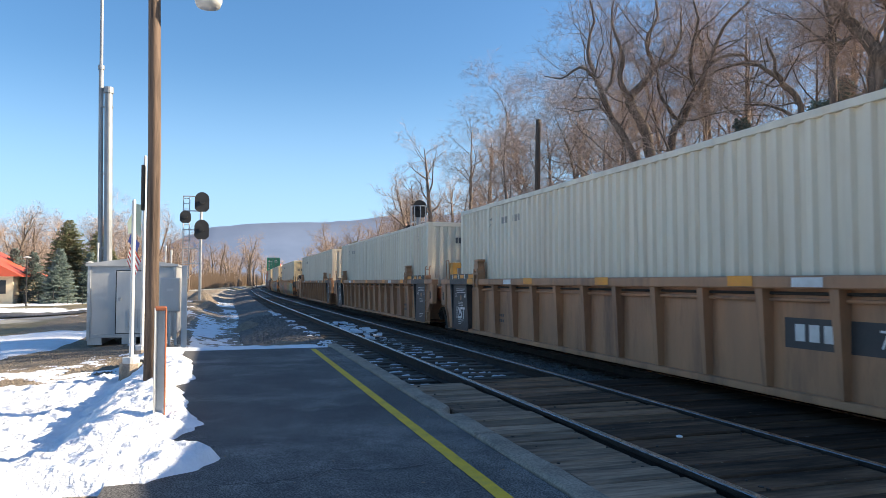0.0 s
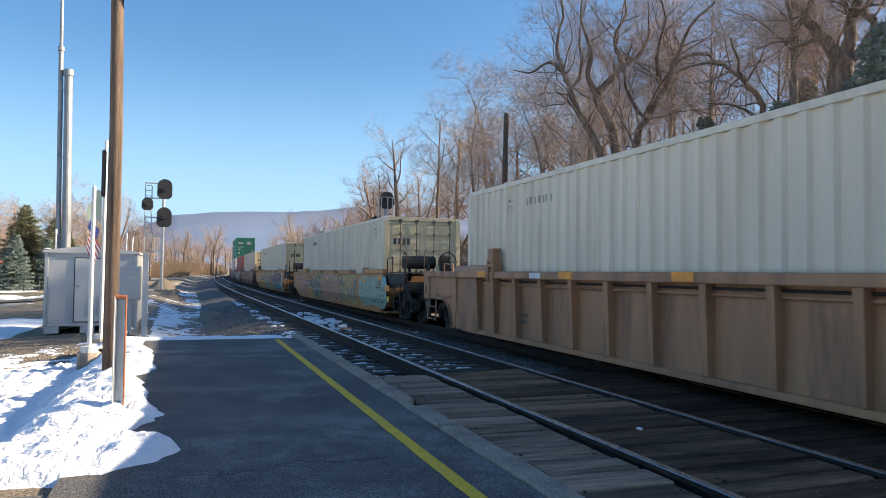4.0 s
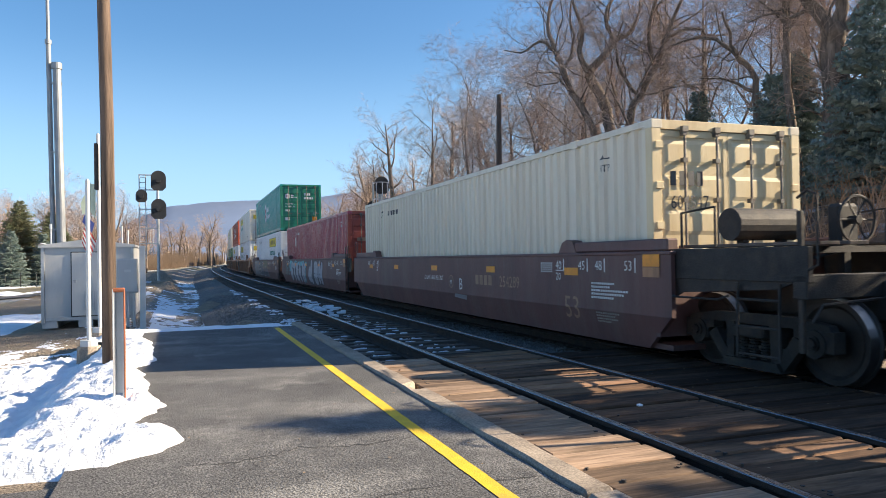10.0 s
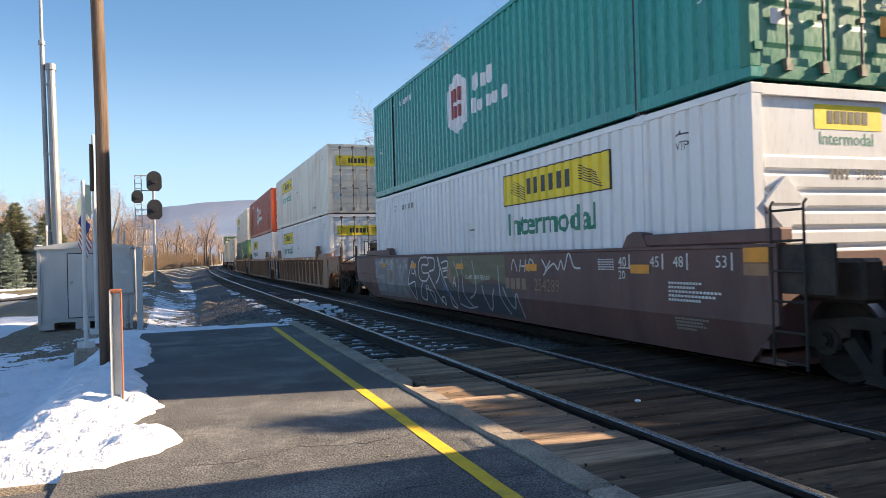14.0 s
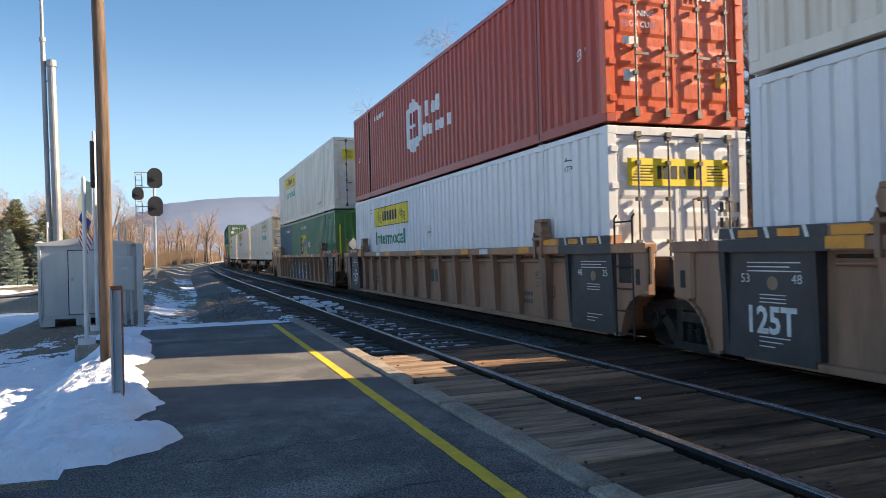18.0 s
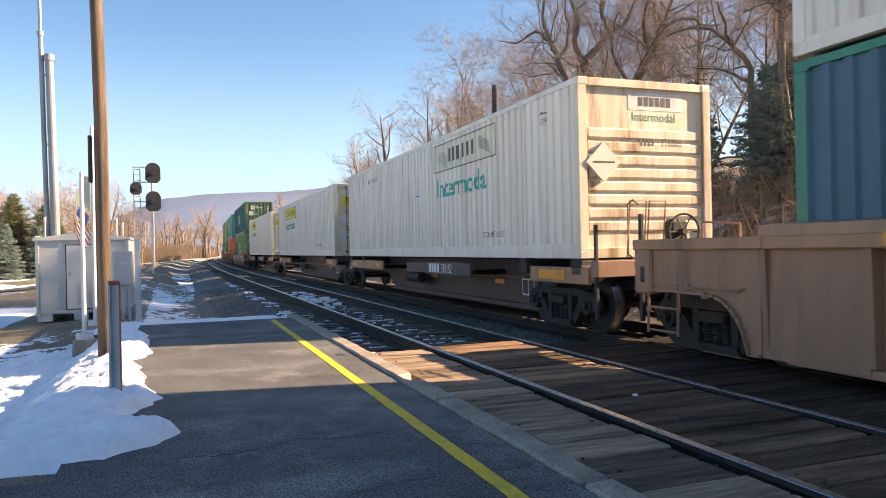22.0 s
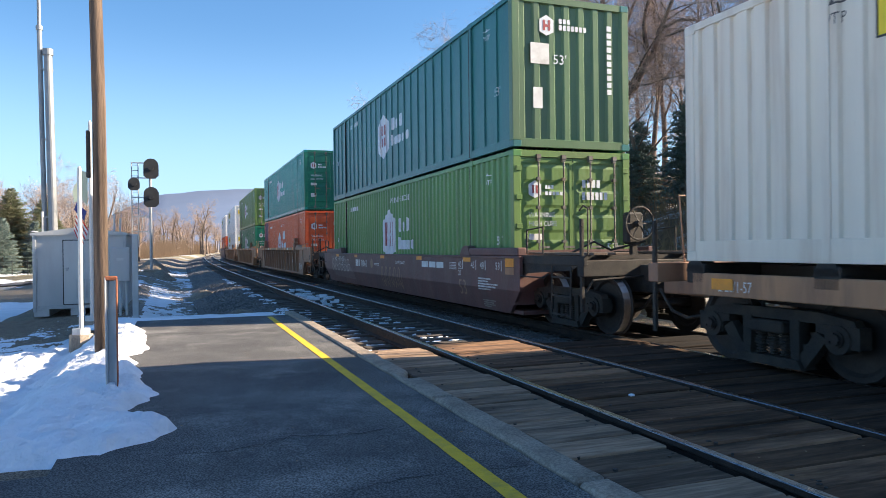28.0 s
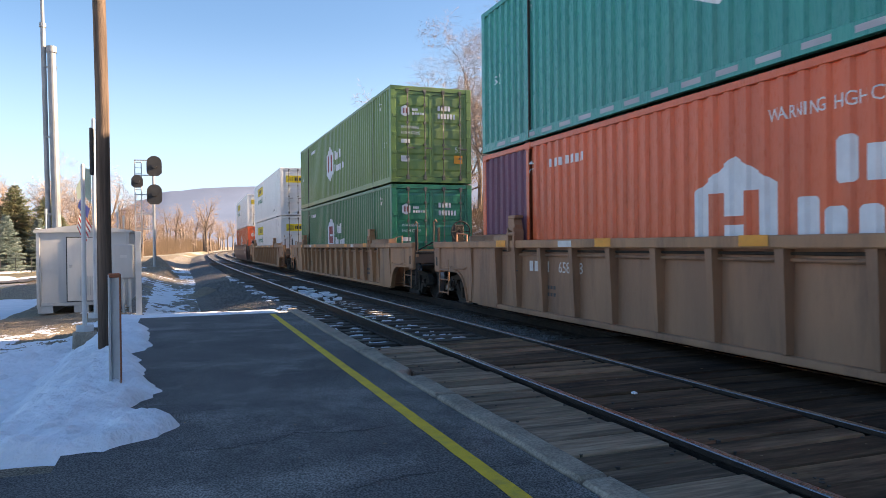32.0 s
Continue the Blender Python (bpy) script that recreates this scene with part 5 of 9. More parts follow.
def scaled(poly, a, b=None):
    return [(u * a, v * (b or a)) for u, v in poly]


def house(w, h):
    return [(0, 0), (w, 0), (w, 0.68 * h), (0.5 * w, h), (0, 0.68 * h)]


def scroll_sign(t, u, z, w, h, prof, panel, wm):
    """A yellow sign with dark bars for the name between two curls of lines, and the word under it."""
    paint_side(t, "sign_panel", [rect(0, w, 0, h)], panel, u, z, prof, lift=0.004)
    b = 0.022
    paint_side(t, "sign_border", [rect(0, w, 0, b), rect(0, w, h - b, h), rect(0, b, b, h - b), rect(w - b, w, b, h - b)], INK, u, z, prof, lift=0.006)
    x = 0.27 * w
    widths = (0.055, 0.075, 0.08, 0.075, 0.08, 0.07)
    polys = []
    for i, q in enumerate(widths):
        polys.append(rect(x, x + q * w * 0.72, 0.27 * h, 0.75 * h))
        x += q * w
    paint_side(t, "sign_mark", polys, INK, u, z, prof, lift=0.006)
    lines = []
    for k in range(6):
        v = 0.12 * h + k * 0.032 * h * 2.2
        lines.append([(0.08 * w + 0.02 * k, v + 0.3 * h), (0.24 * w, v), (0.24 * w, v + 0.018), (0.08 * w + 0.02 * k, v + 0.318 * h)])
        lines.append([(0.76 * w, v + 0.3 * h), (0.93 * w - 0.02 * k, v), (0.93 * w - 0.02 * k, v + 0.018), (0.76 * w, v + 0.3 * h + 0.018)])
    paint_side(t, "sign_scroll", lines, INK, u, z, prof, lift=0.006)
    letter_side(t, "Intermodal", h * 0.95, wm, u - 0.14, z - h * 0.92, prof, squeeze=w * 0.92 / (h * 0.95 * 4.75), lift=0.004, bold=0.012)


def end_sign(t, z):
    paint_end(t, "sign_panel", [rect(-0.95, 0.95, 0, 0.42)], SIGN_YELLOW, 0, z, -HL + 0.012)
    polys, x = [], -0.42
    for q in (0.1, 0.13, 0.15, 0.14, 0.15, 0.12):
        polys.append(rect(x, x + q * 0.8, 0.11, 0.31))
        x += q * 1.1
    paint_end(t, "sign_mark", polys, INK, 0, z, -HL + 0.009)
    paint_end(t, "sign_scroll", [rect(-0.9 + 0.03 * k, -0.5, 0.08 + 0.045 * k, 0.095 + 0.045 * k) for k in range(6)] + [rect(0.52, 0.9 - 0.03 * k, 0.08 + 0.045 * k, 0.095 + 0.045 * k) for k in range(6)], INK, 0, z, -HL + 0.009)


def hex_mark(t, u, z, r, prof, words, wz=None, red=EMBLEM_RED):
    """A white six-sided emblem with two upright bars and a cross-bar, then bars for the name."""
    r *= 1.14
    paint_side(t, "emblem", [scaled(HEX, r * 0.98, r)], EMBLEM_WHITE, u, z, prof, lift=0.004)
    paint_side(t, "emblem_mark", [rect(-0.5 * r, -0.36 * r, -0.45 * r, 0.5 * r), rect(-0.28 * r, -0.1 * r, 0.06 * r, 0.5 * r), rect(-0.28 * r, -0.1 * r, -0.45 * r, -0.06 * r), rect(0.1 * r, 0.28 * r, 0.06 * r, 0.5 * r), rect(0.1 * r, 0.28 * r, -0.45 * r, -0.06 * r), rect(0.36 * r, 0.5 * r, -0.45 * r, 0.5 * r)], red, u, z, prof, lift=0.007)
    if words:
        h = 0.42 * r
        paint_side(t, "name_mark", word_shape((1, 0.74, 1), words * 0.6, h * 1.25), EMBLEM_WHITE, u - r * 1.35, z + 0.08 * r, prof, lift=0.004)
        paint_side(t, "name_mark", word_shape((1, 0.74, 0.74, 0.74, 0.8), words, h * 1.1), EMBLEM_WHITE, u - r * 1.15, z - 0.58 * r, prof, lift=0.004)


def side_codes(t, prof, ink, wp="WTP", u=13.3):
    paint_side(t, "code_mark", bars(4, 0.42, 0.14, 0.45), ink, u, H53 - 0.52, prof, lift=0.004)
    paint_side(t, "code_mark", bars(6, 0.6, 0.14, 0.45), ink, u - 0.55, H53 - 0.52, prof, lift=0.004)
    for q in (1.36, 14.15):
        paint_side(t, "arrow_mark", [rect(0, 0.26, 0.16, 0.18), [(0.1, 0.18), (0.16, 0.18), (0.13, 0.23)]], ink, q, H53 - 0.55, prof, lift=0.004)
        letter_side(t, wp, 0.16, ink, q, H53 - 0.58, prof, squeeze=0.75)


def end_codes(t, ink, x=-0.95, z=1.95):
    paint_end(t, "code_mark", [rect(0.11 * k, 0.11 * k + 0.075, 0, 0.15) for k in range(4)], ink, x, z, -HL + 0.012)
    paint_end(t, "code_mark", [rect(0.1 * k, 0.1 * k + 0.07, 0, 0.15) for k in range(6)], ink, x, z - 0.24, -HL + 0.012)


def door_marks(t, digits=None, emblem=True):
    """White lettering on a pair of doors."""
    if emblem:
        paint_end(t, "emblem", [scaled(HEX, 0.15, 0.17)], EMBLEM_WHITE, -0.84, 2.15, -HL + 0.01)
        paint_end(t, "emblem_mark", [rect(-0.06, -0.02, -0.08, 0.08), rect(0.02, 0.06, -0.08, 0.08)], EMBLEM_RED, -0.84, 2.15, -HL + 0.007)
        paint_end(t, "name_mark", bars(3, 0.2, 0.07) + [rect(0.08 * k, 0.08 * k + 0.06, -0.12, -0.05) for k in range(5)], EMBLEM_WHITE, -0.62, 2.16, -HL + 0.01)
    if digits:
        paint_end(t, "code_mark", [rect(0.13 * k, 0.13 * k + 0.085, 0, 0.17) for k in range(4)], EMBLEM_WHITE, 0.12, 2.2, -HL + 0.009)
        letter_end(t, digits, 0.24, EMBLEM_WHITE, 0.12, 1.96, -HL + 0.009, 0.85)
    else:
        end_codes(t, EMBLEM_WHITE, 0.2, 2.2)
    letter_end(t, "WARNING", 0.13, EMBLEM_WHITE, -0.98, 1.62, -HL + 0.01, 0.9)
    letter_end(t, "HIGH CUBE", 0.13, EMBLEM_WHITE, -0.98, 1.45, -HL + 0.01, 0.9)
    letter_end(t, "53'", 0.22, EMBLEM_WHITE, 0.75, 0.95, -HL + 0.01)
    paint_end(t, "data_plate", [rect(-0.98, -0.72, 0.62, 0.8), rect(-0.98, -0.7, 1.18, 1.3)], STENCIL, 0, 0, -HL + 0.01)
    paint_end(t, "notice", [rect(0.72, 1.0, 0.6, 0.85)], AMBER, 0, 0, -HL + 0.01)


def placards(t, us, z, prof, r=0.24):
    for u in us:
        paint_side(t, "placard", [diamond(r)], STENCIL, u, z, prof, lift=0.006, label="pale diamond placard")
        paint_side(t, "placard_line", [rect(-0.6 * r, 0.6 * r, -0.02, 0.005)], INK, u, z, prof, lift=0.009)


FOLD_FINE, FOLD_WIDE, FOLD_LOW, FOLD, PLATED = (0.25, 0.05, "wave"), (0.335, 0.05, "wave"), (0.275, 0.038, "grooves"), (0.265, 0.042, "wave"), (0.6, 0.03, "posts")


FAINT = mat("worn faint stencil paint", (0.36, 0.33, 0.28), (0.28, 0.26, 0.22), 4, 0.6)


def cream_box(kind, folds=FOLD_WIDE, digits=None):
    t, p = container("cream corrugated container with dark stencilled codes", UPS, FOLD if kind == "doors" else folds, kind, CREAM_DOOR if kind == "doors" else None)
    side_codes(t, p, STENCIL_DARK if kind == "doors" else FAINT)
    if kind == "doors":
        paint_end(t, "code_mark", [rect(0.15 * k, 0.15 * k + 0.1, 0, 0.2) for k in range(4)], STENCIL_DARK, -1.0, 2.0, -HL + 0.012)
        if digits:
            letter_end(t, digits, 0.27, STENCIL_DARK, -1.0, 1.68, -HL + 0.012, 0.8)
    else:
        paint_end(t, "code_mark", bars(4, 0.42, 0.18, 0.35), STENCIL_DARK, -0.4, 2.25, -HL + 0.012)
        if digits:
            letter_end(t, digits, 0.26, STENCIL_DARK, 0.06, 2.25, -HL + 0.012, 0.75)
        bm = B()
        box(bm, 0.0, 0.42, -HL - 0.16, -HL + 0.03, 2.5, 2.68, bev=0.03)
        part("sensor_box", bm, UPS, t, "small cream box on the end wall")
    return t


def sign_box(kind, paint=WHITE, at=None, word=SIGN_GREEN, w=3.68, h=0.6, z=1.93, label="white corrugated container with a yellow sign", rail=0.16, lift_word=True, end_paint=None, panel=SIGN_YELLOW):
    t, p = container(label, paint, FOLD_LOW, kind, end_paint, rail=rail)
    u = at or 13.55
    scroll_sign(t, u, z, w, h, p, panel, word)
    side_codes(t, p, STENCIL_DARK)
    placards(t, (8.2,), 1.6, p)
    if lift_word:
        letter_side(t, "TOP LIFT ONLY", 0.17, STENCIL_DARK, 3.85, 0.34 + rail * 0.3, p, squeeze=0.85)
    if kind == "doors":
        end_sign(t, 2.0)
        paint_end(t, "placard", [diamond(0.22)], STENCIL, -0.85, 1.45, -HL + 0.01)
        paint_end(t, "placard", [diamond(0.22)], STENCIL, -0.85, 0.75, -HL + 0.01)
        paint_end(t, "notice", [rect(0.72, 1.02, 0.75, 1.05)], AMBER, 0, 0, -HL + 0.01)
        end_codes(t, STENCIL_DARK, 0.75, 1.6)
    elif kind == "slats":
        paint_end(t, "sign_panel", [rect(-0.32, 0.75, 0, 0.29)], SIGN_YELLOW if paint is WHITE else STENCIL, 0, 2.42, -HL + 0.056)
        paint_end(t, "sign_mark", [rect(0.0 + 0.11 * k, 0.085 + 0.11 * k, 0.07, 0.22) for k in range(6)], INK, -0.12, 2.42, -HL + 0.053)
        letter_end(t, "Intermodal", 0.22, SIGN_GREEN, -0.26, 2.24, -HL + 0.057, 0.9)
        paint_end(t, "code_mark", bars(4, 0.3, 0.12, 0.4), STENCIL_DARK, -0.12, 1.83, -HL + 0.028)
        letter_end(t, "316886", 0.17, STENCIL_DARK, 0.28, 1.83, -HL + 0.028, 0.85)
        bm = B()
        prism(bm, [(-0.85, 1.22), (-0.53, 1.54), (-0.85, 1.86), (-1.17, 1.54)], "y", -HL - 0.02, -HL + 0.03)
        holder = part("placard_holder", bm, paint, t, "pale diamond placard holder")
        paint_end(holder, "placard_line", [rect(-0.2, 0.2, -0.012, 0.012)], STENCIL_DARK, -0.85, 1.54, -HL - 0.024)
    return t


def emblem_box(label, paint, kind, u, z, r, words, end_paint=None, style=FOLD, far_paint=None, far_len=2.0, roofline=False, warn=None, digits=None):
    t, p = container(label, paint, style, kind, end_paint, far_paint, far_len)
    hex_mark(t, u, z, r, p, words)
    side_codes(t, p, EMBLEM_WHITE, "WTP")
    # black strips stand in for the shaded, dirty recess beside each lift post
    for y in (-HL + 2.1, HL - 2.135):
        shared(("post_seam",), lambda bm: box(bm, -HW - 0.005, -HW + 0.03, 0, 0.035, 0.03, H53 - 0.13), "post_seam", BLACK, t, Matrix.Translation((0, y, 0)))
    letter_side(t, "53'", 0.24, EMBLEM_WHITE, 0.9, 1.1, p)
    letter_side(t, "53'", 0.24, EMBLEM_WHITE, L53 - 0.6, 1.3, p)
    if warn:
        letter_side(t, "WARNING HIGH CUBE", 0.22, EMBLEM_WHITE, warn, H53 - 0.52, p, squeeze=0.8)
    if kind == "doors":
        door_marks(t, digits)
    return t


def load(s_near, car, boxes, base=0.37):
    c = s_near + HL
    TRAIN.append((car, c, 0.0))
    for i, b in enumerate(boxes):
        if i:
            for x in (-HW + 0.02, HW - 0.12):
                for y in (-HL + 2.0, HL - 2.1):
                    shared(("connector",), lambda bm: (box(bm, 0, 0.1, 0, 0.1, -0.07, 0.03), box(bm, -0.035, 0.06, 0.02, 0.08, -0.05, 0.0)), "stacking_connector", BLACK, b, Matrix.Translation((x, y, 0)))
        TRAIN.append((b, c, base + i * 2.955))


STROKES = (
    (((0, 0), (0, 1)), ((0, 1), (0.9, 0.75), (0.1, 0.5)), ((0.2, 0.5), (1, 0))),
    (((0.95, 0.95), (0.1, 0.85), (0.1, 0.55), (0.85, 0.45), (0.85, 0.1), (0, 0.05)),),
    (((0, 0.95), (1, 0.95)), ((0.5, 0.95), (0.45, 0))),
    (((0, 0), (0, 1), (0.95, 0), (0.95, 1)),),
    (((0.5, 0), (0.5, 1)),),
    (((0, 0), (0, 1)), ((0.9, 1), (0.1, 0.5), (1, 0))),
    (((0.9, 0.9), (0.3, 1), (0, 0.5), (0.3, 0.02), (0.95, 0.1), (0.95, 0.5), (0.5, 0.48)),),
    (((0, 0), (0.5, 1), (1, 0)), ((0.2, 0.35), (0.8, 0.35))),
)


def ribbon(pts, wd):
    """A sprayed stroke of width wd along a smooth line."""
    sm = []
    for k in range(len(pts) - 1):
        p0, p1, p2, p3 = pts[max(k - 1, 0)], pts[k], pts[k + 1], pts[min(k + 2, len(pts) - 1)]
        for q in (0, 0.25, 0.5, 0.75):
            sm.append(tuple(0.5 * (2 * b1 + (c - a1) * q + (2 * a1 - 5 * b1 + 4 * c - d) * q * q + (3 * b1 - a1 - 3 * c + d) * q**3) for a1, b1, c, d in zip(p0, p1, p2, p3)))
    sm.append(pts[-1])
    left, right = [], []
    for k, (u, v) in enumerate(sm):
        (ua, va), (ub, vb) = sm[max(k - 1, 0)], sm[min(k + 1, len(sm) - 1)]
        du, dv = ub - ua, vb - va
        ln = math.hypot(du, dv) or 1
        left.append((u - dv / ln * wd, v + du / ln * wd))
        right.append((u + dv / ln * wd, v - du / ln * wd))
    return [[right[k], right[k + 1], left[k + 1], left[k]] for k in range(len(sm) - 1)]


def above(poly, v0):
    """The part of a convex outline above v0."""
    out = []
    for (ua, va), (ub, vb) in zip(poly, poly[1:] + poly[:1]):
        if va >= v0:
            out.append((ua, va))
        if (va - v0) * (vb - v0) < 0:
            q = (v0 - va) / (vb - va)
            out.append((ua + (ub - ua) * q, v0))
    return out if len(out) > 2 else None


def field(t, pts, material, lift=0.002):
    """A painted field on a smooth side, its outline given as distance from the leading end and height."""
    paint_side(t, "sprayed_shape", [[(-u, z) for u, z in pts]], material, 0, 0, None, -1.5, lift)


def stroke(t, pts, material, wd=0.014, lift=0.007):
    paint_side(t, "sprayed_line", ribbon([(-u, z) for u, z in pts], wd), material, 0, 0, None, -1.5, lift)


def oval(u, z, a, b, n=20):
    return [(u + a * math.cos(2 * math.pi * k / n), z + b * math.sin(2 * math.pi * k / n)) for k in range(n)]


def disc(c, r):
    return [(c[0] + r * math.cos(0.5236 * k), c[1] + r * math.sin(0.5236 * k)) for k in range(12)]


# fat letters of the two silver pieces
PIECE_ONE = (
    (((0.75, 0.97), (0.3, 0.9), (0.18, 0.68), (0.5, 0.55)), ((0.5, 0.55), (0.85, 0.4), (0.75, 0.1), (0.35, 0.06), (0.15, 0.3))),
    (((0.05, 0.9), (0.95, 0.95)), ((0.6, 0.9), (0.5, 0.5), (0.85, 0.02))),
    (((0.12, 0.93), (0.15, 0.5), (0.42, 0.04)), ((0.2, 0.85), (0.68, 0.9), (0.7, 0.45), (1.0, 0.02))),
    (((0.42, 0.92), (0.5, 0.93)), ((0.15, 0.62), (0.6, 0.62), (0.45, 0.4), (0.75, 0.0))),
    (((0.3, 1.0), (0.12, 0.5), (0.45, 0.0)), ((1.05, 0.98), (0.7, 0.75), (0.3, 0.55)), ((0.35, 0.52), (0.95, 0.5), (0.8, 0.3), (1.1, 0.0))),
)
PIECE_THREE = (
    (((0.2, 1.0), (0.15, 0.5), (0.25, 0.02)), ((0.2, 0.5), (0.7, 0.6), (0.85, 0.05))),
    (((0.1, 0.95), (0.2, 0.5), (0.7, 0.5)), ((0.85, 1.0), (0.75, 0.45), (0.35, 0.02))),
    (((0.15, 0.95), (0.15, 0.3), (0.6, 0.12)), ((0.8, 0.95), (0.7, 0.4), (0.95, 0.02))),
    (((0.2, 0.02), (0.15, 0.6), (0.2, 0.95)), ((0.2, 0.8), (0.7, 0.75), (0.75, 0.4), (1.0, 0.02))),
    (((0.95, 0.95), (0.3, 0.95), (0.2, 0.5), (0.4, 0.1), (0.95, 0.08)), ((0.3, 0.52), (0.75, 0.55))),
)
PIECE_TWO = (
    (((0.75, 1.0), (0.7, 0.5), (0.85, 0.05)), ((0.7, 0.55), (0.2, 0.55), (0.1, 0.25), (0.5, 0.12), (0.75, 0.3))),
    (((0.35, 0.95), (0.3, 0.5), (0.45, 0.05)), ((0.35, 0.95), (0.95, 0.9), (0.85, 0.6), (0.4, 0.5)), ((0.5, 0.5), (1.0, 0.4), (0.9, 0.1), (0.5, 0.08))),
    (((0.2, 0.95), (0.25, 0.5), (0.3, 0.08)), ((0.8, 0.95), (0.75, 0.5), (0.9, 0.1)), ((0.25, 0.45), (0.75, 0.5))),
)


def scrawl(t, u0, u1, z0, z1, x, fill, line, seed, n=5, style="blocks", glyphs=STROKES, thick=0.125, second=None, split=0.5, halo=None):
    """Sprayed letter-like shapes along a car's side: fat filled strokes with outlines, or thin line work."""
    rnd = random.Random(seed)
    w, h = (u0 - u1) / n, z1 - z0
    for i in range(n):
        glyph = STROKES[(seed + i * 3) % len(STROKES)] if glyphs is STROKES else glyphs[i]
        fat = (thick * w if style == "blocks" else 0.014)
        pad = fat + 0.05
        lean = rnd.uniform(-0.12, 0.16) * h
        strokes = []
        for st in glyph:
            strokes.append([(i * w + pad * 0.7 + (w - pad * 1.2) * u + lean * v + rnd.uniform(-0.03, 0.03), pad + (h - 2 * pad) * v + rnd.uniform(-0.04, 0.04) * h) for u, v in st])
        if style == "blocks":
            for k, st in enumerate(strokes):
                paint_side(t, "sprayed_outline", ribbon(st, fat + 0.045) + [disc(st[0], fat + 0.044), disc(st[-1], fat + 0.044)], line, u0, z0, None, x, 0.003 + 0.0004 * k)
            for k, st in enumerate(strokes):
                if halo:
                    paint_side(t, "sprayed_outline", ribbon(st, fat + 0.018), halo, u0, z0, None, x, 0.0045 + 0.0002 * k)
            for k, st in enumerate(strokes):
                if second:
                    top = [q for q in (above(list(p), h * split) for p in ribbon(st, fat)) if q]
                    if top:
                        paint_side(t, "sprayed_shape", top, second, u0, z0, None, x, 0.007 + 0.0004 * k)
            for k, st in enumerate(strokes):
                paint_side(t, "sprayed_shape", ribbon(st, fat) + [disc(st[0], fat * 0.98), disc(st[-1], fat * 0.98)], fill[i % len(fill)], u0, z0, None, x, 0.0055 + 0.0004 * k)
        else:
            for k, st in enumerate(strokes):
                paint_side(t, "sprayed_line", ribbon(st, fat), line, u0, z0, None, x, 0.003 + 0.0004 * k)


def sprayed_patch(t, u0, u1, z0, z1, x, material, seed):
    """A faded field of spray paint with an uneven edge."""
    rnd = random.Random(seed)
    w, h = u0 - u1, z1 - z0
    pts = [(w * k / 10, rnd.uniform(0, 0.14) * h) for k in range(11)] + [(w, h * 0.5)] + [(w * (10 - k) / 10, h - rnd.uniform(0, 0.14) * h) for k in range(11)] + [(rnd.uniform(0, 0.1), h * 0.5)]
    paint_side(t, "sprayed_patch", [pts], material, u0, z0, None, x, 0.0015)


def spray(name, a, b=None):
    return mat(name, a, b, 2.2, 0.5, c=tuple(0.6 * v for v in a), cscale=0.9, camount=0.5, stretch=(1, 0.5, 4.5))


SPRAY_SILVER, SPRAY_CYAN, SPRAY_BLACK, SPRAY_PURPLE = spray("silver spray paint", (0.42, 0.43, 0.46)), spray("cyan spray paint", (0.12, 0.5, 0.55)), spray("black spray paint", (0.02, 0.02, 0.024)), spray("dark violet spray paint", (0.09, 0.045, 0.1))
SPRAY_TEAL, SPRAY_GREEN, SPRAY_PINK, SPRAY_OCHRE = spray("pale teal spray paint", (0.29, 0.41, 0.32)), spray("sage green spray paint", (0.17, 0.29, 0.17)), spray("dusty pink spray paint", (0.5, 0.27, 0.19)), spray("ochre spray paint", (0.42, 0.31, 0.13))
SPRAY_BLUE_GREY, SPRAY_RUST, SPRAY_DARK = spray("blue-grey spray paint", (0.13, 0.17, 0.21)), spray("rust spray paint", (0.42, 0.21, 0.14)), spray("dark grey spray paint", (0.05, 0.055, 0.065))
SPRAY_GREY, SPRAY_BLUE, SPRAY_WHITE = spray("grey spray paint", (0.2, 0.19, 0.19)), spray("blue spray paint", (0.1, 0.26, 0.48)), spray("white spray paint", (0.66, 0.66, 0.64))
SPRAY_CYAN_PALE, SPRAY_MAUVE, SPRAY_WINE = spray("pale blue-green spray paint", (0.13, 0.33, 0.36)), spray("grey mauve spray paint", (0.26, 0.2, 0.2)), spray("dark red spray paint", (0.2, 0.035, 0.045))
SPRAY_SAGE = spray("grey sage spray paint", (0.36, 0.37, 0.3))
SPRAY_SILVER_DULL = spray("dull silver spray paint", (0.3, 0.29, 0.29))
SPRAY_FADED_LIGHT = spray("faded pale spray paint", (0.46, 0.36, 0.3))
SPRAY_FADED = spray("faded brown-grey spray paint", (0.17, 0.11, 0.1))
SPRAY_OLIVE = spray("olive spray paint", (0.17, 0.16, 0.08))
GUIDE_OCHRE = mat("ochre guide paint", (0.6, 0.32, 0.06), (0.5, 0.26, 0.06), 3, 0.5, c=(0.25, 0.14, 0.06), cscale=2, camount=0.4)


def numbers(t, digits, u, z, x, board=True, ink=STENCIL, size=0.26):
    if board:
        paint_side(t, "number_board", [rect(-0.1, size * 9.0, -0.08, size * 0.95)], BLACK_PANEL, u, z, None, x)
    paint_side(t, "mark", bars(4, size * 3, size * 0.7, 0.3), ink, u - 0.05, z, None, x - 0.003)
    letter_side(t, digits, size, ink, u - size * 4.2, z, None, x - 0.003)


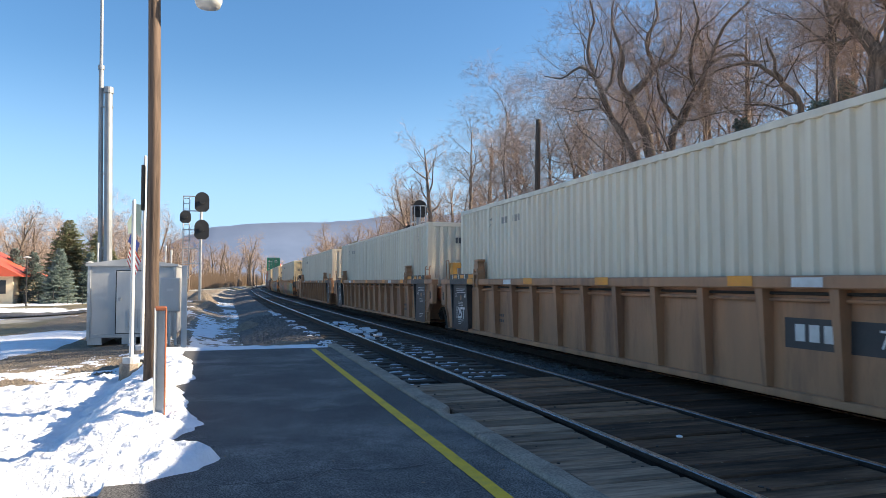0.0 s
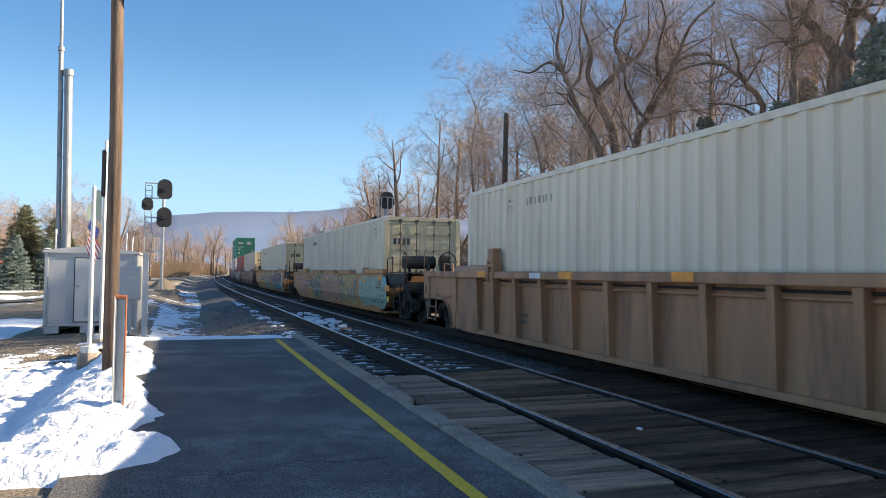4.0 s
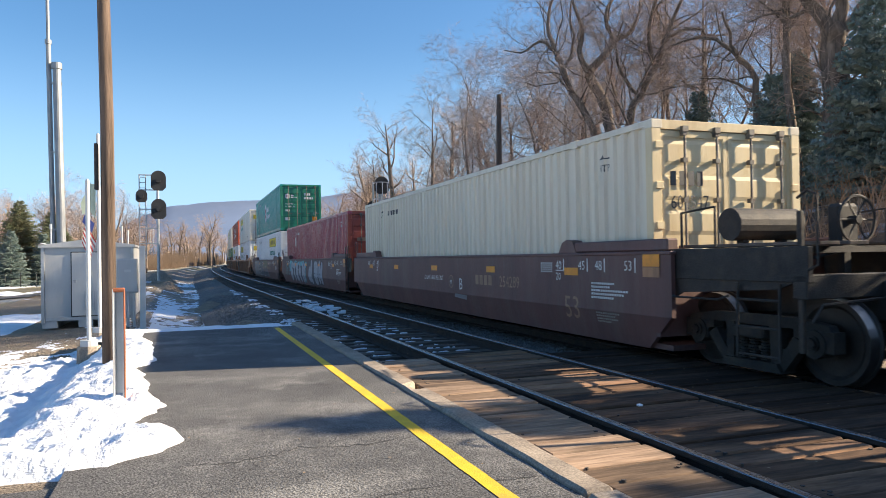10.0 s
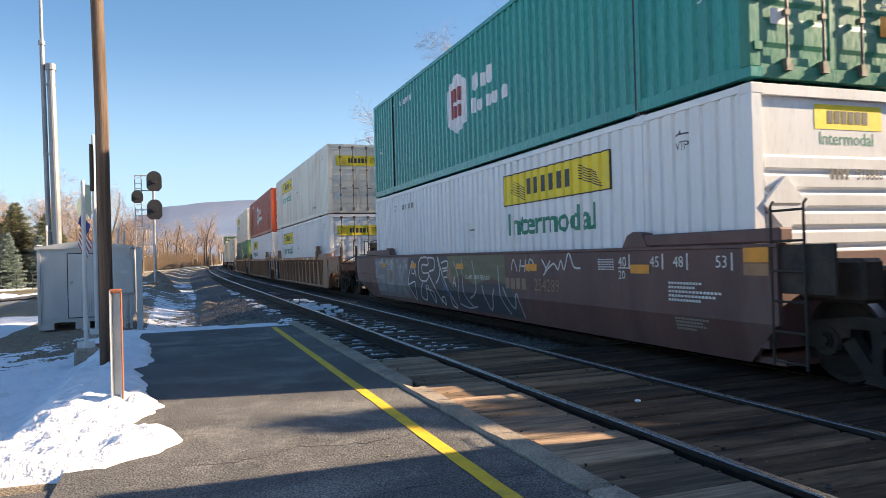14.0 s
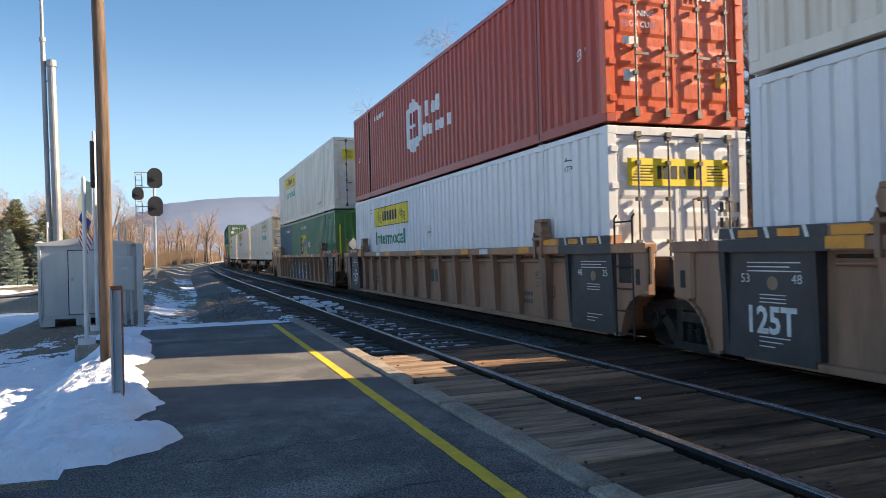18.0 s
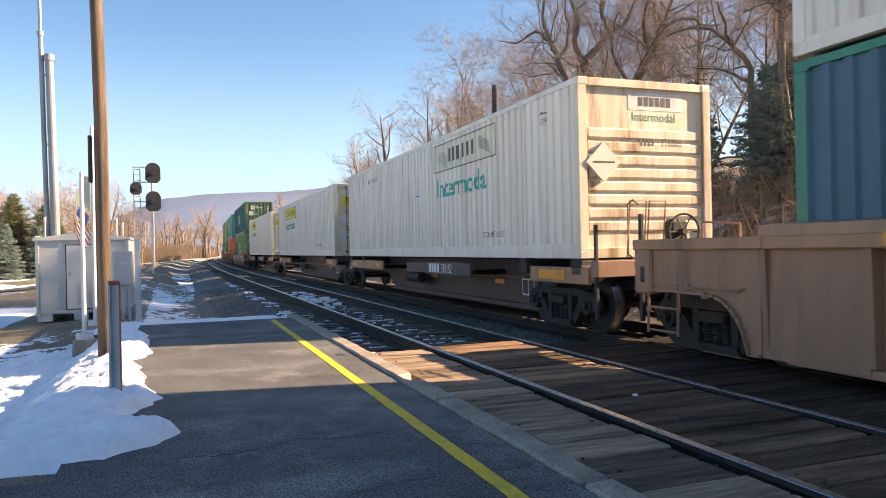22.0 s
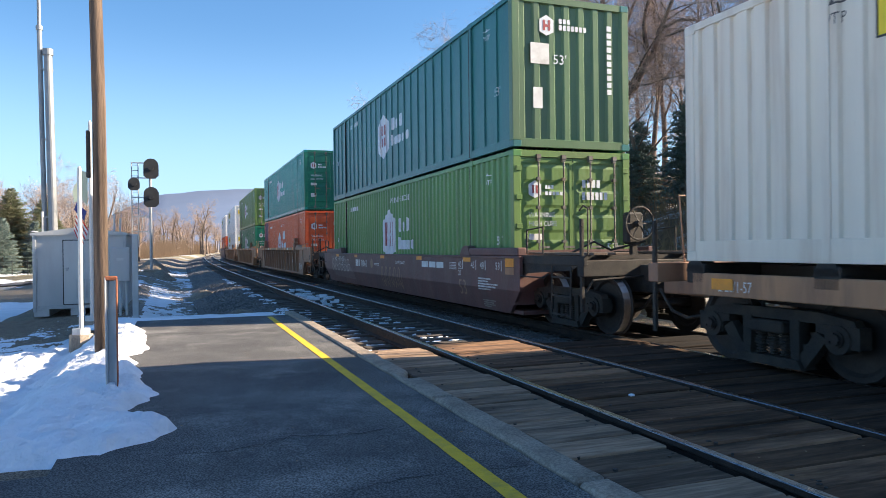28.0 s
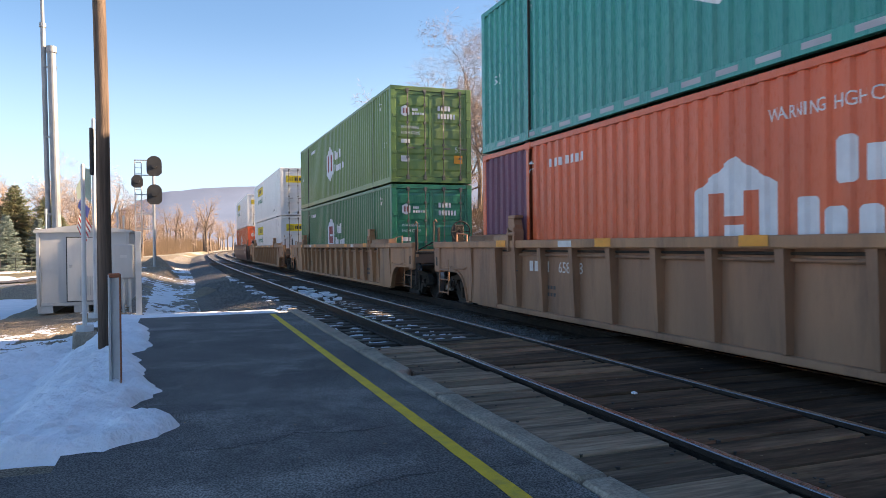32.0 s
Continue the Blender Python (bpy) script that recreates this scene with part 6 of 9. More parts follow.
# ---- the train, from its nearer end ----
a = ribbed_well("tan ribbed well car with one cream container", TAN, ("joint", "joint"), tall=GUIDE_OCHRE)
numbers(a, "78", 4.6, 0.8, SX, True)
load(-159.55, a, [cream_box("ribs", FOLD_FINE)])
a = ribbed_well("tan ribbed well car with black end panels", TAN, ("joint_truck", "joint"), tall=GUIDE_OCHRE)
load(-140.2, a, [cream_box("ribs")])
a = ribbed_well("tan ribbed well car with faded stencils", TAN, ("joint_truck", "coupler"), dark_panel="near", tall=GUIDE_OCHRE)
load(-120.85, a, [cream_box("ribs", digits="601901")])

a = smooth_well("rust-brown smooth well car covered in graffiti", ORANGE_TAN, ("coupler", "coupler"), brake=True, top=1.36)
field(a, [(2.62, 1.24), (1.8, 1.33), (1.0, 1.3), (0.1, 1.35), (-0.9, 1.33), (-1.05, 1.1), (-1.0, 0.75), (-1.2, 0.62), (-0.5, 0.3), (0.8, 0.4), (1.6, 0.33), (2.35, 0.28), (2.55, 0.7)], SPRAY_TEAL)
field(a, [(-0.55, 1.33), (-0.95, 1.32), (-1.02, 1.1), (-0.75, 1.0)], SPRAY_CYAN, 0.004)
for pts in (((2.3, 1.2), (2.0, 0.9), (2.2, 0.5), (1.7, 0.4)), ((1.9, 1.25), (1.5, 1.0), (1.8, 0.75)), ((1.0, 1.28), (1.05, 0.8), (0.9, 0.45)), ((0.2, 1.3), (0.1, 0.8), (0.15, 0.45)), ((0.6, 0.9), (0.4, 0.6), (0.7, 0.4)), ((-0.2, 1.2), (-0.3, 0.8), (-0.2, 0.6)), ((0.9, 0.55), (-0.3, 0.5), (-0.9, 0.62)), ((0.3, 0.95), (-0.1, 0.98), (-0.6, 0.95)), ((-0.3, 0.7), (-0.7, 0.75), (-0.6, 0.5)), ((-0.05, 1.05), (-0.4, 1.06), (-0.42, 0.92), (-0.05, 0.92), (-0.05, 1.05))):
    stroke(a, pts, SPRAY_DARK, 0.012)
field(a, [(6.25, 1.34), (2.95, 1.34), (2.85, 0.4), (3.6, 0.25), (5.8, 0.32), (6.0, 0.9)], SPRAY_OCHRE)
for pts in (((6.1, 1.2), (5.6, 1.05), (5.2, 1.2), (5.1, 0.85)), ((5.9, 0.9), (5.6, 0.4), (5.3, 0.7), (5.2, 0.35)), ((3.5, 1.25), (3.3, 0.6), (3.1, 0.5)), ((4.4, 0.9), (4.1, 0.5), (3.8, 0.85), (3.7, 0.4)), ((3.2, 1.2), (3.0, 0.8))):
    stroke(a, pts, SPRAY_BLUE_GREY, 0.055)
field(a, [(9.6, 1.33), (6.35, 1.34), (6.1, 0.9), (6.0, 0.3), (9.3, 0.28)], SPRAY_PINK)
for pts in (((9.3, 1.1), (9.0, 0.6), (8.7, 1.0), (8.5, 0.5)), ((8.0, 1.1), (7.6, 0.7), (7.9, 0.4)), ((7.2, 1.1), (6.9, 0.5), (6.7, 1.0))):
    stroke(a, pts, SPRAY_RUST, 0.02)
for pts in (((12.1, 1.2), (12.0, 0.4)), ((12.1, 1.2), (11.6, 1.1), (11.5, 0.8), (12.0, 0.75)), ((11.3, 1.2), (11.2, 0.4), (10.7, 0.5)), ((10.9, 1.25), (10.6, 0.8), (10.2, 1.2)), ((10.6, 0.8), (10.5, 0.35)), ((10.2, 0.9), (9.9, 0.45), (9.7, 0.9))):
    stroke(a, pts, SPRAY_DARK, 0.05)
for pts in (((6.2, 1.28), (5.5, 1.3), (5.2, 1.1), (5.6, 0.95), (6.0, 1.0)), ((6.0, 0.8), (5.7, 0.35)), ((5.0, 1.2), (4.95, 0.5), (4.6, 0.35)), ((2.9, 1.2), (3.3, 0.9), (3.0, 0.5)), ((12.0, 0.5), (11.4, 0.35), (10.9, 0.4)), ((11.8, 0.95), (11.4, 1.0), (11.2, 0.7))):
    stroke(a, pts, SPRAY_BLACK, 0.018, 0.009)
field(a, [(12.2, 1.32), (9.7, 1.33), (9.75, 0.3), (11.9, 0.3)], SPRAY_OCHRE, 0.0016)
for u, z, ra, rb in ((11.75, 0.78, 0.34, 0.5), (11.15, 0.6, 0.3, 0.36), (10.7, 0.78, 0.3, 0.46), (10.25, 0.6, 0.3, 0.34)):
    field(a, oval(u, z, ra, rb), SPRAY_SAGE, 0.004)
    stroke(a, oval(u, z, ra, rb) + oval(u, z, ra, rb)[:2], SPRAY_DARK, 0.024, 0.0075)
field(a, oval(11.7, 1.12, 0.12, 0.1, 12), SPRAY_SILVER_DULL, 0.0055)
for pts in (((10.6, 1.25), (10.45, 1.3), (10.42, 1.2), (10.3, 1.18)), ((10.2, 1.3), (10.2, 1.18), (10.05, 1.18), (10.05, 1.3)), ((9.95, 1.3), (9.82, 1.26), (9.9, 1.2), (9.78, 1.16)), ((9.95, 0.5), (9.7, 0.3), (9.2, 0.24))):
    stroke(a, pts, SPRAY_DARK, 0.02, 0.0075)
for u, z, ra, rb in ((9.1, 0.8, 0.4, 0.5), (8.3, 0.75, 0.38, 0.52), (7.6, 0.8, 0.34, 0.5)):
    field(a, oval(u, z, ra, rb), SPRAY_RUST, 0.0035)
    stroke(a, oval(u, z, ra, rb) + oval(u, z, ra, rb)[:2], SPRAY_FADED_LIGHT, 0.022, 0.0075)
field(a, oval(6.75, 0.62, 0.38, 0.42), spray("pale peach spray paint", (0.5, 0.3, 0.19)), 0.0035)
stroke(a, oval(6.75, 0.62, 0.38, 0.42) + oval(6.75, 0.62, 0.38, 0.42)[:2], SPRAY_WINE, 0.02, 0.0075)
stroke(a, [(6.9, 0.75), (6.75, 0.45), (6.5, 0.38)], SPRAY_WINE, 0.05, 0.0055)
for pts in (((9.5, 1.3), (9.2, 1.2), (8.9, 1.32), (8.6, 1.18), (8.3, 1.33)), ((8.0, 1.3), (7.7, 1.36), (7.2, 1.25), (6.9, 1.05), (6.6, 1.15))):
    stroke(a, pts, SPRAY_FADED_LIGHT, 0.02, 0.0075)
field(a, [(16.9, 1.3), (13.3, 1.32), (13.2, 0.4), (16.2, 0.45)], SPRAY_PINK)
for k in range(9):
    u = 16.4 - 0.34 * k
    stroke(a, [(u, 1.3), (u - 0.14, 1.22), (u - 0.05, 1.08), (u - 0.18, 0.98)] if k % 3 else [(u, 1.28), (u - 0.05, 1.05), (u - 0.2, 1.1), (u - 0.12, 1.28), (u - 0.22, 1.0)], SPRAY_BLACK if k % 2 else SPRAY_WINE, 0.024)
    stroke(a, [(u - 0.1, 0.7), (u - 0.2, 0.82), (u - 0.28, 0.66), (u - 0.36, 0.78)], SPRAY_BLACK, 0.02)
for k in range(4):
    u = 13.35 - 0.3 * k
    stroke(a, [(u, 1.35), (u - 0.02, 1.18), (u - 0.16, 1.16), (u - 0.2, 1.36)], SPRAY_WINE, 0.024)
paint_side(a, "reflector", [rect(0, 0.5, 0, 0.17)], AMBER, -0.88, 0.9, None, -1.5, 0.014)
paint_side(a, "notice", [rect(0, 0.2, 0, 0.17)], SIGN_YELLOW, -1.14, 0.56, None, -1.5, 0.01)
paint_side(a, "number_board", [rect(0, 1.25, -0.05, 0.24)], BLACK_PANEL, 13.5, 0.82, None, -1.5, 0.008)
letter_side(a, "652289", 0.28, STENCIL, 13.42, 0.83, None, -1.512)
load(-97.5, a, [cream_box("doors")])

a = smooth_well("orange-tan smooth well car covered in graffiti", ORANGE_TAN, ("coupler", "coupler"), brake=True, top=1.36)
field(a, [(5.75, 1.35), (4.5, 1.4), (2.6, 1.4), (0.5, 1.4), (0.0, 1.35), (-0.05, 0.92), (0.4, 0.6), (0.2, 0.25), (5.0, 0.3), (5.6, 0.75)], SPRAY_WHITE, 0.0012)
field(a, [(5.5, 1.3), (0.9, 1.34), (0.5, 0.6), (0.15, 0.24), (5.2, 0.26)], SPRAY_DARK, 0.002)
scrawl(a, 5.55, 0.35, 0.2, 1.4, -1.5, [SPRAY_CYAN_PALE], SPRAY_BLACK, 13, 5, glyphs=PIECE_THREE, thick=0.17, second=SPRAY_PURPLE, split=0.42, halo=SPRAY_WHITE)
field(a, [(0.72, 0.95), (0.45, 1.5), (0.25, 1.05), (-0.1, 0.92), (0.15, 0.72), (0.2, 0.4), (0.5, 0.7)], SPRAY_SILVER, 0.009)
for pts in (((0.05, 0.8), (-0.1, 0.5)), ((-0.1, 0.8), (-0.35, 0.6), (-0.2, 0.85)), ((-0.4, 0.85), (-0.6, 0.5)), ((-0.6, 0.85), (-0.3, 0.55))):
    stroke(a, pts, SPRAY_DARK, 0.014)
paint_side(a, "reflector", [rect(0, 0.5, 0, 0.2)], AMBER, -0.98, 0.82, None, -1.5, 0.014)
paint_side(a, "data_plate", [rect(0, 0.5, 0, 0.3)], STENCIL, -1.64, 0.95, None, -1.5, 0.006)
paint_side(a, "data_panel", [rect(0.02, 0.24, 0.1, 0.28), rect(0.26, 0.48, 0.1, 0.28), rect(0.02, 0.48, 0.02, 0.08)], BLACK_PANEL, -1.64, 0.95, None, -1.5, 0.009)
field(a, [(0.02, 1.38), (-0.72, 1.36), (-0.72, 0.85), (0.0, 0.9)], spray("pale tan spray paint", (0.45, 0.27, 0.12)), 0.0015)
# the sage green, grey and dark red part
field(a, [(11.15, 1.34), (10.2, 1.38), (10.4, 0.95), (9.9, 0.6), (10.3, 0.32), (10.75, 0.2), (11.0, 0.75)], SPRAY_GREEN, 0.003)
field(a, [(9.75, 1.4), (9.1, 1.38), (9.0, 0.9), (8.7, 0.2), (9.6, 0.24), (10.1, 0.5), (9.9, 0.8)], SPRAY_GREEN, 0.003)
field(a, oval(8.38, 0.77, 0.68, 0.65), SPRAY_WHITE, 0.004)
field(a, oval(8.38, 0.77, 0.65, 0.625), SPRAY_MAUVE, 0.0055)
field(a, [(8.62, 1.02), (8.1, 1.02), (8.1, 0.55), (8.62, 0.55)], SPRAY_DARK, 0.007)
field(a, [(8.52, 0.93), (8.22, 0.93), (8.22, 0.63), (8.52, 0.63)], SPRAY_SILVER, 0.0085)
field(a, [(8.05, 1.4), (7.4, 1.4), (7.45, 1.1), (6.95, 0.9), (6.95, 0.5), (6.3, 0.19), (7.9, 0.17), (7.75, 0.8)], SPRAY_GREEN, 0.003)
for c in (6.85, 6.47):
    field(a, oval(c, 1.2, 0.2, 0.2, 14), SPRAY_WHITE, 0.004)
    field(a, oval(c, 1.2, 0.18, 0.18, 14), SPRAY_GREEN, 0.0055)
for pts in (((11.18, 1.36), (11.02, 0.75), (10.76, 0.2)), ((10.2, 1.38), (10.45, 0.95)), ((9.1, 1.38), (9.0, 1.0)), ((9.9, 0.75), (9.6, 0.95), (9.3, 0.85), (9.05, 0.6))):
    stroke(a, pts, SPRAY_WHITE, 0.02, 0.006)
for pts in (((8.0, 1.4), (7.75, 0.9), (7.85, 0.3)), ((7.7, 0.9), (7.3, 0.7), (7.05, 0.2)), ((10.4, 0.9), (9.95, 0.6), (10.3, 0.35))):
    stroke(a, pts, SPRAY_BLACK, 0.02, 0.006)
field(a, [(9.85, 1.05), (9.55, 1.05), (9.55, 0.8), (9.85, 0.8)], SPRAY_OCHRE, 0.007)
field(a, [(7.0, 1.06), (5.4, 1.02), (5.4, 0.86), (7.0, 0.88)], SPRAY_WINE, 0.006)
field(a, [(6.76, 0.88), (6.54, 0.88), (6.6, 0.43), (6.76, 0.44)], SPRAY_WINE, 0.006)
field(a, [(6.14, 0.87), (5.92, 0.87), (5.9, 0.42), (6.08, 0.42)], SPRAY_WINE, 0.006)
field(a, [(5.62, 0.86), (5.45, 0.86), (5.75, 0.42), (5.9, 0.44)], SPRAY_WINE, 0.0065)
scrawl(a, 15.6, 14.2, 0.9, 1.3, -1.5, [SPRAY_GREY], SPRAY_WHITE, 20, 3, "tag")
for pts in (((15.9, 0.75), (15.5, 0.4), (15.2, 0.75)), ((15.0, 0.4), (14.8, 0.8), (14.5, 0.4)), ((14.3, 0.75), (14.0, 0.4), (13.8, 0.7)), ((13.6, 0.4), (13.2, 0.75), (12.9, 0.42))):
    stroke(a, pts, SPRAY_DARK, 0.014)
numbers(a, "652076", 14.3, 0.86, -1.5)
load(-74.5, a, [cream_box("doors")])

a = smooth_well("dark brown smooth well car with white stencils", BROWN, ("coupler", "joint"), brake=True, top=1.42, flaps=())
letter_side(a, "LD LMT 118600 PER UNIT", 0.15, STENCIL, 9.15, 0.9, None, -1.5, squeeze=0.82)
paint_side(a, "round_mark", [[(0.15 * math.cos(q), 0.15 * math.sin(q)) for q in [k * math.pi / 10 for k in range(20)]]], STENCIL_TAN, 7.25, 0.88, None, -1.5)
paint_side(a, "round_inset", [[(0.13 * math.cos(q), 0.13 * math.sin(q)) for q in [k * math.pi / 10 for k in range(20)]]], BROWN, 7.25, 0.88, None, -1.5, 0.006)
paint_side(a, "notice", [rect(-0.07, 0.07, 0.03 * k - 0.04, 0.03 * k - 0.03) for k in range(3)], STENCIL, 7.25, 0.88, None, -1.5, 0.009)
letter_side(a, "B", 0.36, STENCIL, 6.75, 0.72, None, -1.5)
letter_side(a, "254289", 0.3, STENCIL_TAN, 4.6, 0.85, None, -1.5)
paint_side(a, "faded_mark", bars(4, 0.9, 0.2, 0.25), STENCIL_TAN, 5.8, 0.86, None, -1.5)
letter_side(a, "53", 0.5, STENCIL_TAN, 2.1, 0.45, None, -1.5)
field(a, [(7.0, 0.62), (6.3, 0.6), (6.4, 0.5), (7.1, 0.54)], SPRAY_SILVER_DULL, 0.003)
load(-51.55, a, [cream_box("doors", digits="604547")])

a = smooth_well("dark brown smooth well car with silver graffiti", BROWN, ("joint_truck", "joint"), top=1.42, flaps=())
sprayed_patch(a, 13.7, 9.0, 0.72, 1.41, -1.5, SPRAY_CYAN, 22)
sprayed_patch(a, 9.6, 8.6, 0.24, 1.3, -1.5, SPRAY_CYAN, 25)
sprayed_patch(a, 13.3, 9.2, 0.3, 1.2, -1.501, SPRAY_DARK, 24)
scrawl(a, 13.5, 8.85, 0.22, 1.38, -1.5, [SPRAY_SILVER], SPRAY_DARK, 23, 5, glyphs=PIECE_ONE, thick=0.165)
for k, (u, v, r) in enumerate(((8.55, 1.16, 0.15), (8.2, 1.28, 0.06), (8.6, 0.9, 0.035), (13.9, 1.05, 0.08), (14.0, 0.85, 0.05))):
    paint_side(a, "sprayed_dot", [disc((0, 0), r)], SPRAY_CYAN, u, v, None, -1.5, 0.004)
sprayed_patch(a, 7.8, 4.3, 0.2, 1.4, -1.5, SPRAY_DARK, 26)
scrawl(a, 7.8, 4.2, 0.2, 1.42, -1.5, [SPRAY_SILVER], SPRAY_BLACK, 27, 3, glyphs=PIECE_TWO, thick=0.17)
scrawl(a, 6.9, 4.6, 0.45, 0.85, -1.51, [SPRAY_BLACK], SPRAY_BLACK, 30, 5, "tag")
scrawl(a, 15.4, 14.0, 0.5, 1.3, -1.5, [SPRAY_CYAN], SPRAY_CYAN, 29, 3, "tag")
letter_side(a, "53", 0.46, STENCIL_TAN, 15.6, 0.5, None, -1.5)
letter_side(a, "C", 0.3, STENCIL, 10.9, 0.75, None, -1.509)
t, p = container("maroon corrugated container with a white diamond", MAROON, FOLD, "doors", MAROON_DOOR)
placards(t, (12.98,), 2.05, p, 0.26)
side_codes(t, p, EMBLEM_WHITE, "WTP", 12.9)
end_codes(t, STENCIL, -0.95, 0.95)
paint_end(t, "notice", [rect(-0.95, -0.5, 1.75, 1.88)], STENCIL_TAN, 0, 0, -HL + 0.01)
paint_end(t, "placard", [diamond(0.22)], STENCIL_TAN, 0.95, 0.9, -HL + 0.01)
load(-32.7, a, [t])

a = smooth_well("dark brown smooth well car with white line graffiti", BROWN, ("joint_truck", "coupler"), top=1.42, flaps=())
field(a, [(15.7, 1.38), (12.2, 1.4), (12.15, 0.3), (15.4, 0.25), (15.5, 0.8)], SPRAY_GREY, 0.0015)
for pts in (((15.6, 1.3), (14.6, 1.3), (14.6, 1.1), (15.3, 1.1), (15.3, 0.9), (14.6, 0.9), (14.5, 0.4), (15.4, 0.4), (15.4, 0.6), (14.8, 0.6), (14.8, 0.75), (15.6, 0.78)), ((14.3, 1.3), (13.5, 1.3), (13.6, 0.4), (14.3, 0.4)), ((13.4, 1.35), (13.1, 1.35), (12.85, 0.95), (12.6, 1.35), (12.3, 1.35), (12.7, 0.8), (12.3, 0.35), (12.6, 0.35), (12.85, 0.65), (13.15, 0.35), (13.4, 0.35), (13.0, 0.8))):
    field(a, pts, SPRAY_SILVER_DULL, 0.004)
field(a, [(14.1, 1.0), (13.9, 1.1), (13.7, 0.95), (13.75, 0.7), (14.05, 0.7)], STENCIL_TAN, 0.006)
for c in (12.9, 12.35):
    field(a, oval(c, 1.15, 0.09, 0.09, 12), SPRAY_SILVER, 0.006)
# white-lined star letters over dark fields
field(a, [(12.0, 1.38), (8.8, 1.4), (8.85, 0.26), (9.6, 0.24), (11.7, 0.28), (12.2, 0.7)], SPRAY_DARK, 0.0025)
for pts in (((12.2, 0.7), (11.75, 0.27), (11.6, 0.75), (12.2, 0.7), (11.8, 1.3), (11.5, 0.9)), ((11.85, 1.12), (11.65, 1.12), (11.65, 0.98), (11.85, 0.98), (11.85, 1.12)), ((11.1, 1.38), (10.6, 1.38), (10.55, 1.2), (11.0, 1.2), (10.95, 1.0), (10.5, 1.0), (10.7, 0.8), (11.2, 0.85), (11.3, 1.2), (11.1, 1.38)), ((11.0, 0.75), (11.25, 0.4), (10.85, 0.33), (10.7, 0.7)), ((10.6, 0.7), (10.25, 0.28), (10.2, 0.55), (10.7, 0.6)), ((10.55, 1.38), (10.1, 1.35), (10.1, 1.1), (10.5, 1.0), (10.0, 0.6), (9.75, 0.3)), ((9.85, 1.4), (9.7, 1.0), (10.0, 0.75)), ((9.8, 1.38), (9.55, 1.0), (9.3, 0.75), (8.82, 0.27), (9.1, 0.3), (9.05, 0.6)), ((9.55, 0.25), (9.75, 0.4), (9.5, 0.45), (9.55, 0.25)), ((9.6, 1.25), (9.2, 1.3), (9.18, 1.15), (9.55, 1.12)), ((9.5, 1.05), (9.1, 1.08), (9.1, 0.95), (9.4, 0.92))):
    stroke(a, pts, SPRAY_WHITE, 0.021)
for pts in (((9.6, 0.9), (9.4, 0.7), (9.5, 0.6)), ((9.4, 0.75), (9.2, 0.55), (9.3, 0.5)), ((9.25, 0.7), (9.05, 0.5), (9.15, 0.42))):
    stroke(a, pts, SPRAY_BLUE, 0.016, 0.009)
field(a, [(9.2, 1.41), (6.1, 1.41), (6.05, 0.85), (6.7, 0.95), (7.6, 0.8), (8.4, 1.0), (8.95, 0.75)], SPRAY_OLIVE, 0.003)
field(a, [(8.9, 0.8), (5.9, 0.85), (5.4, 0.24), (8.7, 0.24)], SPRAY_DARK, 0.0018)
for pts in (((8.8, 1.3), (8.5, 0.9), (8.6, 0.4)), ((8.3, 1.35), (8.2, 0.6), (7.8, 0.3)), ((7.7, 1.3), (7.5, 0.7), (7.9, 0.5)), ((7.2, 0.8), (6.9, 0.3), (6.6, 0.75)), ((6.4, 1.2), (6.3, 0.6), (6.0, 0.28)), ((6.2, 0.8), (5.8, 0.4), (5.6, 0.7), (5.45, 0.25)), ((8.6, 0.35), (8.1, 0.28), (7.6, 0.34))):
    stroke(a, pts, SPRAY_SILVER, 0.02)
for c in ((9.05, 1.1), (9.15, 0.98), (9.0, 0.9)):
    field(a, oval(c[0], c[1], 0.1, 0.1, 12), STENCIL_TAN, 0.008)
letter_side(a, "A", 0.34, STENCIL, 8.85, 0.72, None, -1.5, lift=0.012)
letter_side(a, "LD LMT 118600 PER UNIT", 0.12, STENCIL, 8.1, 0.92, None, -1.5, lift=0.012)
for pts in (((5.8, 1.12), (5.7, 1.32), (5.55, 1.1)), ((5.45, 1.1), (5.4, 1.32)), ((5.25, 1.1), (5.2, 1.32)), ((5.4, 1.2), (5.2, 1.2)), ((5.1, 1.1), (5.05, 1.32), (4.9, 1.25), (5.05, 1.2)), ((4.6, 1.32), (4.45, 1.15), (4.55, 1.05)), ((4.3, 1.3), (4.5, 1.1), (4.2, 1.25), (4.05, 1.15), (3.95, 1.3), (3.85, 1.15), (3.7, 1.42), (3.55, 1.2), (3.35, 1.18))):
    stroke(a, pts, SPRAY_WHITE, 0.016)
paint_side(a, "faded_mark", bars(4, 0.9, 0.2, 0.25), STENCIL_TAN, 6.05, 0.78, None, -1.5, 0.01)
letter_side(a, "254289", 0.3, STENCIL_TAN, 4.9, 0.78, None, -1.5, lift=0.01)
letter_side(a, "53", 0.5, STENCIL_TAN, 16.1, 0.5, None, -1.5, lift=0.01)
load(-13.6, a, [sign_box("slats", at=6.5, z=1.97, lift_word=False), emblem_box("deep green corrugated container with a hexagon emblem", TEAL, "doors", 8.9, 1.55, 0.62, 1.9, GREEN)])

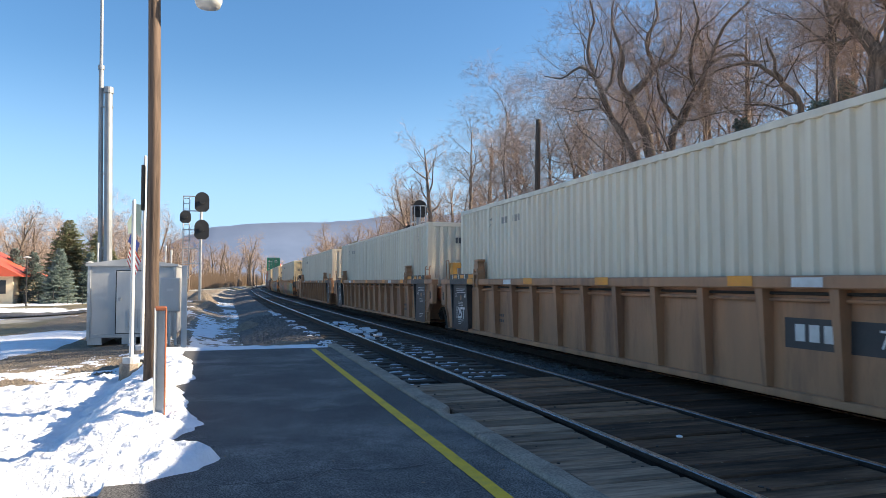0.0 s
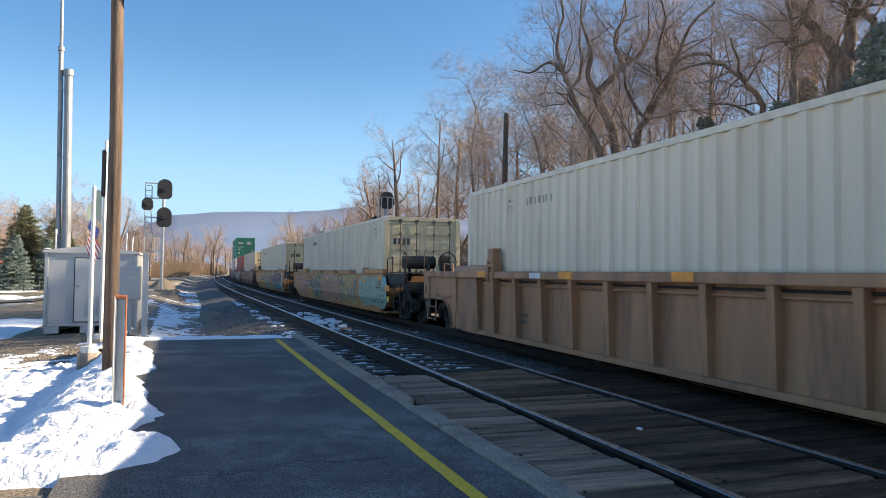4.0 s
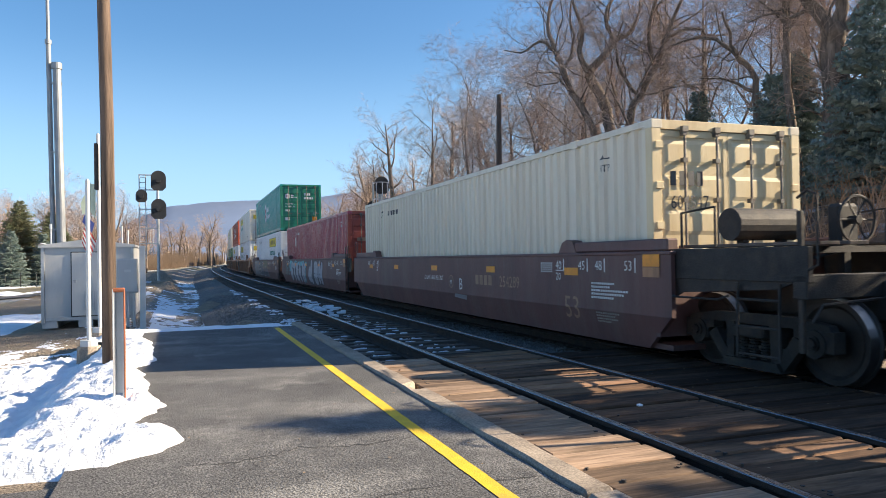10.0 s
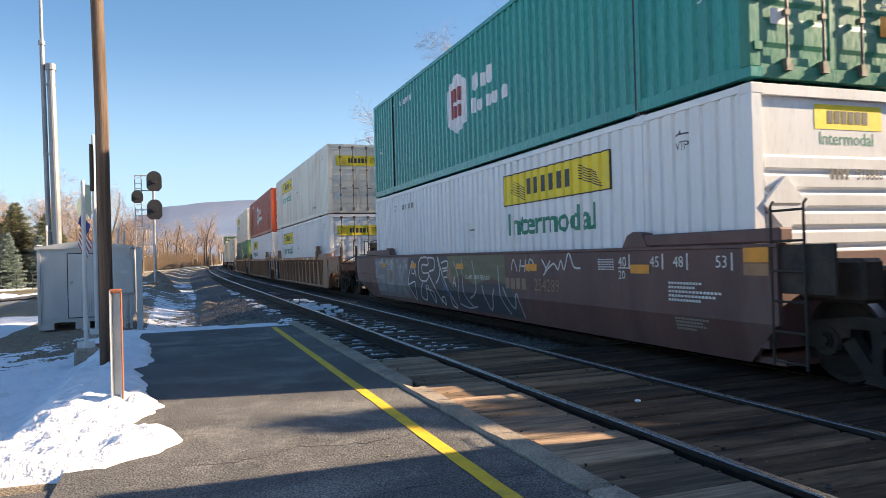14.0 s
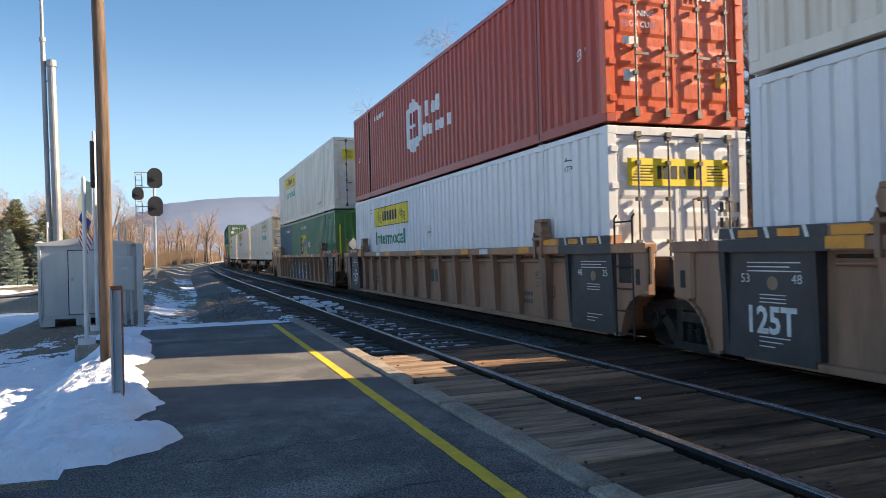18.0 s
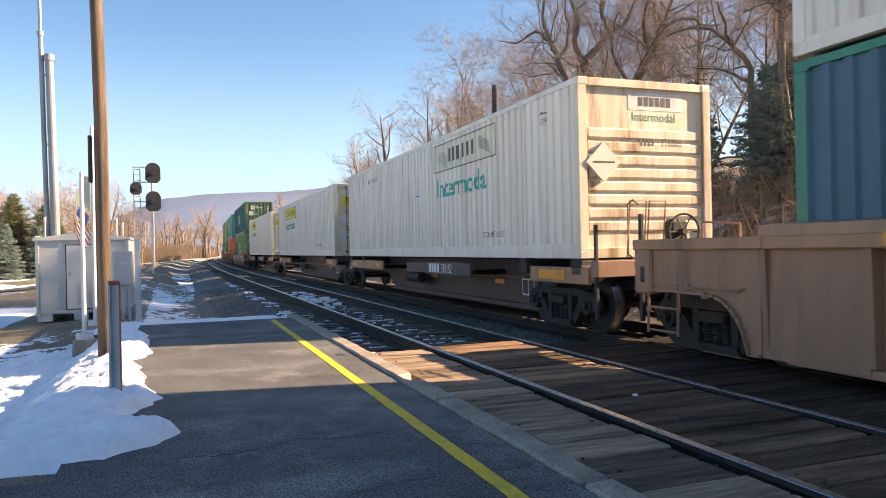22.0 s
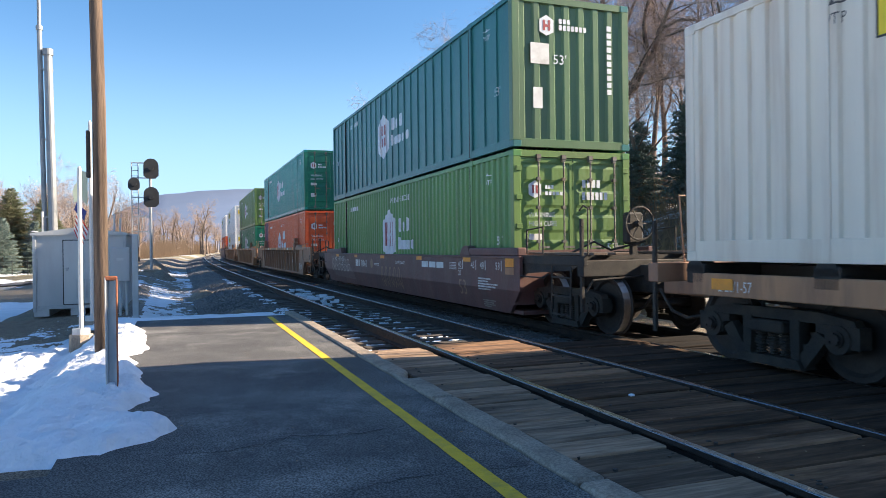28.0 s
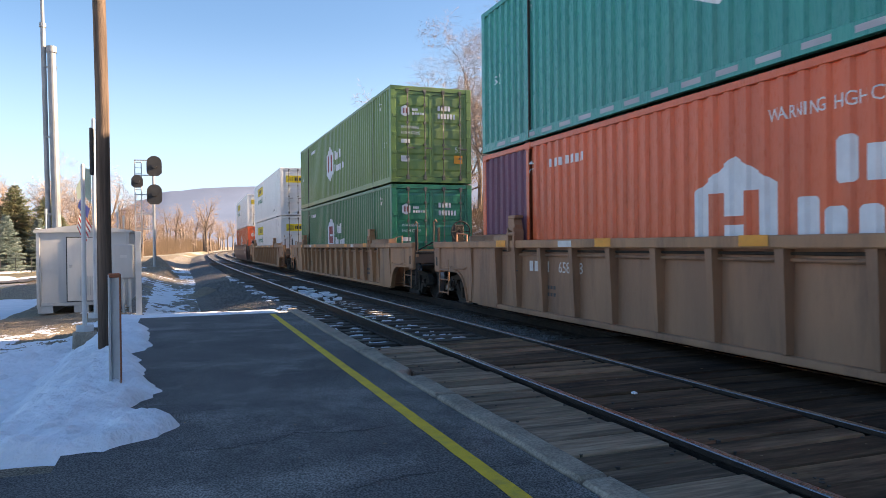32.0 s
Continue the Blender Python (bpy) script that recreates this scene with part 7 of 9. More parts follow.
a = ribbed_well("brown ribbed well car with two white containers", TAN_DARK, ("coupler", "joint"), dark_panel="far", brake=True)
load(9.95, a, [sign_box("doors"), sign_box("doors", OLD_WHITE, word=SIGN_TEAL)])
a = ribbed_well("brown ribbed well car with black end panels", TAN_DARK, ("joint_truck", "joint"), chord=TAN)
paint_side(a, "faded_mark", bars(3, 1.0, 0.3, 0.2), STENCIL_DARK, 8.3, 0.72, None, SX)
load(28.95, a, [sign_box("doors", at=13.6), emblem_box("faded red corrugated container with a hexagon emblem", RED, "doors", 9.35, 1.55, 0.66, 2.1, ORANGE)])
a = ribbed_well("brown ribbed well car with large white graffiti", TAN_DARK, ("joint_truck", "coupler"), dark_panel="near", chord=TAN)
paint_side(a, "sprayed_cloud", [[(0.1, 0), (4.6, 0), (4.75, 0.5), (4.3, 0.85), (0.3, 0.9), (-0.1, 0.4)]], SPRAY_BLUE, 10.4, 0.28, None, SX)
letter_side(a, "STRANGE", 1.16, SPRAY_BLACK, 11.2, 0.3, None, SX, squeeze=1.04, lift=0.006, bold=0.06)
letter_side(a, "STRANGE", 1.16, SPRAY_WHITE, 11.2, 0.3, None, SX, squeeze=1.04, lift=0.009, bold=0.02)
for i, mt in ((2, SPRAY_WHITE), (1, SPRAY_BLUE), (0, SPRAY_WHITE), (-1, SPRAY_WHITE)):
    bm = B()
    f = [bm.verts.new((-x - 0.004, i * 1.05 + y, z)) for x, y, z in ((1.4405, -0.034, 0.34), (1.4405, 0.034, 0.34), (1.482, 0.053, 1.08), (1.482, -0.053, 1.08))]
    bm.faces.new(f)
    part("sprayed_rib", bm, mt, a)
t, p = container("deep green corrugated container with a yellow sign", GREEN, FOLD, "ribs", LEAF, BLUE_GREY, 4.5)
paint_side(t, "sign_panel", [rect(0, 1.5, 0, 1.05)], SIGN_YELLOW, 8.56, 1.05, p, lift=0.004)
paint_side(t, "sign_mark", [rect(0.05, 0.2, 0.1, 0.95), rect(0.2, 0.45, 0.1, 0.25), rect(0.2, 0.4, 0.5, 0.62), rect(0.2, 0.45, 0.82, 0.95)], INK, 8.56, 1.05, p, lift=0.007)
paint_side(t, "sign_mark", [rect(0.55, 0.68, 0.1, 0.72), rect(0.74, 0.84, 0.3, 0.72), rect(0.9, 1.02, 0.1, 0.72), rect(1.1, 1.22, 0.1, 0.85), rect(1.22, 1.42, 0.5, 0.85)], SIGN_BLUE, 8.56, 1.05, p, lift=0.007)
side_codes(t, p, EMBLEM_WHITE)
placards(t, (6.2,), 1.6, p)
letter_side(t, "53'", 0.3, EMBLEM_WHITE, 1.0, 1.05, p)
letter_side(t, "WARNING HIGH CUBE", 0.2, EMBLEM_WHITE, 8.6, H53 - 0.5, p, squeeze=0.8)
paint_end(t, "sign_panel", [rect(-0.2, 0.55, 1.95, 2.4)], SIGN_YELLOW, 0, 0, -HL + 0.012)
paint_end(t, "sign_mark", [rect(-0.15, -0.05, 2.0, 2.35), rect(0.05, 0.2, 2.0, 2.28), rect(0.3, 0.45, 2.0, 2.3)], INK, 0, 0, -HL + 0.009)
paint_end(t, "placard", [diamond(0.25)], STENCIL, -0.55, 1.5, -HL + 0.005)
paint_end(t, "warning_strip", [rect(-1.13, -1.06, 1.1, 2.3), rect(1.06, 1.13, 1.1, 2.3)], SIGN_YELLOW, 0, 0, -HL - 0.006)
load(48.6, a, [t, sign_box("doors", OLD_WHITE, word=SIGN_TEAL)])

load(69.0, spine_car("low tan spine car under an aged white container", True, ("coupler", "joint"), True), [sign_box("slats", OLD_WHITE, at=6.8, word=SIGN_TEAL, w=3.65, h=0.66, z=2.05, label="aged white corrugated container with rust on its slatted end", rail=0.24, end_paint=RUST_WHITE, panel=SIGN_PALE)], 1.23)
load(87.75, spine_car("low tan spine car under a white container", False, ("joint_truck", "joint")), [sign_box("doors", OLD_WHITE, at=13.2, z=2.0, label="white corrugated container with grimy doors", rail=0.24, end_paint=GRIMY_WHITE)], 1.23)
load(107.9, spine_car("low tan spine car with a number board", True, ("joint_truck", "coupler")), [sign_box("doors", OLD_WHITE, z=2.05, label="cream-white container with sunlit yellowed doors", rail=0.24, end_paint=GRIMY_WHITE)], 1.23)

a = smooth_well("dark brown smooth well car with a load limit stencil", BROWN, ("coupler", "coupler"), brake=True, top=1.2, flaps=(), tail=1.0)
letter_side(a, "71861", 0.31, STENCIL, 11.05, 0.83, None, -1.5, squeeze=1.05)
paint_side(a, "mark", bars(3, 0.6, 0.22, 0.3), STENCIL, 11.75, 0.83, None, -1.5)
paint_side(a, "round_mark", [[(0.15 * math.cos(q), 0.15 * math.sin(q)) for q in [k * math.pi / 10 for k in range(20)]]], STENCIL_TAN, 9.66, 0.95, None, -1.5)
paint_side(a, "notice", [rect(0, 0.5, 0, 0.02), rect(0, 0.5, 0.04, 0.06)], STENCIL, 9.33, 0.9, None, -1.5)
letter_side(a, "LD LMT 166100", 0.13, STENCIL, 7.1, 0.98, None, -1.5)
paint_side(a, "name_mark", bars(3, 1.6, 0.14, 0.12), STENCIL, 4.8, 0.95, None, -1.5)
letter_side(a, "53", 0.46, STENCIL_TAN, 2.35, 0.42, None, -1.5)
for k in range(5):
    u = 8.55 - 0.42 * k
    stroke(a, [(u, 0.4), (u - 0.05, 0.85), (u - 0.2, 0.8), (u - 0.16, 0.55), (u - 0.3, 0.3)], STENCIL_TAN, 0.02)
    stroke(a, [(u - 0.05, 0.3), (u - 0.15, 0.45), (u - 0.3, 0.35), (u - 0.36, 0.7)], STENCIL_TAN, 0.016, 0.009)
field(a, [(15.8, 1.15), (13.4, 1.15), (12.1, 0.6), (12.0, 0.35), (15.2, 0.4)], SPRAY_FADED, 0.0015)
for k in range(6):
    u = 15.6 - 0.5 * k
    stroke(a, [(u, 0.7), (u - 0.1, 1.02), (u - 0.32, 0.98), (u - 0.36, 0.7), (u - 0.12, 0.62), (u - 0.15, 0.84), (u - 0.5, 0.72 + 0.06 * (k % 3))], SPRAY_FADED_LIGHT, 0.018)
load(128.95, a, [emblem_box("leaf green corrugated container with a white emblem", LEAF, "doors", 8.45, 1.45, 0.66, 1.55, OLIVE, warn=8.35), emblem_box("dark blue-green panelled container with a faded emblem", DARK_TEAL, "ribs", 9.0, 1.5, 0.6, 1.8, MOSS, PLATED)])
t = TRAIN[-1][0]
paint_end(t, "emblem", [scaled(HEX, 0.17, 0.2)], EMBLEM_WHITE, -0.55, 2.35, -HL + 0.012)
paint_end(t, "emblem_mark", [rect(-0.08, -0.03, -0.1, 0.1), rect(0.03, 0.08, -0.1, 0.1), rect(-0.03, 0.03, -0.03, 0.02)], EMBLEM_RED, -0.55, 2.35, -HL + 0.009)
paint_end(t, "name_mark", [rect(0.09 * k, 0.09 * k + 0.065, 0.03, 0.12) for k in range(3)] + [rect(0.09 * k, 0.09 * k + 0.065, -0.1, 0.0) for k in range(7)], EMBLEM_WHITE, -0.28, 2.38, -HL + 0.012)
paint_end(t, "white_sheet", [rect(-0.2, 0.2, -0.22, 0.18)], STENCIL, -0.7, 1.82, -HL + 0.012)
letter_end(t, "53'", 0.26, EMBLEM_WHITE, -0.42, 1.62, -HL + 0.012)
paint_end(t, "data_plate", [rect(0, 0.2, 0, 0.4)], STENCIL, -0.85, 0.75, -HL + 0.012)
paint_end(t, "code_mark", [rect(0, 0.1, 0.14 * k, 0.14 * k + 0.1) for k in range(10)], EMBLEM_WHITE, 0.8, 1.1, -HL + 0.012)

a = ribbed_well("tan-brown ribbed well car with orange and teal containers", TAN_DARK, ("coupler", "coupler"), dark_panel=False, brake=True, chord=TAN)
numbers(a, "658198", 14.0, 0.95, SX, False)
letter_side(a, "NWF13", 0.16, STENCIL_TAN, 6.45, 0.8, None, SX)
paint_side(a, "stencil_frame", [rect(0, 0.42, 0, 0.03), rect(0, 0.42, 0.28, 0.31), rect(0, 0.03, 0.03, 0.28), rect(0.39, 0.42, 0.03, 0.28)] + [rect(0.07, 0.34, 0.07 + 0.05 * k, 0.095 + 0.05 * k) for k in range(4)], STENCIL, 0.96, 0.42, None, PX)
paint_side(a, "data_plate", [rect(0, 0.12, 0, 0.2)], STENCIL, 0.38, 0.45, None, PX)
paint_side(a, "faded_patch", [rect(0, 0.55, 0, 0.32)], STENCIL_TAN, 1.95, 0.62, None, SX)
paint_side(a, "faded_mark", bars(4, 0.9, 0.16, 0.3), STENCIL_TAN, -0.3, 0.98, None, -1.45)
paint_side(a, "mark", bars(3, 1.2, 0.28, 0.2), STENCIL, 4.6, 0.72, None, SX)
t, p = container("orange-red corrugated container with a white house emblem", ORANGE, FOLD, "doors", None, PURPLE, 2.05)
paint_side(t, "emblem", [house(1.3, 1.15)], EMBLEM_WHITE, 9.6, 0.9, p, lift=0.004)
paint_side(t, "emblem_mark", [rect(0.25, 0.48, 0.0, 0.72), rect(0.82, 1.05, 0.0, 0.72), rect(0.48, 0.82, 0.34, 0.44)], ORANGE, 9.6, 0.92, p, lift=0.007)
paint_side(t, "name_mark", word_shape((1, 0.74, 1), 1.0, 0.46), EMBLEM_WHITE, 7.6, 1.62, p, lift=0.004)
paint_side(t, "name_mark", word_shape((1, 0.74, 0.74, 0.74, 0.8), 1.75, 0.44), EMBLEM_WHITE, 8.05, 1.08, p, lift=0.004)
letter_side(t, "WARNING HIGH CUBE", 0.2, EMBLEM_WHITE, 8.45, 2.35, p, squeeze=0.8)
side_codes(t, p, EMBLEM_WHITE)
door_marks(t, "635862")
u = emblem_box("teal corrugated container with a pale dashed lower rail", TEAL, "doors", 9.2, 1.6, 0.6, 1.8, GREEN, digits="509865")
paint_side(u, "dash", [rect(k * 0.62, k * 0.62 + 0.36, 0.05, 0.12) for k in range(24)], SPRAY_SILVER, 15.4, 0.0, None, -HW)
load(151.6, a, [t, u])

a = ribbed_well("light tan ribbed well car with two green containers", TAN, ("coupler", "coupler"), dark_panel=False, brake=True)
load(174.6, a, [emblem_box("bluish green corrugated container with a white emblem", SPRUCE_GREEN, "doors", 8.9, 1.5, 0.64, 1.7, GREEN), emblem_box("yellow-green corrugated container with a white emblem", OLIVE, "doors", 9.0, 1.5, 0.62, 1.7)])
load(198.3, ribbed_well("tan ribbed well car with two white containers", TAN, ("coupler", "coupler"), dark_panel=False), [sign_box("doors"), sign_box("doors")])
load(221.8, smooth_well("brown smooth well car with a white and an orange container", BROWN, ("coupler", "coupler"), brake=True), [emblem_box("orange-red corrugated container far back in the train", ORANGE, "doors", 8.9, 1.5, 0.62, 1.7), sign_box("doors")])


# ---- snow ----
def snow_sheet(x0, x1, y0, y1, step, depth, label, base=None):
    """A crust of snow as deep as depth(x, y); where that is below nothing it lies under the ground."""
    bm = B()
    nx, ny = int((x1 - x0) / step), int((y1 - y0) / step)
    rows, ok = [], []
    for j in range(ny + 1):
        r = []
        for i in range(nx + 1):
            x, y = x0 + i * step, y0 + j * step
            h = depth(x, y)
            g = base(x, y) if base else ground_z(x, y)
            r.append((bm.verts.new((x, y, g + h)) if h > -0.12 else None))
        rows.append(r)
    for a, b in zip(rows, rows[1:]):
        for i in range(nx):
            q = (a[i], a[i + 1], b[i + 1], b[i])
            if all(q):
                bm.faces.new(q)
    bmesh.ops.delete(bm, geom=[v for v in bm.verts if not v.link_faces], context="VERTS")
    return solo("snow", bm, SNOW, label, "snow", kind="stuff", smooth=True)


EDGE = ((4.6, -0.3), (5.2, -0.35), (5.5, -0.12), (5.75, 0.04), (6.1, -0.2), (6.4, -0.36), (6.9, -0.12), (7.4, -0.22), (8.2, -0.3), (9.2, -0.42), (9.9, -0.46), (10.8, -0.38), (11.8, -0.36), (12.8, -0.48), (13.6, -0.6), (15, -1.2))


def bank_depth(x, y):
    e = EDGE[-1][1]
    for (a, ea), (b, eb) in zip(EDGE, EDGE[1:]):
        if a <= y <= b:
            e = ea + (eb - ea) * smooth01((y - a) / (b - a))
            break
    rag = 0.14 * noise.noise((x * 1.6, y * 1.6, 2)) + 0.07 * noise.noise((x * 4.5, y * 4.5, 5))
    front = 5.12 + 0.05 * max(0, -1 - x)
    back = 14.6 - 0.7 * max(0.0, min(1.4, -0.75 - x)) + 1.0 * noise.noise((x * 0.7, y * 0.7, 9))
    inside = min(e + rag - x, y - front - rag, back - y + rag * 3, x + 16)
    lumps = 0.03 * noise.noise((x * 2.3, y * 2.3, 1)) + 0.028 * noise.noise((x * 6.0, y * 6.0, 3)) + 0.02 * noise.noise((x * 13, y * 13, 4))
    return -0.06 + 0.15 * smooth01(inside / 0.28 + 0.15) + lumps * smooth01(inside / 0.3) * 2.0


def platform_level(x, y):
    return -0.01 + (ground_z(x, y) + 0.01) * beside(x, y)


snow_sheet(-6.0, 0.5, 4.6, 16.2, 0.05, bank_depth, "lumpy old snow bank lying beside the platform", platform_level)


def strip_depth(x, y):
    inside = min(y - 14.72 + 0.08 * noise.noise((x * 2, 0, 1)), 15.75 + 0.3 * noise.noise((x * 1.1, 2, 1)) - y, 2.0 - x, x + 1.6)
    return -0.06 + 0.11 * smooth01(inside / 0.22 + 0.1) + 0.025 * noise.noise((x * 4, y * 4, 7))


snow_sheet(-1.8, 2.2, 14.5, 16.4, 0.07, strip_depth, "thin ridge of snow across the platform's far end", lambda x, y: max(ground_z(x, y), -0.05))


def patch_depth(x, y):
    d = bend(y)[0]
    s = x + 0.35 * y
    v = 0.8 * noise.noise((x * 0.6, y * 0.2, 11)) + 0.6 * noise.noise((s * 1.7, y * 1.3, 12)) + 0.6 * noise.noise((s * 5, y * 3.4, 13)) + 0.4 * noise.noise((s * 11, y * 8, 14))
    u = x - d
    fall = 0.2 if -1.0 < u < 1.3 else -0.25
    edge = min(1, (x + 3.4) / 0.5, (y - 16.2) / 0.6)
    return -0.03 + 0.05 * smooth01((v + fall) * 2.2) * edge - (0.12 if u > 1.6 else 0)


snow_sheet(-3.4, 2.0, 16.2, 34, 0.08, patch_depth, "broken patches of snow in the ditch beside the ballast")
snow_sheet(-3.4, 2.0, 34, 66, 0.16, patch_depth, "scattered snow along the ditch by the signal mast")


def field_depth(x, y):
    v = noise.noise((x * 0.12, y * 0.1, 21)) + 0.45 * noise.noise((x * 0.5, y * 0.4, 22)) + 0.3 * noise.noise((x * 1.7, y * 1.4, 23))
    road = 0.5 if 42 < y - 0.25 * x < 47 else 0
    shade = 0.2 if y > 24 else -0.3
    edge = min(1, (-4.2 - x) / 1.0, (y - 17.4) / 1.0)
    return -0.06 + 0.13 * smooth01((v + shade) * 1.8) * max(0, edge) - road


snow_sheet(-34, -4.2, 17.4, 75, 0.4, field_depth, "wind-worn snow over the winter grass", lambda x, y: ground_z(x, y) + 0.02)


# snow added out of view, to bounce sunlight onto the train's shaded side
def bounce_snow_depth(x, y):
    edge = min(1, (-3.5 - x) / 0.8, (13.6 - y) / 0.8)
    return -0.06 + (0.13 + 0.05 * noise.noise((x * 0.3, y * 0.3, 31)) + 0.02 * noise.noise((x, y, 32))) * smooth01(edge)


snow_sheet(-90, -3.5, -70, 13.7, 1.1, bounce_snow_depth, "unseen snow added behind the platform to bounce sunlight", lambda x, y: max(ground_z(x, y), -0.02))


def thin_depth(x, y):
    v = noise.noise((x * 0.7, y * 0.9, 41)) + 0.7 * noise.noise((x * 2.0, y * 3.2, 42)) + 0.4 * noise.noise((x * 6, y * 8, 43))
    near = 0.4 - 0.11 * (y - 13.0)
    edge = min(1, (-0.75 - x) / 0.3, (22.4 - y) / 0.5)
    return -0.03 + 0.055 * smooth01((v + near) * 1.9) * max(0, edge)


snow_sheet(-8.0, -0.7, 12.2, 22.4, 0.09, thin_depth, "thin broken snow over the gravel by the equipment house")


def crib_snow():
    """Snow lying between the ties."""
    rnd = random.Random(31)
    bm = B()
    for x0, x1, y0, n, p in ((2.32, 3.05, 9.96, 16, 0.95), (3.75, 4.35, 9.96, 20, 0.9), (5.0, 5.5, 9.96, 4, 0.7), (4.85, 5.25, 14, 24, 0.35), (2.3, 2.7, 18.3, 40, 0.45), (3.4, 4.2, 20.4, 60, 0.3)):
        for k in range(n):
            if rnd.random() > p:
                continue
            y = y0 + k * 0.52
            d = bend(y)[0]
            for _ in range(rnd.randint(2, 5)):
                c, e = rnd.uniform(x0, x1), rnd.uniform(0.04, 0.15)
                w, yy = rnd.uniform(0.025, 0.06), y + rnd.uniform(-0.06, 0.06)
                ring = [bm.verts.new((c + d + e * math.cos(q) * rnd.uniform(0.7, 1.2), yy + w * math.sin(q) * rnd.uniform(0.6, 1.3), -0.235)) for q in [i * math.pi / 4 for i in range(8)]]
                top = [bm.verts.new((c + d + (v.co.x - c - d) * 0.65, yy + (v.co.y - yy) * 0.55, -0.195 + rnd.uniform(-0.01, 0.012))) for v in ring]
                for i in range(8):
                    j = (i + 1) % 8
                    bm.faces.new((ring[i], ring[j], top[j], top[i]))
                bm.faces.new(top)
    solo("snow", bm, SNOW, "thin snow lying between the railway ties", "snow", kind="stuff", smooth=True)
    bm = B()
    for k in range(60):
        x, y, r = rnd.uniform(3.4, 4.4), rnd.gauss(22.5, 1.6), rnd.uniform(0.03, 0.085)
        box(bm, x - r * 1.6, x + r * 1.6, y - r * 1.2, y + r * 1.2, -0.2, -0.17 + rnd.uniform(0, 0.05), bev=r * 0.3)
    solo("snow", bm, SNOW, "broken crust of snow between the rails", "snow", kind="stuff")


crib_snow()


def stones(label, n, seed, area, size, material, level):
    rnd = random.Random(seed)
    base = []
    for k in range(6):
        bm = B()
        bmesh.ops.create_icosphere(bm, subdivisions=1, radius=1.0)
        for v in bm.verts:
            v.co *= rnd.uniform(0.7, 1.15)
        base.append(([tuple(v.co) for v in bm.verts], [tuple(v.index for v in f.verts) for f in bm.faces]))
        bm.free()
    vs, fs = [], []
    for _ in range(n):
        x, y = area(rnd)
        r = size * rnd.uniform(0.5, 1.2)
        pv, pf = base[rnd.randrange(6)]
        m = Euler((rnd.uniform(0, 6), rnd.uniform(0, 6), rnd.uniform(0, 6))).to_matrix()
        z = level(x, y) + r * 0.25
        o = len(vs)
        for p in pv:
            q = m @ Vector(p)
            vs.append((x + q.x * r, y + q.y * r, z + q.z * r * 0.75))
        fs += [tuple(o + i for i in f) for f in pf]
    me = bpy.data.meshes.new("stones")
    me.from_pydata(vs, [], fs)
    me.materials.append(material)
    ob = new("ballast_stones", me)
    tagged(ob, label, "stones", kind="stuff")


def ballast_level(x, y):
    u = x - bend(y)[0]
    prof = ((0.6, -0.62), (1.5, -0.36), (2.3, -0.23), (5.2, -0.25), (6.4, -0.32), (9.0, -0.38))
    for (a, za), (b, zb) in zip(prof, prof[1:]):
        if a <= u <= b:
            return za + (zb - za) * (u - a) / (b - a)
    return -0.4


def ballast_spot(rnd):
    y = 9.5 + 26 * rnd.random() ** 1.7
    return rnd.choice((rnd.uniform(2.3, 3.1), rnd.uniform(3.3, 4.6), rnd.uniform(4.8, 6.4), rnd.uniform(1.0, 2.3) if y > 15.4 else rnd.uniform(4.8, 6.4))) + bend(y)[0], y


stones("dark crushed stone lying loose on the ballast", 9000, 5, ballast_spot, 0.03, mat("crushed stone", (0.17, 0.165, 0.16), (0.09, 0.088, 0.085), 5, 0.9, bump=0.4, fine=30), ballast_level)
stones("tan gravel scattered over the bare ground", 7000, 6, lambda r: (r.uniform(-7.5, -0.8), 13.6 + 8.4 * r.random()), 0.022, mat("tan gravel stone", (0.3, 0.25, 0.19), (0.18, 0.15, 0.12), 5, 0.9), ground_z)


def gravel_mound(x, y, rx, ry, h, label):
    bm = B()
    rows = []
    for j in range(15):
        r = []
        for i in range(24):
            q, a = j / 14, 2 * math.pi * i / 24
            xx, yy = x + rx * q * math.cos(a), y + ry * q * math.sin(a)
            r.append(bm.verts.new((xx, yy, ground_z(xx, yy) - 0.05 + h * (1 - smooth01(q)) + 0.05 * noise.noise((xx * 3, yy * 3, 4)))))
        rows.append(r)
    for a, b in zip(rows, rows[1:]):
        for i in range(24):
            j = (i + 1) % 24
            bm.faces.new((a[i], b[i], b[j], a[j]))
    solo("gravel_mound", bm, GRAVEL, label, "mound", smooth=True)


gravel_mound(1.35, 18.6, 0.9, 2.4, 0.42, "low mound of tan gravel and dead grass")
gravel_mound(0.9, 30.5, 0.8, 3.0, 0.35, "low grassy gravel mound beside the ditch")
gravel_mound(-0.9, 47, 1.0, 4.0, 0.55, "dark gravel heap near the signal mast")
gravel_mound(-1.9, 62, 1.6, 5.0, 0.8, "dark gravel heap beyond the signal mast")

# ---- beside the platform ----
def lower(x, y, z, s):
    """A pose farther out and lower by s, seen from the platform at eye height, with the size that goes with it."""
    e = 1.339
    return pose(x * s, y * s, e + (z - e) * s) @ Matrix.Diagonal((s, s, s, 1))


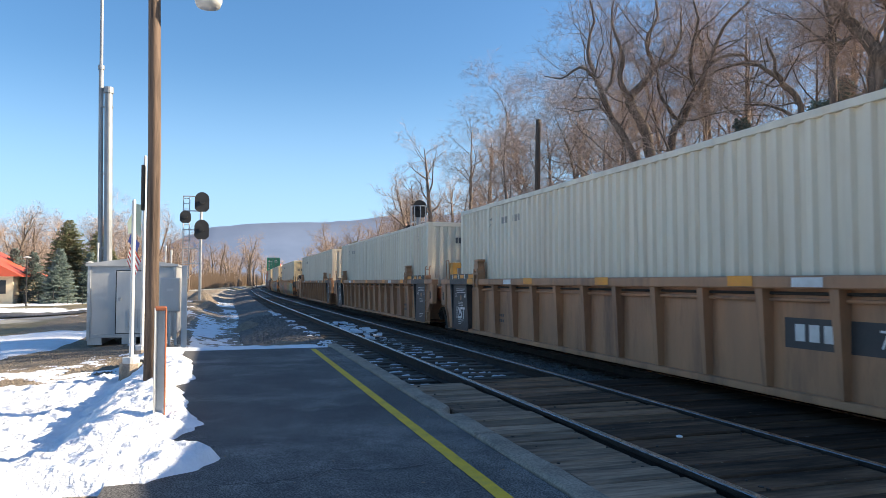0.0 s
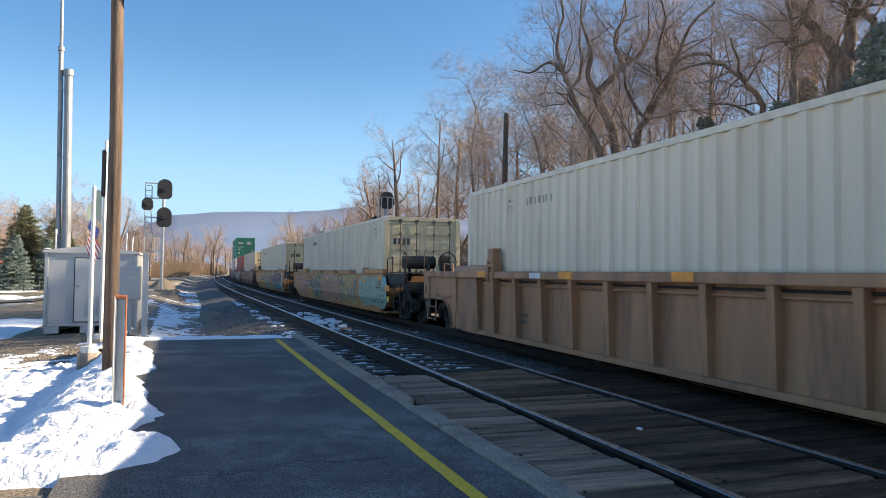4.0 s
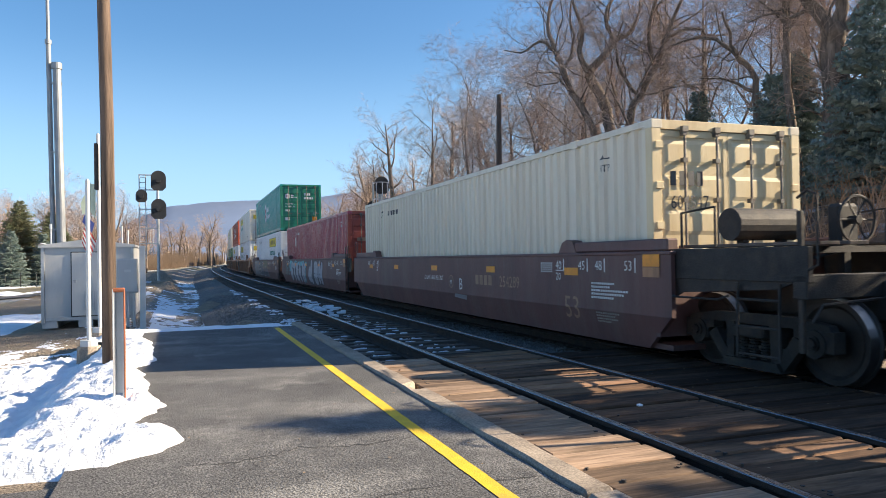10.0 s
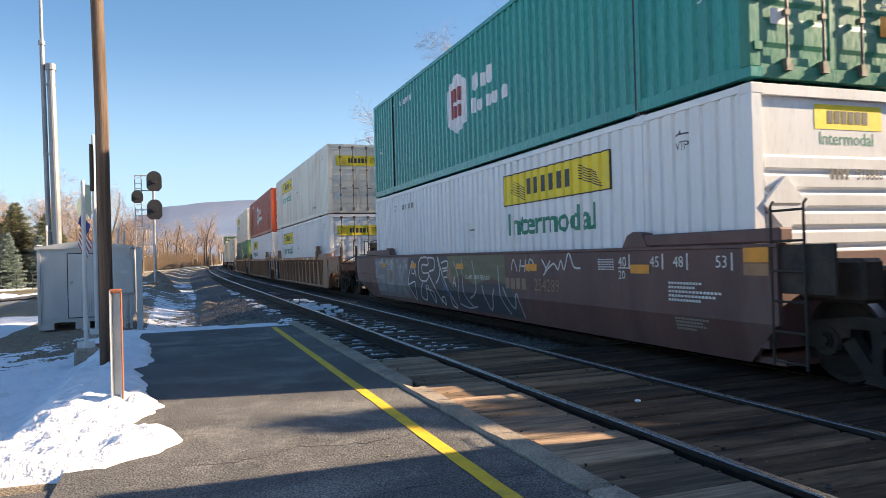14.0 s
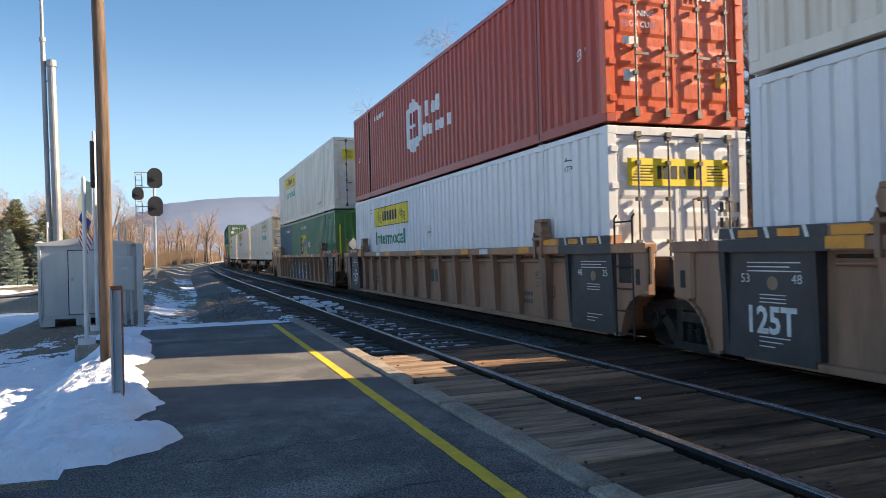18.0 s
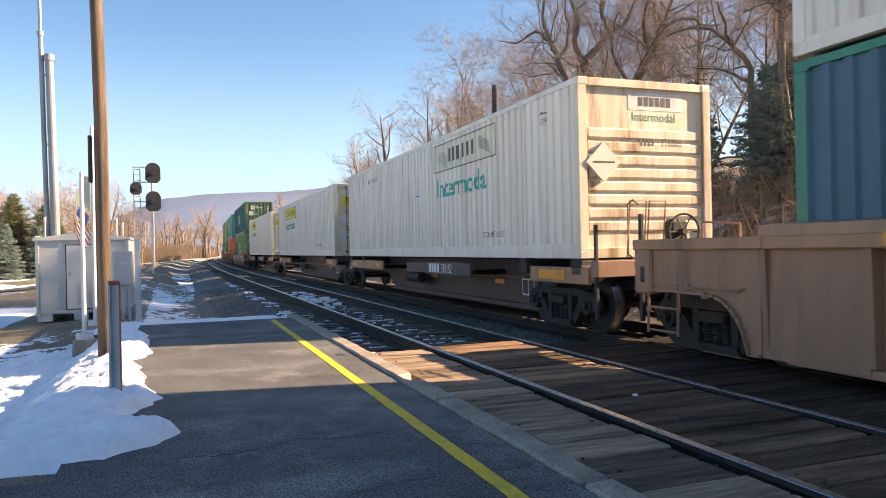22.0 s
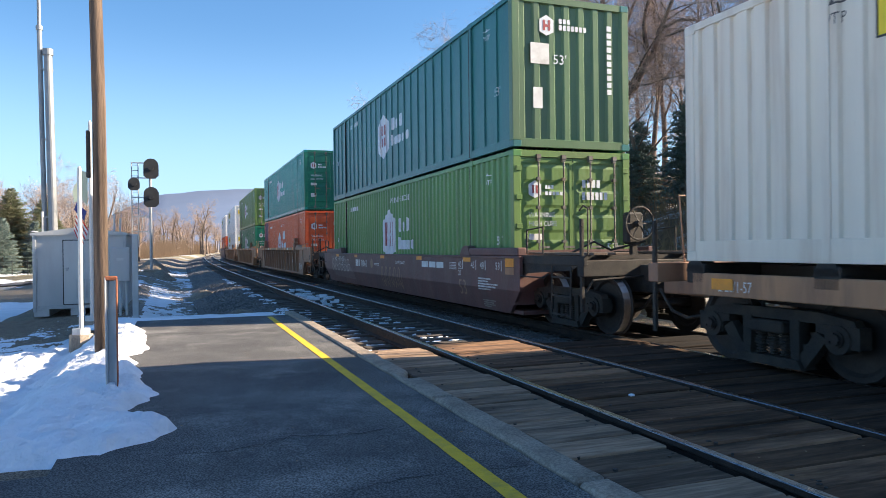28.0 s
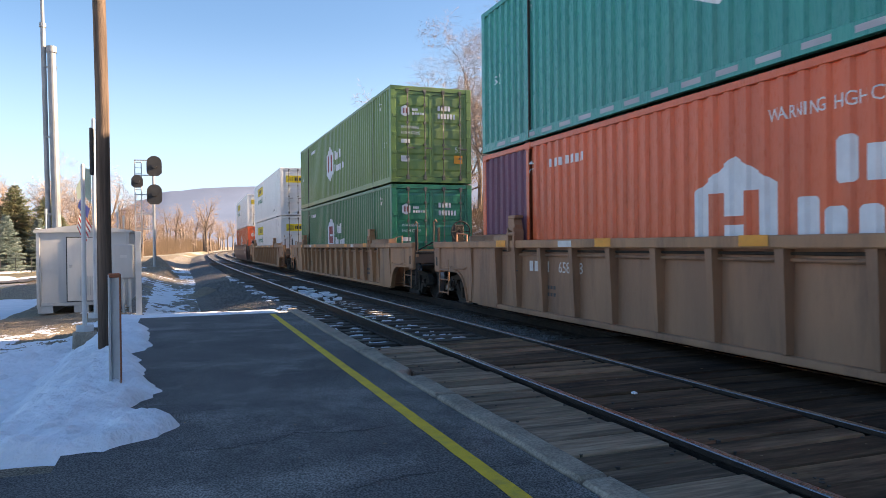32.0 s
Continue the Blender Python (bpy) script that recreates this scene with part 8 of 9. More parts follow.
bm = B()
tube(bm, [(0, 0, -0.4), (0.0, 0, 3.0), (-0.05, 0, 6.0), (-0.08, 0, 8.4)], [0.082, 0.074, 0.068, 0.062], 18)
pole = thing("lamp_pole", "weathered wooden utility pole with a hanging lamp", "pole", m=lower(-0.86, 9.35, 0, 1.08))
part("pole_shaft", bm, POLE_WOOD, pole, smooth=True)
bm = B()
tube(bm, [(0.05, 0, 5.5), (0.35, -0.02, 5.75), (0.58, -0.02, 5.6), (0.6, -0.02, 5.2)], 0.022, 8)
part("lamp_arm", bm, GALV, pole)
bm = B()
tube(bm, [(0.6, -0.02, 5.3), (0.6, -0.02, 5.1), (0.6, -0.02, 5.02), (0.6, -0.02, 4.86), (0.6, -0.02, 4.78)], [0.06, 0.08, 0.16, 0.17, 0.14], 20)
part("lamp_shade", bm, WHITE_PAINT, pole, "white hanging lamp shade", smooth=True)
bm = B()
box(bm, -0.14, -0.1, -0.05, 0.05, 2.2, 2.75, bev=0.008)
part("conduit_box", bm, BLACK, pole)
bm = B()
tube(bm, [(0.09, -0.06, 5.0), (0.1, -0.07, 8.2)], 0.012, 6)
part("cable", bm, SIGNAL_BLACK, pole)

post = thing("channel_post", "rusty red and white steel channel post standing in snow", "post", m=pose(-0.60, 7.4, 0))
bm = B()
prism(bm, [(-0.045, -0.03), (-0.03, -0.03), (-0.03, 0.02), (0.03, 0.02), (0.03, -0.03), (0.045, -0.03), (0.045, 0.035), (-0.045, 0.035)], "z", -0.3, 1.06)
part("channel", bm, GALV, post)
for x, mt in ((-0.052, WHITE_PAINT), (0.044, RUST_RED)):
    bm = B()
    box(bm, x, x + 0.012, -0.035, 0.04, -0.1, 1.09, bev=0.003)
    part("edge_strip", bm, mt, post)
bm = B()
box(bm, -0.052, 0.056, -0.035, 0.04, 1.06, 1.1, bev=0.01)
part("cap", bm, RUST_RED, post)

for x, y, h, flags in ((-1.24, 10.75, 2.45, False), (-1.31, 12.75, 3.4, True)):
    fp = thing("flagpole", "white painted steel pole in a concrete footing" if not flags else "white flagpole with a small limp flag", "flagpole", "white poles", m=lower(x, y, 0, 1.22))
    bm = B()
    cyl(bm, (0, 0, -0.3), (0, 0, h), 0.03, 0.027, n=16)
    cyl(bm, (0, 0, h), (0, 0, h + 0.03), 0.027, 0.012, n=16)
    part("pole_shaft", bm, WHITE_PAINT, fp)
    bm = B()
    cyl(bm, (0, 0, -0.3), (0, 0, 0.22), 0.17, 0.145, n=8)
    part("footing", bm, CONCRETE, fp)
    bm = B()
    cyl(bm, (0, 0, 0.22), (0, 0, 0.3), 0.11, n=16)
    part("base_flange", bm, WHITE_PAINT, fp)
    if flags:
        for k in range(9):
            bm = B()
            z = 1.95 - k * 0.035
            prism(bm, [(-0.04 - 0.012 * k, z - 0.3), (-0.2 - 0.006 * k, z), (-0.2 - 0.006 * k, z + 0.03), (-0.04 - 0.012 * k, z - 0.268)], "y", -0.01 + 0.012 * math.sin(k), 0.0 + 0.012 * math.sin(k))
            part("flag_stripe", bm, FLAG_RED if k % 2 == 0 else FLAG_WHITE, fp)
        bm = B()
        prism(bm, [(-0.06, 1.97), (-0.2, 2.12), (-0.24, 2.0), (-0.1, 1.82)], "y", -0.016, -0.012)
        part("flag_canton", bm, FLAG_BLUE, fp)
        bm = B()
        prism(bm, [(-0.04, 2.6), (-0.12, 2.62), (-0.26, 2.3), (-0.24, 2.12), (-0.12, 2.16), (-0.05, 2.05)], "y", 0.0, 0.012)
        part("pennant", bm, FLAG_PALE, fp)

# ---- equipment house ----
hut = thing("equipment_house", "brushed aluminium trackside equipment house with a shallow roof", "equipment house", m=lower(-3.06, 18.2, -0.02, 1.22))
W, D, H = 1.92, 2.4, 1.72
bm = B()
box(bm, 0, W, 0.02, D, 0.1, H)
part("body", bm, ALU, hut)
bm = B()
prism(bm, [(-0.04, H), (W + 0.04, H), (W + 0.04, H + 0.05), (W / 2, H + 0.19), (-0.04, H + 0.05)], "y", -0.05, D + 0.05)
part("roof", bm, ALU, hut)
for x in (0.0, W - 0.07):
    bm = B()
    box(bm, x, x + 0.07, -0.012, 0.05, 0.0, H, bev=0.006)
    part("corner_trim", bm, GALV, hut)
bm = B()
box(bm, 0.08, W - 0.08, -0.01, 0.05, 0.06, 0.14, bev=0.005)
part("base_rail", bm, GALV, hut)
for x in (0.02, 0.75, 1.4):
    bm = B()
    box(bm, x, x + 0.3, 0.0, D, -0.1, 0.06)
    part("skid", bm, GALV, hut)
bm = B()
box(bm, 0.62, 1.3, -0.02, 0.03, 0.16, H - 0.12, bev=0.008)
door = part("door", bm, ALU, hut)
bm = B()
box(bm, 0.6, 1.32, -0.004, 0.025, 0.145, H - 0.1)
part("door_frame", bm, SIGNAL_BLACK, hut)
bm = B()
box(bm, 0.66, 0.73, -0.05, -0.02, 0.95, 0.99, bev=0.008)
cyl(bm, (0.69, -0.06, 0.93), (0.69, -0.02, 0.93), 0.025, n=10)
part("door_handle", bm, GALV, door)
bm = B()
box(bm, 0.9, 1.05, -0.026, -0.021, 1.02, 1.16)
part("notice", bm, WHITE_PAINT, door, "small white notice")
for k in range(6):
    bm = B()
    box(bm, 0.88 + k * 0.05, 0.9 + k * 0.05, -0.032, -0.02, 0.28, 0.72)
    part("louvre", bm, GALV, door)
bm = B()
box(bm, 0.08, 0.1, -0.016, 0.01, 0.15, 1.2)
part("conduit", bm, GALV, hut)
for x, h in ((0.16, 0.55), (1.65, 0.5), (1.78, 0.4)):
    bm = B()
    cyl(bm, (x, 0.3, H + 0.02), (x, 0.3, H + h), 0.018, n=8)
    cyl(bm, (x, 0.3, H + h - 0.12), (x, 0.3, H + h), 0.028, n=8)
    part("vent_pipe", bm, WHITE_PAINT, hut)

meter = thing("meter_cabinet", "grey metal meter cabinet on short pipe legs", "cabinet", m=lower(-1.42, 17.3, 0, 1.22))
bm = B()
box(bm, 0, 0.42, 0, 0.2, 0.66, 1.42, bev=0.012)
part("case", bm, ALU, meter)
bm = B()
box(bm, 0.02, 0.4, -0.015, 0.0, 0.69, 1.39, bev=0.006)
part("door", bm, ALU, meter)
bm = B()
box(bm, 0.14, 0.28, -0.019, -0.014, 1.12, 1.18)
part("label_plate", bm, WHITE_PAINT, meter)
for x in (0.1, 0.2, 0.33):
    bm = B()
    cyl(bm, (x, 0.1, -0.1), (x, 0.1, 0.66), 0.03, n=10)
    part("leg", bm, WHITE_PAINT, meter)
bm = B()
box(bm, -0.06, 0.06, -0.05, 0.05, -0.2, 1.7, bev=0.008)
solo("marker_post", bm, WHITE_PAINT, "pale square wooden marker post beside the cabinet", "post", at=lower(-0.9, 17.2, 0, 1.22))

mast = thing("antenna_mast", "pair of tall galvanised steel antenna masts", "mast", m=lower(-3.0, 20.9, 0, 1.22))
bm = B()
cyl(bm, (0, 0, -0.2), (-0.1, 0, 6.5), 0.115, 0.10, n=16)
part("thick_tube", bm, MAST_STEEL, mast)
bm = B()
cyl(bm, (-0.1, 0, 6.4), (-0.1, 0, 6.56), 0.125, n=16)
part("cap", bm, MAST_STEEL, mast)
bm = B()
cyl(bm, (-0.2, 0.05, -0.2), (-0.3, 0.05, 7.1), 0.06, n=12)
cyl(bm, (-0.3, 0.05, 7.1), (-0.36, 0.05, 14.0), 0.045, 0.03, n=12)
part("thin_tube", bm, MAST_STEEL, mast)
bm = B()
cyl(bm, (-0.3, 0.05, 7.05), (-0.3, 0.05, 7.16), 0.08, n=12)
part("collar", bm, MAST_STEEL, mast)
for z in (2.2, 4.2, 6.0):
    bm = B()
    box(bm, -0.27, 0.02, -0.02, 0.02, z, z + 0.05)
    part("brace", bm, MAST_STEEL, mast)


def signal_head(parent, x, z, w, h, y):
    bm = B()
    n = 12
    outline = [(x + w / 2 * math.cos(a), z + h / 2 - w / 2 + w / 2 * math.sin(a)) for a in [k * math.pi / n for k in range(n + 1)]]
    c = w * 0.22
    outline += [(x - w / 2, z - h / 2 + c), (x - w / 2 + c, z - h / 2), (x + w / 2 - c, z - h / 2), (x + w / 2, z - h / 2 + c)]
    prism(bm, outline, "y", y, y + 0.04)
    hd = part("signal_head", bm, SIGNAL_BLACK, parent, "black rounded signal head")
    bm = B()
    cyl(bm, (x, y - 0.25, z), (x, y + 0.02, z), 0.16, n=14)
    part("lamp_housing", bm, SIGNAL_BLACK, hd)


sig = thing("signal_mast", "galvanised railway signal mast with ladder and black heads", "railway signal", "railway signals", m=pose(-1.72, 52, -0.05))
bm = B()
cyl(bm, (0, 0, 0), (0, 0, 7.3), 0.1, 0.09, n=14)
part("mast_tube", bm, GALV, sig)
bm = B()
box(bm, -0.45, 0.45, -0.45, 0.45, -0.5, 0.1, bev=0.03)
part("footing", bm, CONCRETE, sig)
for x in (-1.15, -0.75):
    bm = B()
    cyl(bm, (x, 0.0, 2.2 if x < -1 else 1.6), (x, 0.0, 7.25), 0.035, n=8)
    part("ladder_rail", bm, GALV, sig)
for k in range(14):
    bm = B()
    cyl(bm, (-1.15, 0, 2.4 + k * 0.36), (-0.75, 0, 2.4 + k * 0.36), 0.02, n=6)
    part("rung", bm, GALV, sig)
for z in (2.6, 3.6, 4.9, 6.2, 7.2):
    bm = B()
    box(bm, -1.2, 0.12, -0.04, 0.04, z, z + 0.07)
    part("platform_bar", bm, GALV, sig)
for x in (-0.5, -0.3):
    bm = B()
    cyl(bm, (x, -0.1, 1.9), (x, -0.1, 3.6), 0.02, n=6)
    part("cage_bar", bm, GALV, sig)
signal_head(sig, 0.06, 6.85, 0.95, 1.35, -0.25)
signal_head(sig, 0.06, 4.95, 0.95, 1.35, -0.25)
signal_head(sig, -1.0, 5.8, 0.72, 0.85, -0.3)
bm = B()
box(bm, -0.3, 0.3, -0.3, 0.3, 0.0, 2.2, bev=0.02)
solo("relay_case", bm, GALV, "tall grey steel relay case behind the signal", "cabinet", at=pose(-3.1, 53, -0.1))

gan = thing("signal_mast", "galvanised railway signal mast with a round ladder cage", "railway signal", "railway signals", m=pose(11.65, 44, -0.4))
bm = B()
cyl(bm, (0, 0, 0), (0, 0, 6.4), 0.1, n=14)
part("mast_tube", bm, GALV, gan)
for k in range(8):
    a = 2 * math.pi * k / 8
    bm = B()
    cyl(bm, (0.5 * math.cos(a), 0.5 * math.sin(a), 3.2), (0.5 * math.cos(a), 0.5 * math.sin(a), 6.5), 0.03, n=6)
    part("cage_bar", bm, GALV, gan)
for z in (3.2, 4.6, 5.5, 6.5):
    bm = B()
    tube(bm, [(0.5 * math.cos(2 * math.pi * k / 16), 0.5 * math.sin(2 * math.pi * k / 16), z) for k in range(17)], 0.03, 6)
    part("cage_ring", bm, GALV, gan)
signal_head(gan, 0.05, 6.35, 0.9, 1.1, -0.15)
signal_head(gan, -0.55, 4.9, 0.5, 0.9, 0.2)

# ---- far side of the yard ----
house = thing("station_building", "low cream building with a red metal roof", "building", m=pose(-19.6, 66, -0.55))
bm = B()
box(bm, -3.5, 3.0, 0, 8, 0, 2.35)
part("wall", bm, STUCCO, house)
bm = B()
prism(bm, [(-4.4, 2.3), (3.9, 2.3), (-0.3, 4.6)], "y", -0.9, 8.9)
part("roof", bm, ROOF_RED, house)
for x in (-2.2, 0.1, 2.0):
    bm = B()
    box(bm, x, x + 0.5, -0.03, 0.02, 0.9, 2.0)
    part("window", bm, WINDOW_DARK, house)


def street_lamp(x, y, h):
    t = thing("street_lamp", "slim black street lamp with a pale shade", "street lamp", "street lamps", m=pose(x, y, ground_z(x, y)))
    bm = B()
    cyl(bm, (0, 0, 0), (0, 0, h), 0.05, 0.04, n=10)
    part("post", bm, SIGNAL_BLACK, t)
    bm = B()
    cyl(bm, (0, 0, h), (0, 0, h + 0.1), 0.3, 0.08, n=14)
    part("shade", bm, WHITE_PAINT, t)


street_lamp(-14.2, 60, 3.6)
street_lamp(-9.6, 58, 3.2)
street_lamp(-10.9, 74, 4.0)


def fence(x0, y0, x1, y1, n):
    t = thing("fence", "thin dark wire fence along the field", "fence")
    for k in range(n + 1):
        u = k / n
        x, y = x0 + (x1 - x0) * u, y0 + (y1 - y0) * u
        bm = B()
        g = ground_z(x, y)
        cyl(bm, (x, y, g - 0.1), (x, y, g + 1.2), 0.03, n=6)
        part("post", bm, SIGNAL_BLACK, t)
    for h in (0.4, 0.75, 1.1):
        bm = B()
        tube(bm, [(x0 + (x1 - x0) * k / n, y0 + (y1 - y0) * k / n, ground_z(x0 + (x1 - x0) * k / n, y0 + (y1 - y0) * k / n) + h) for k in range(n + 1)], 0.012, 4)
        part("wire", bm, SIGNAL_BLACK, t)


fence(-24, 70, -7.5, 62, 14)
bm = B()
rows = []
for k in range(34):
    x = -60 + k * 1.6
    y = 44.5 + 0.25 * x
    rows.append((bm.verts.new((x, y - 2.0, ground_z(x, y - 2) + 0.07)), bm.verts.new((x, y + 2.2, ground_z(x, y + 2.2) + 0.07))))
for a, b in zip(rows, rows[1:]):
    bm.faces.new((a[0], b[0], b[1], a[1]))
solo("road", bm, ASPHALT, "narrow grey access road across the field", "road", kind="structure", smooth=True)


# ---- trees ----
class Wood:
    """Branches gathered as plain vertex lists."""

    def __init__(self):
        self.v, self.f = [], []

    def limb(self, pts, radii, n):
        a = None
        start = len(self.v)
        for i, p in enumerate(pts):
            d = (pts[min(i + 1, len(pts) - 1)] - pts[max(i - 1, 0)])
            d.normalize()
            a = d.orthogonal().normalized() if a is None else (a - a.dot(d) * d).normalized()
            b = d.cross(a)
            for k in range(n):
                q = 2 * math.pi * k / n
                self.v.append(p + radii[i] * (math.cos(q) * a + math.sin(q) * b))
        if len(pts) == 2 and n == 3:
            # a thin twig runs out to a point
            if radii[0] < 0.013:
                del self.v[start + 3:]
                self.v[start + 2] = pts[1].copy()
                self.f.append((start, start + 1, start + 2))
                return
            del self.v[start + 4:]
            self.v[start + 3] = pts[1].copy()
            self.f += [(start, start + 1, start + 3), (start + 1, start + 2, start + 3), (start + 2, start, start + 3)]
            return
        for i in range(len(pts) - 1):
            for k in range(n):
                j = (k + 1) % n
                o = start + i * n
                self.f.append((o + k, o + j, o + n + j, o + n + k))

    def mesh(self, name, material, smooth=True):
        me = bpy.data.meshes.new(name)
        me.from_pydata([tuple(v) for v in self.v], [], self.f)
        me.materials.append(material)
        if smooth:
            me.polygons.foreach_set("use_smooth", [True] * len(me.polygons))
        return me


def bare_tree(name, seed, height, spread, fork, label, lean=0.0, fine=True):
    rnd = random.Random(seed)
    trunk, crown = Wood(), Wood()
    broad = spread > 0.9
    last = 4 if fine else 3

    def grow(p, d, length, r, level):
        w = trunk if level < 2 else crown
        steps = 1 if level >= 3 else (8, 7, 4)[level]
        wob = (0.11, 0.24, 0.28, 0.26, 0.1)[level] / math.sqrt(steps / 4)
        pull = (0.03, 0.03, 0.01, -0.02, 0.0)[level]
        pts, dirs, q = [p.copy()], [], p.copy()
        for _ in range(steps):
            d = (d + Vector((rnd.gauss(0, wob), rnd.gauss(0, wob), rnd.gauss(0, wob) + pull))).normalized()
            q = q + d * (length / steps)
            pts.append(q.copy())
            dirs.append(d.copy())
        end = (0.08, 0.1, 0.2, 0.4, 0.5)[level]
        radii = [r * (1 - (1 - end) * i / steps) for i in range(steps + 1)]
        w.limb(pts, radii, (9, 6, 4, 3, 3)[level])
        if level == last:
            return
        count = (fork + 5, 9, 9, 10)[level] if fine else (fork + 4, 10, 14)[level]
        first = (0.3 if broad else 0.35, 0.22, 0.15, 0.1)[level]
        for c in range(count):
            u = first + (0.99 - first) * (c + rnd.random()) / count
            k = min(steps - 1, int(u * steps))
            base = pts[k].lerp(pts[k + 1], u * steps - k)
            az = rnd.uniform(0, 2 * math.pi) if level else 2.4 * c + rnd.uniform(-0.5, 0.5)
            side = Vector((math.cos(az), math.sin(az), 0))
            side = (side - side.dot(dirs[k]) * dirs[k]).normalized()
            ang = radians(((64 - 24 * u) * spread * rnd.uniform(0.8, 1.2), rnd.uniform(32, 68), rnd.uniform(32, 72), rnd.uniform(25, 65))[level])
            nd = (dirs[k] * math.cos(ang) + side * math.sin(ang)).normalized()
            ln = (height * (0.42 if broad else 0.34) * (1.05 - 0.4 * u), length * 0.52 * (1.2 - 0.55 * u), length * 0.5 * (1.2 - 0.4 * u), length * 0.62)[level] * rnd.uniform(0.75, 1.2)
            grow(base, nd, ln, max(0.0035 if fine else 0.008, radii[k] * (0.46, 0.46, 0.58, 0.72)[level]), level + 1)
    grow(Vector((0, 0, -0.3)), Vector((lean, 0, 1)).normalized(), height * (0.66 if broad else 0.85), height * 0.0135 * (1 if fine else 2.1), 0)
    t = thing(name, label, "tree", "bare trees")
    o = new("trunk", trunk.mesh("trunk", BARK))
    o.parent = t
    o = new("crown", crown.mesh("crown", TWIG, False))
    o.parent = t
    return t


def crooked_tree(seed, limbs, label, thick=1.0):
    """An old tree with bent limbs: each limb is a line of (across, up) bends with its thickness at both ends."""
    rnd = random.Random(seed)
    trunk, crown = Wood(), Wood()

    def grow(p, d, length, r, level):
        steps = (5, 3, 2, 1)[level]
        wob = (0.3, 0.28, 0.25, 0.1)[level]
        pts, dirs, q = [p.copy()], [], p.copy()
        for _ in range(steps):
            d = (d + Vector((rnd.gauss(0, wob), rnd.gauss(0, wob), rnd.gauss(0, wob) + (0.12, 0.05, 0.0, 0.0)[level]))).normalized()
            q = q + d * (length / steps)
            pts.append(q.copy())
            dirs.append(d.copy())
        radii = [r * (1 - 0.75 * i / steps) for i in range(steps + 1)]
        (trunk if level == 0 else crown).limb(pts, radii, (6, 4, 3, 3)[level])
        if level == 3:
            return
        for c in range((8, 7, 6)[level]):
            u = 0.15 + 0.83 * (c + rnd.random()) / (8, 7, 6)[level]
            k = min(steps - 1, int(u * steps))
            base = pts[k].lerp(pts[k + 1], u * steps - k)
            side = Vector((rnd.gauss(0, 1), rnd.gauss(0, 1), rnd.gauss(0, 1)))
            side = (side - side.dot(dirs[k]) * dirs[k]).normalized()
            ang = radians(rnd.uniform(28, 68))
            grow(base, (dirs[k] * math.cos(ang) + side * math.sin(ang)).normalized(), length * (0.5, 0.5, 0.6)[level] * rnd.uniform(0.7, 1.2), max(0.0032, radii[k] * (0.42, 0.45, 0.5)[level]), level + 1)

    for bends, r0, r1, twigs in limbs:
        fine = []
        for i in range(len(bends) - 1):
            p0, p1, p2, p3 = bends[max(i - 1, 0)], bends[i], bends[i + 1], bends[min(i + 2, len(bends) - 1)]
            for q in (0, 0.34, 0.67):
                fine.append(tuple(0.5 * (2 * b + (c - a) * q + (2 * a - 5 * b + 4 * c - e) * q * q + (3 * b - a - 3 * c + e) * q**3) for a, b, c, e in zip(p0, p1, p2, p3)))
        fine.append(bends[-1])
        n = len(fine) - 1
        depth = rnd.uniform(-0.5, 0.5)
        pts = [Vector((u + rnd.gauss(0, 0.05), depth * i / n + rnd.gauss(0, 0.05), v)) for i, (u, v) in enumerate(fine)]
        radii = [(r0 + (r1 - r0) * i / n) * thick * rnd.uniform(0.93, 1.07) for i in range(n + 1)]
        trunk.limb(pts, radii, 9)
        length = sum((b - a).length for a, b in zip(pts, pts[1:]))
        for _ in range(int(length * twigs * 0.7)):
            u = rnd.uniform(0.3 if r0 > 0.15 else 0.12, 1.0)
            k = min(n - 1, int(u * n))
            d = (pts[k + 1] - pts[k]).normalized()
            side = Vector((rnd.gauss(0, 1), rnd.gauss(0, 1), rnd.gauss(0.3, 0.8)))
            side = (side - side.dot(d) * d).normalized()
            ang = radians(rnd.uniform(35, 85))
            grow(pts[k], (d * math.cos(ang) + side * math.sin(ang)).normalized(), rnd.uniform(1.4, 3.6), max(0.014, min(0.045, radii[k] * 0.36)), 0)
    t = thing("tree", label, "tree", "bare trees")
    for name, w, mt, sm in (("trunk", trunk, BARK, True), ("crown", crown, TWIG, False)):
        o = new(name, w.mesh(name, mt, sm))
        o.parent = t
    return t


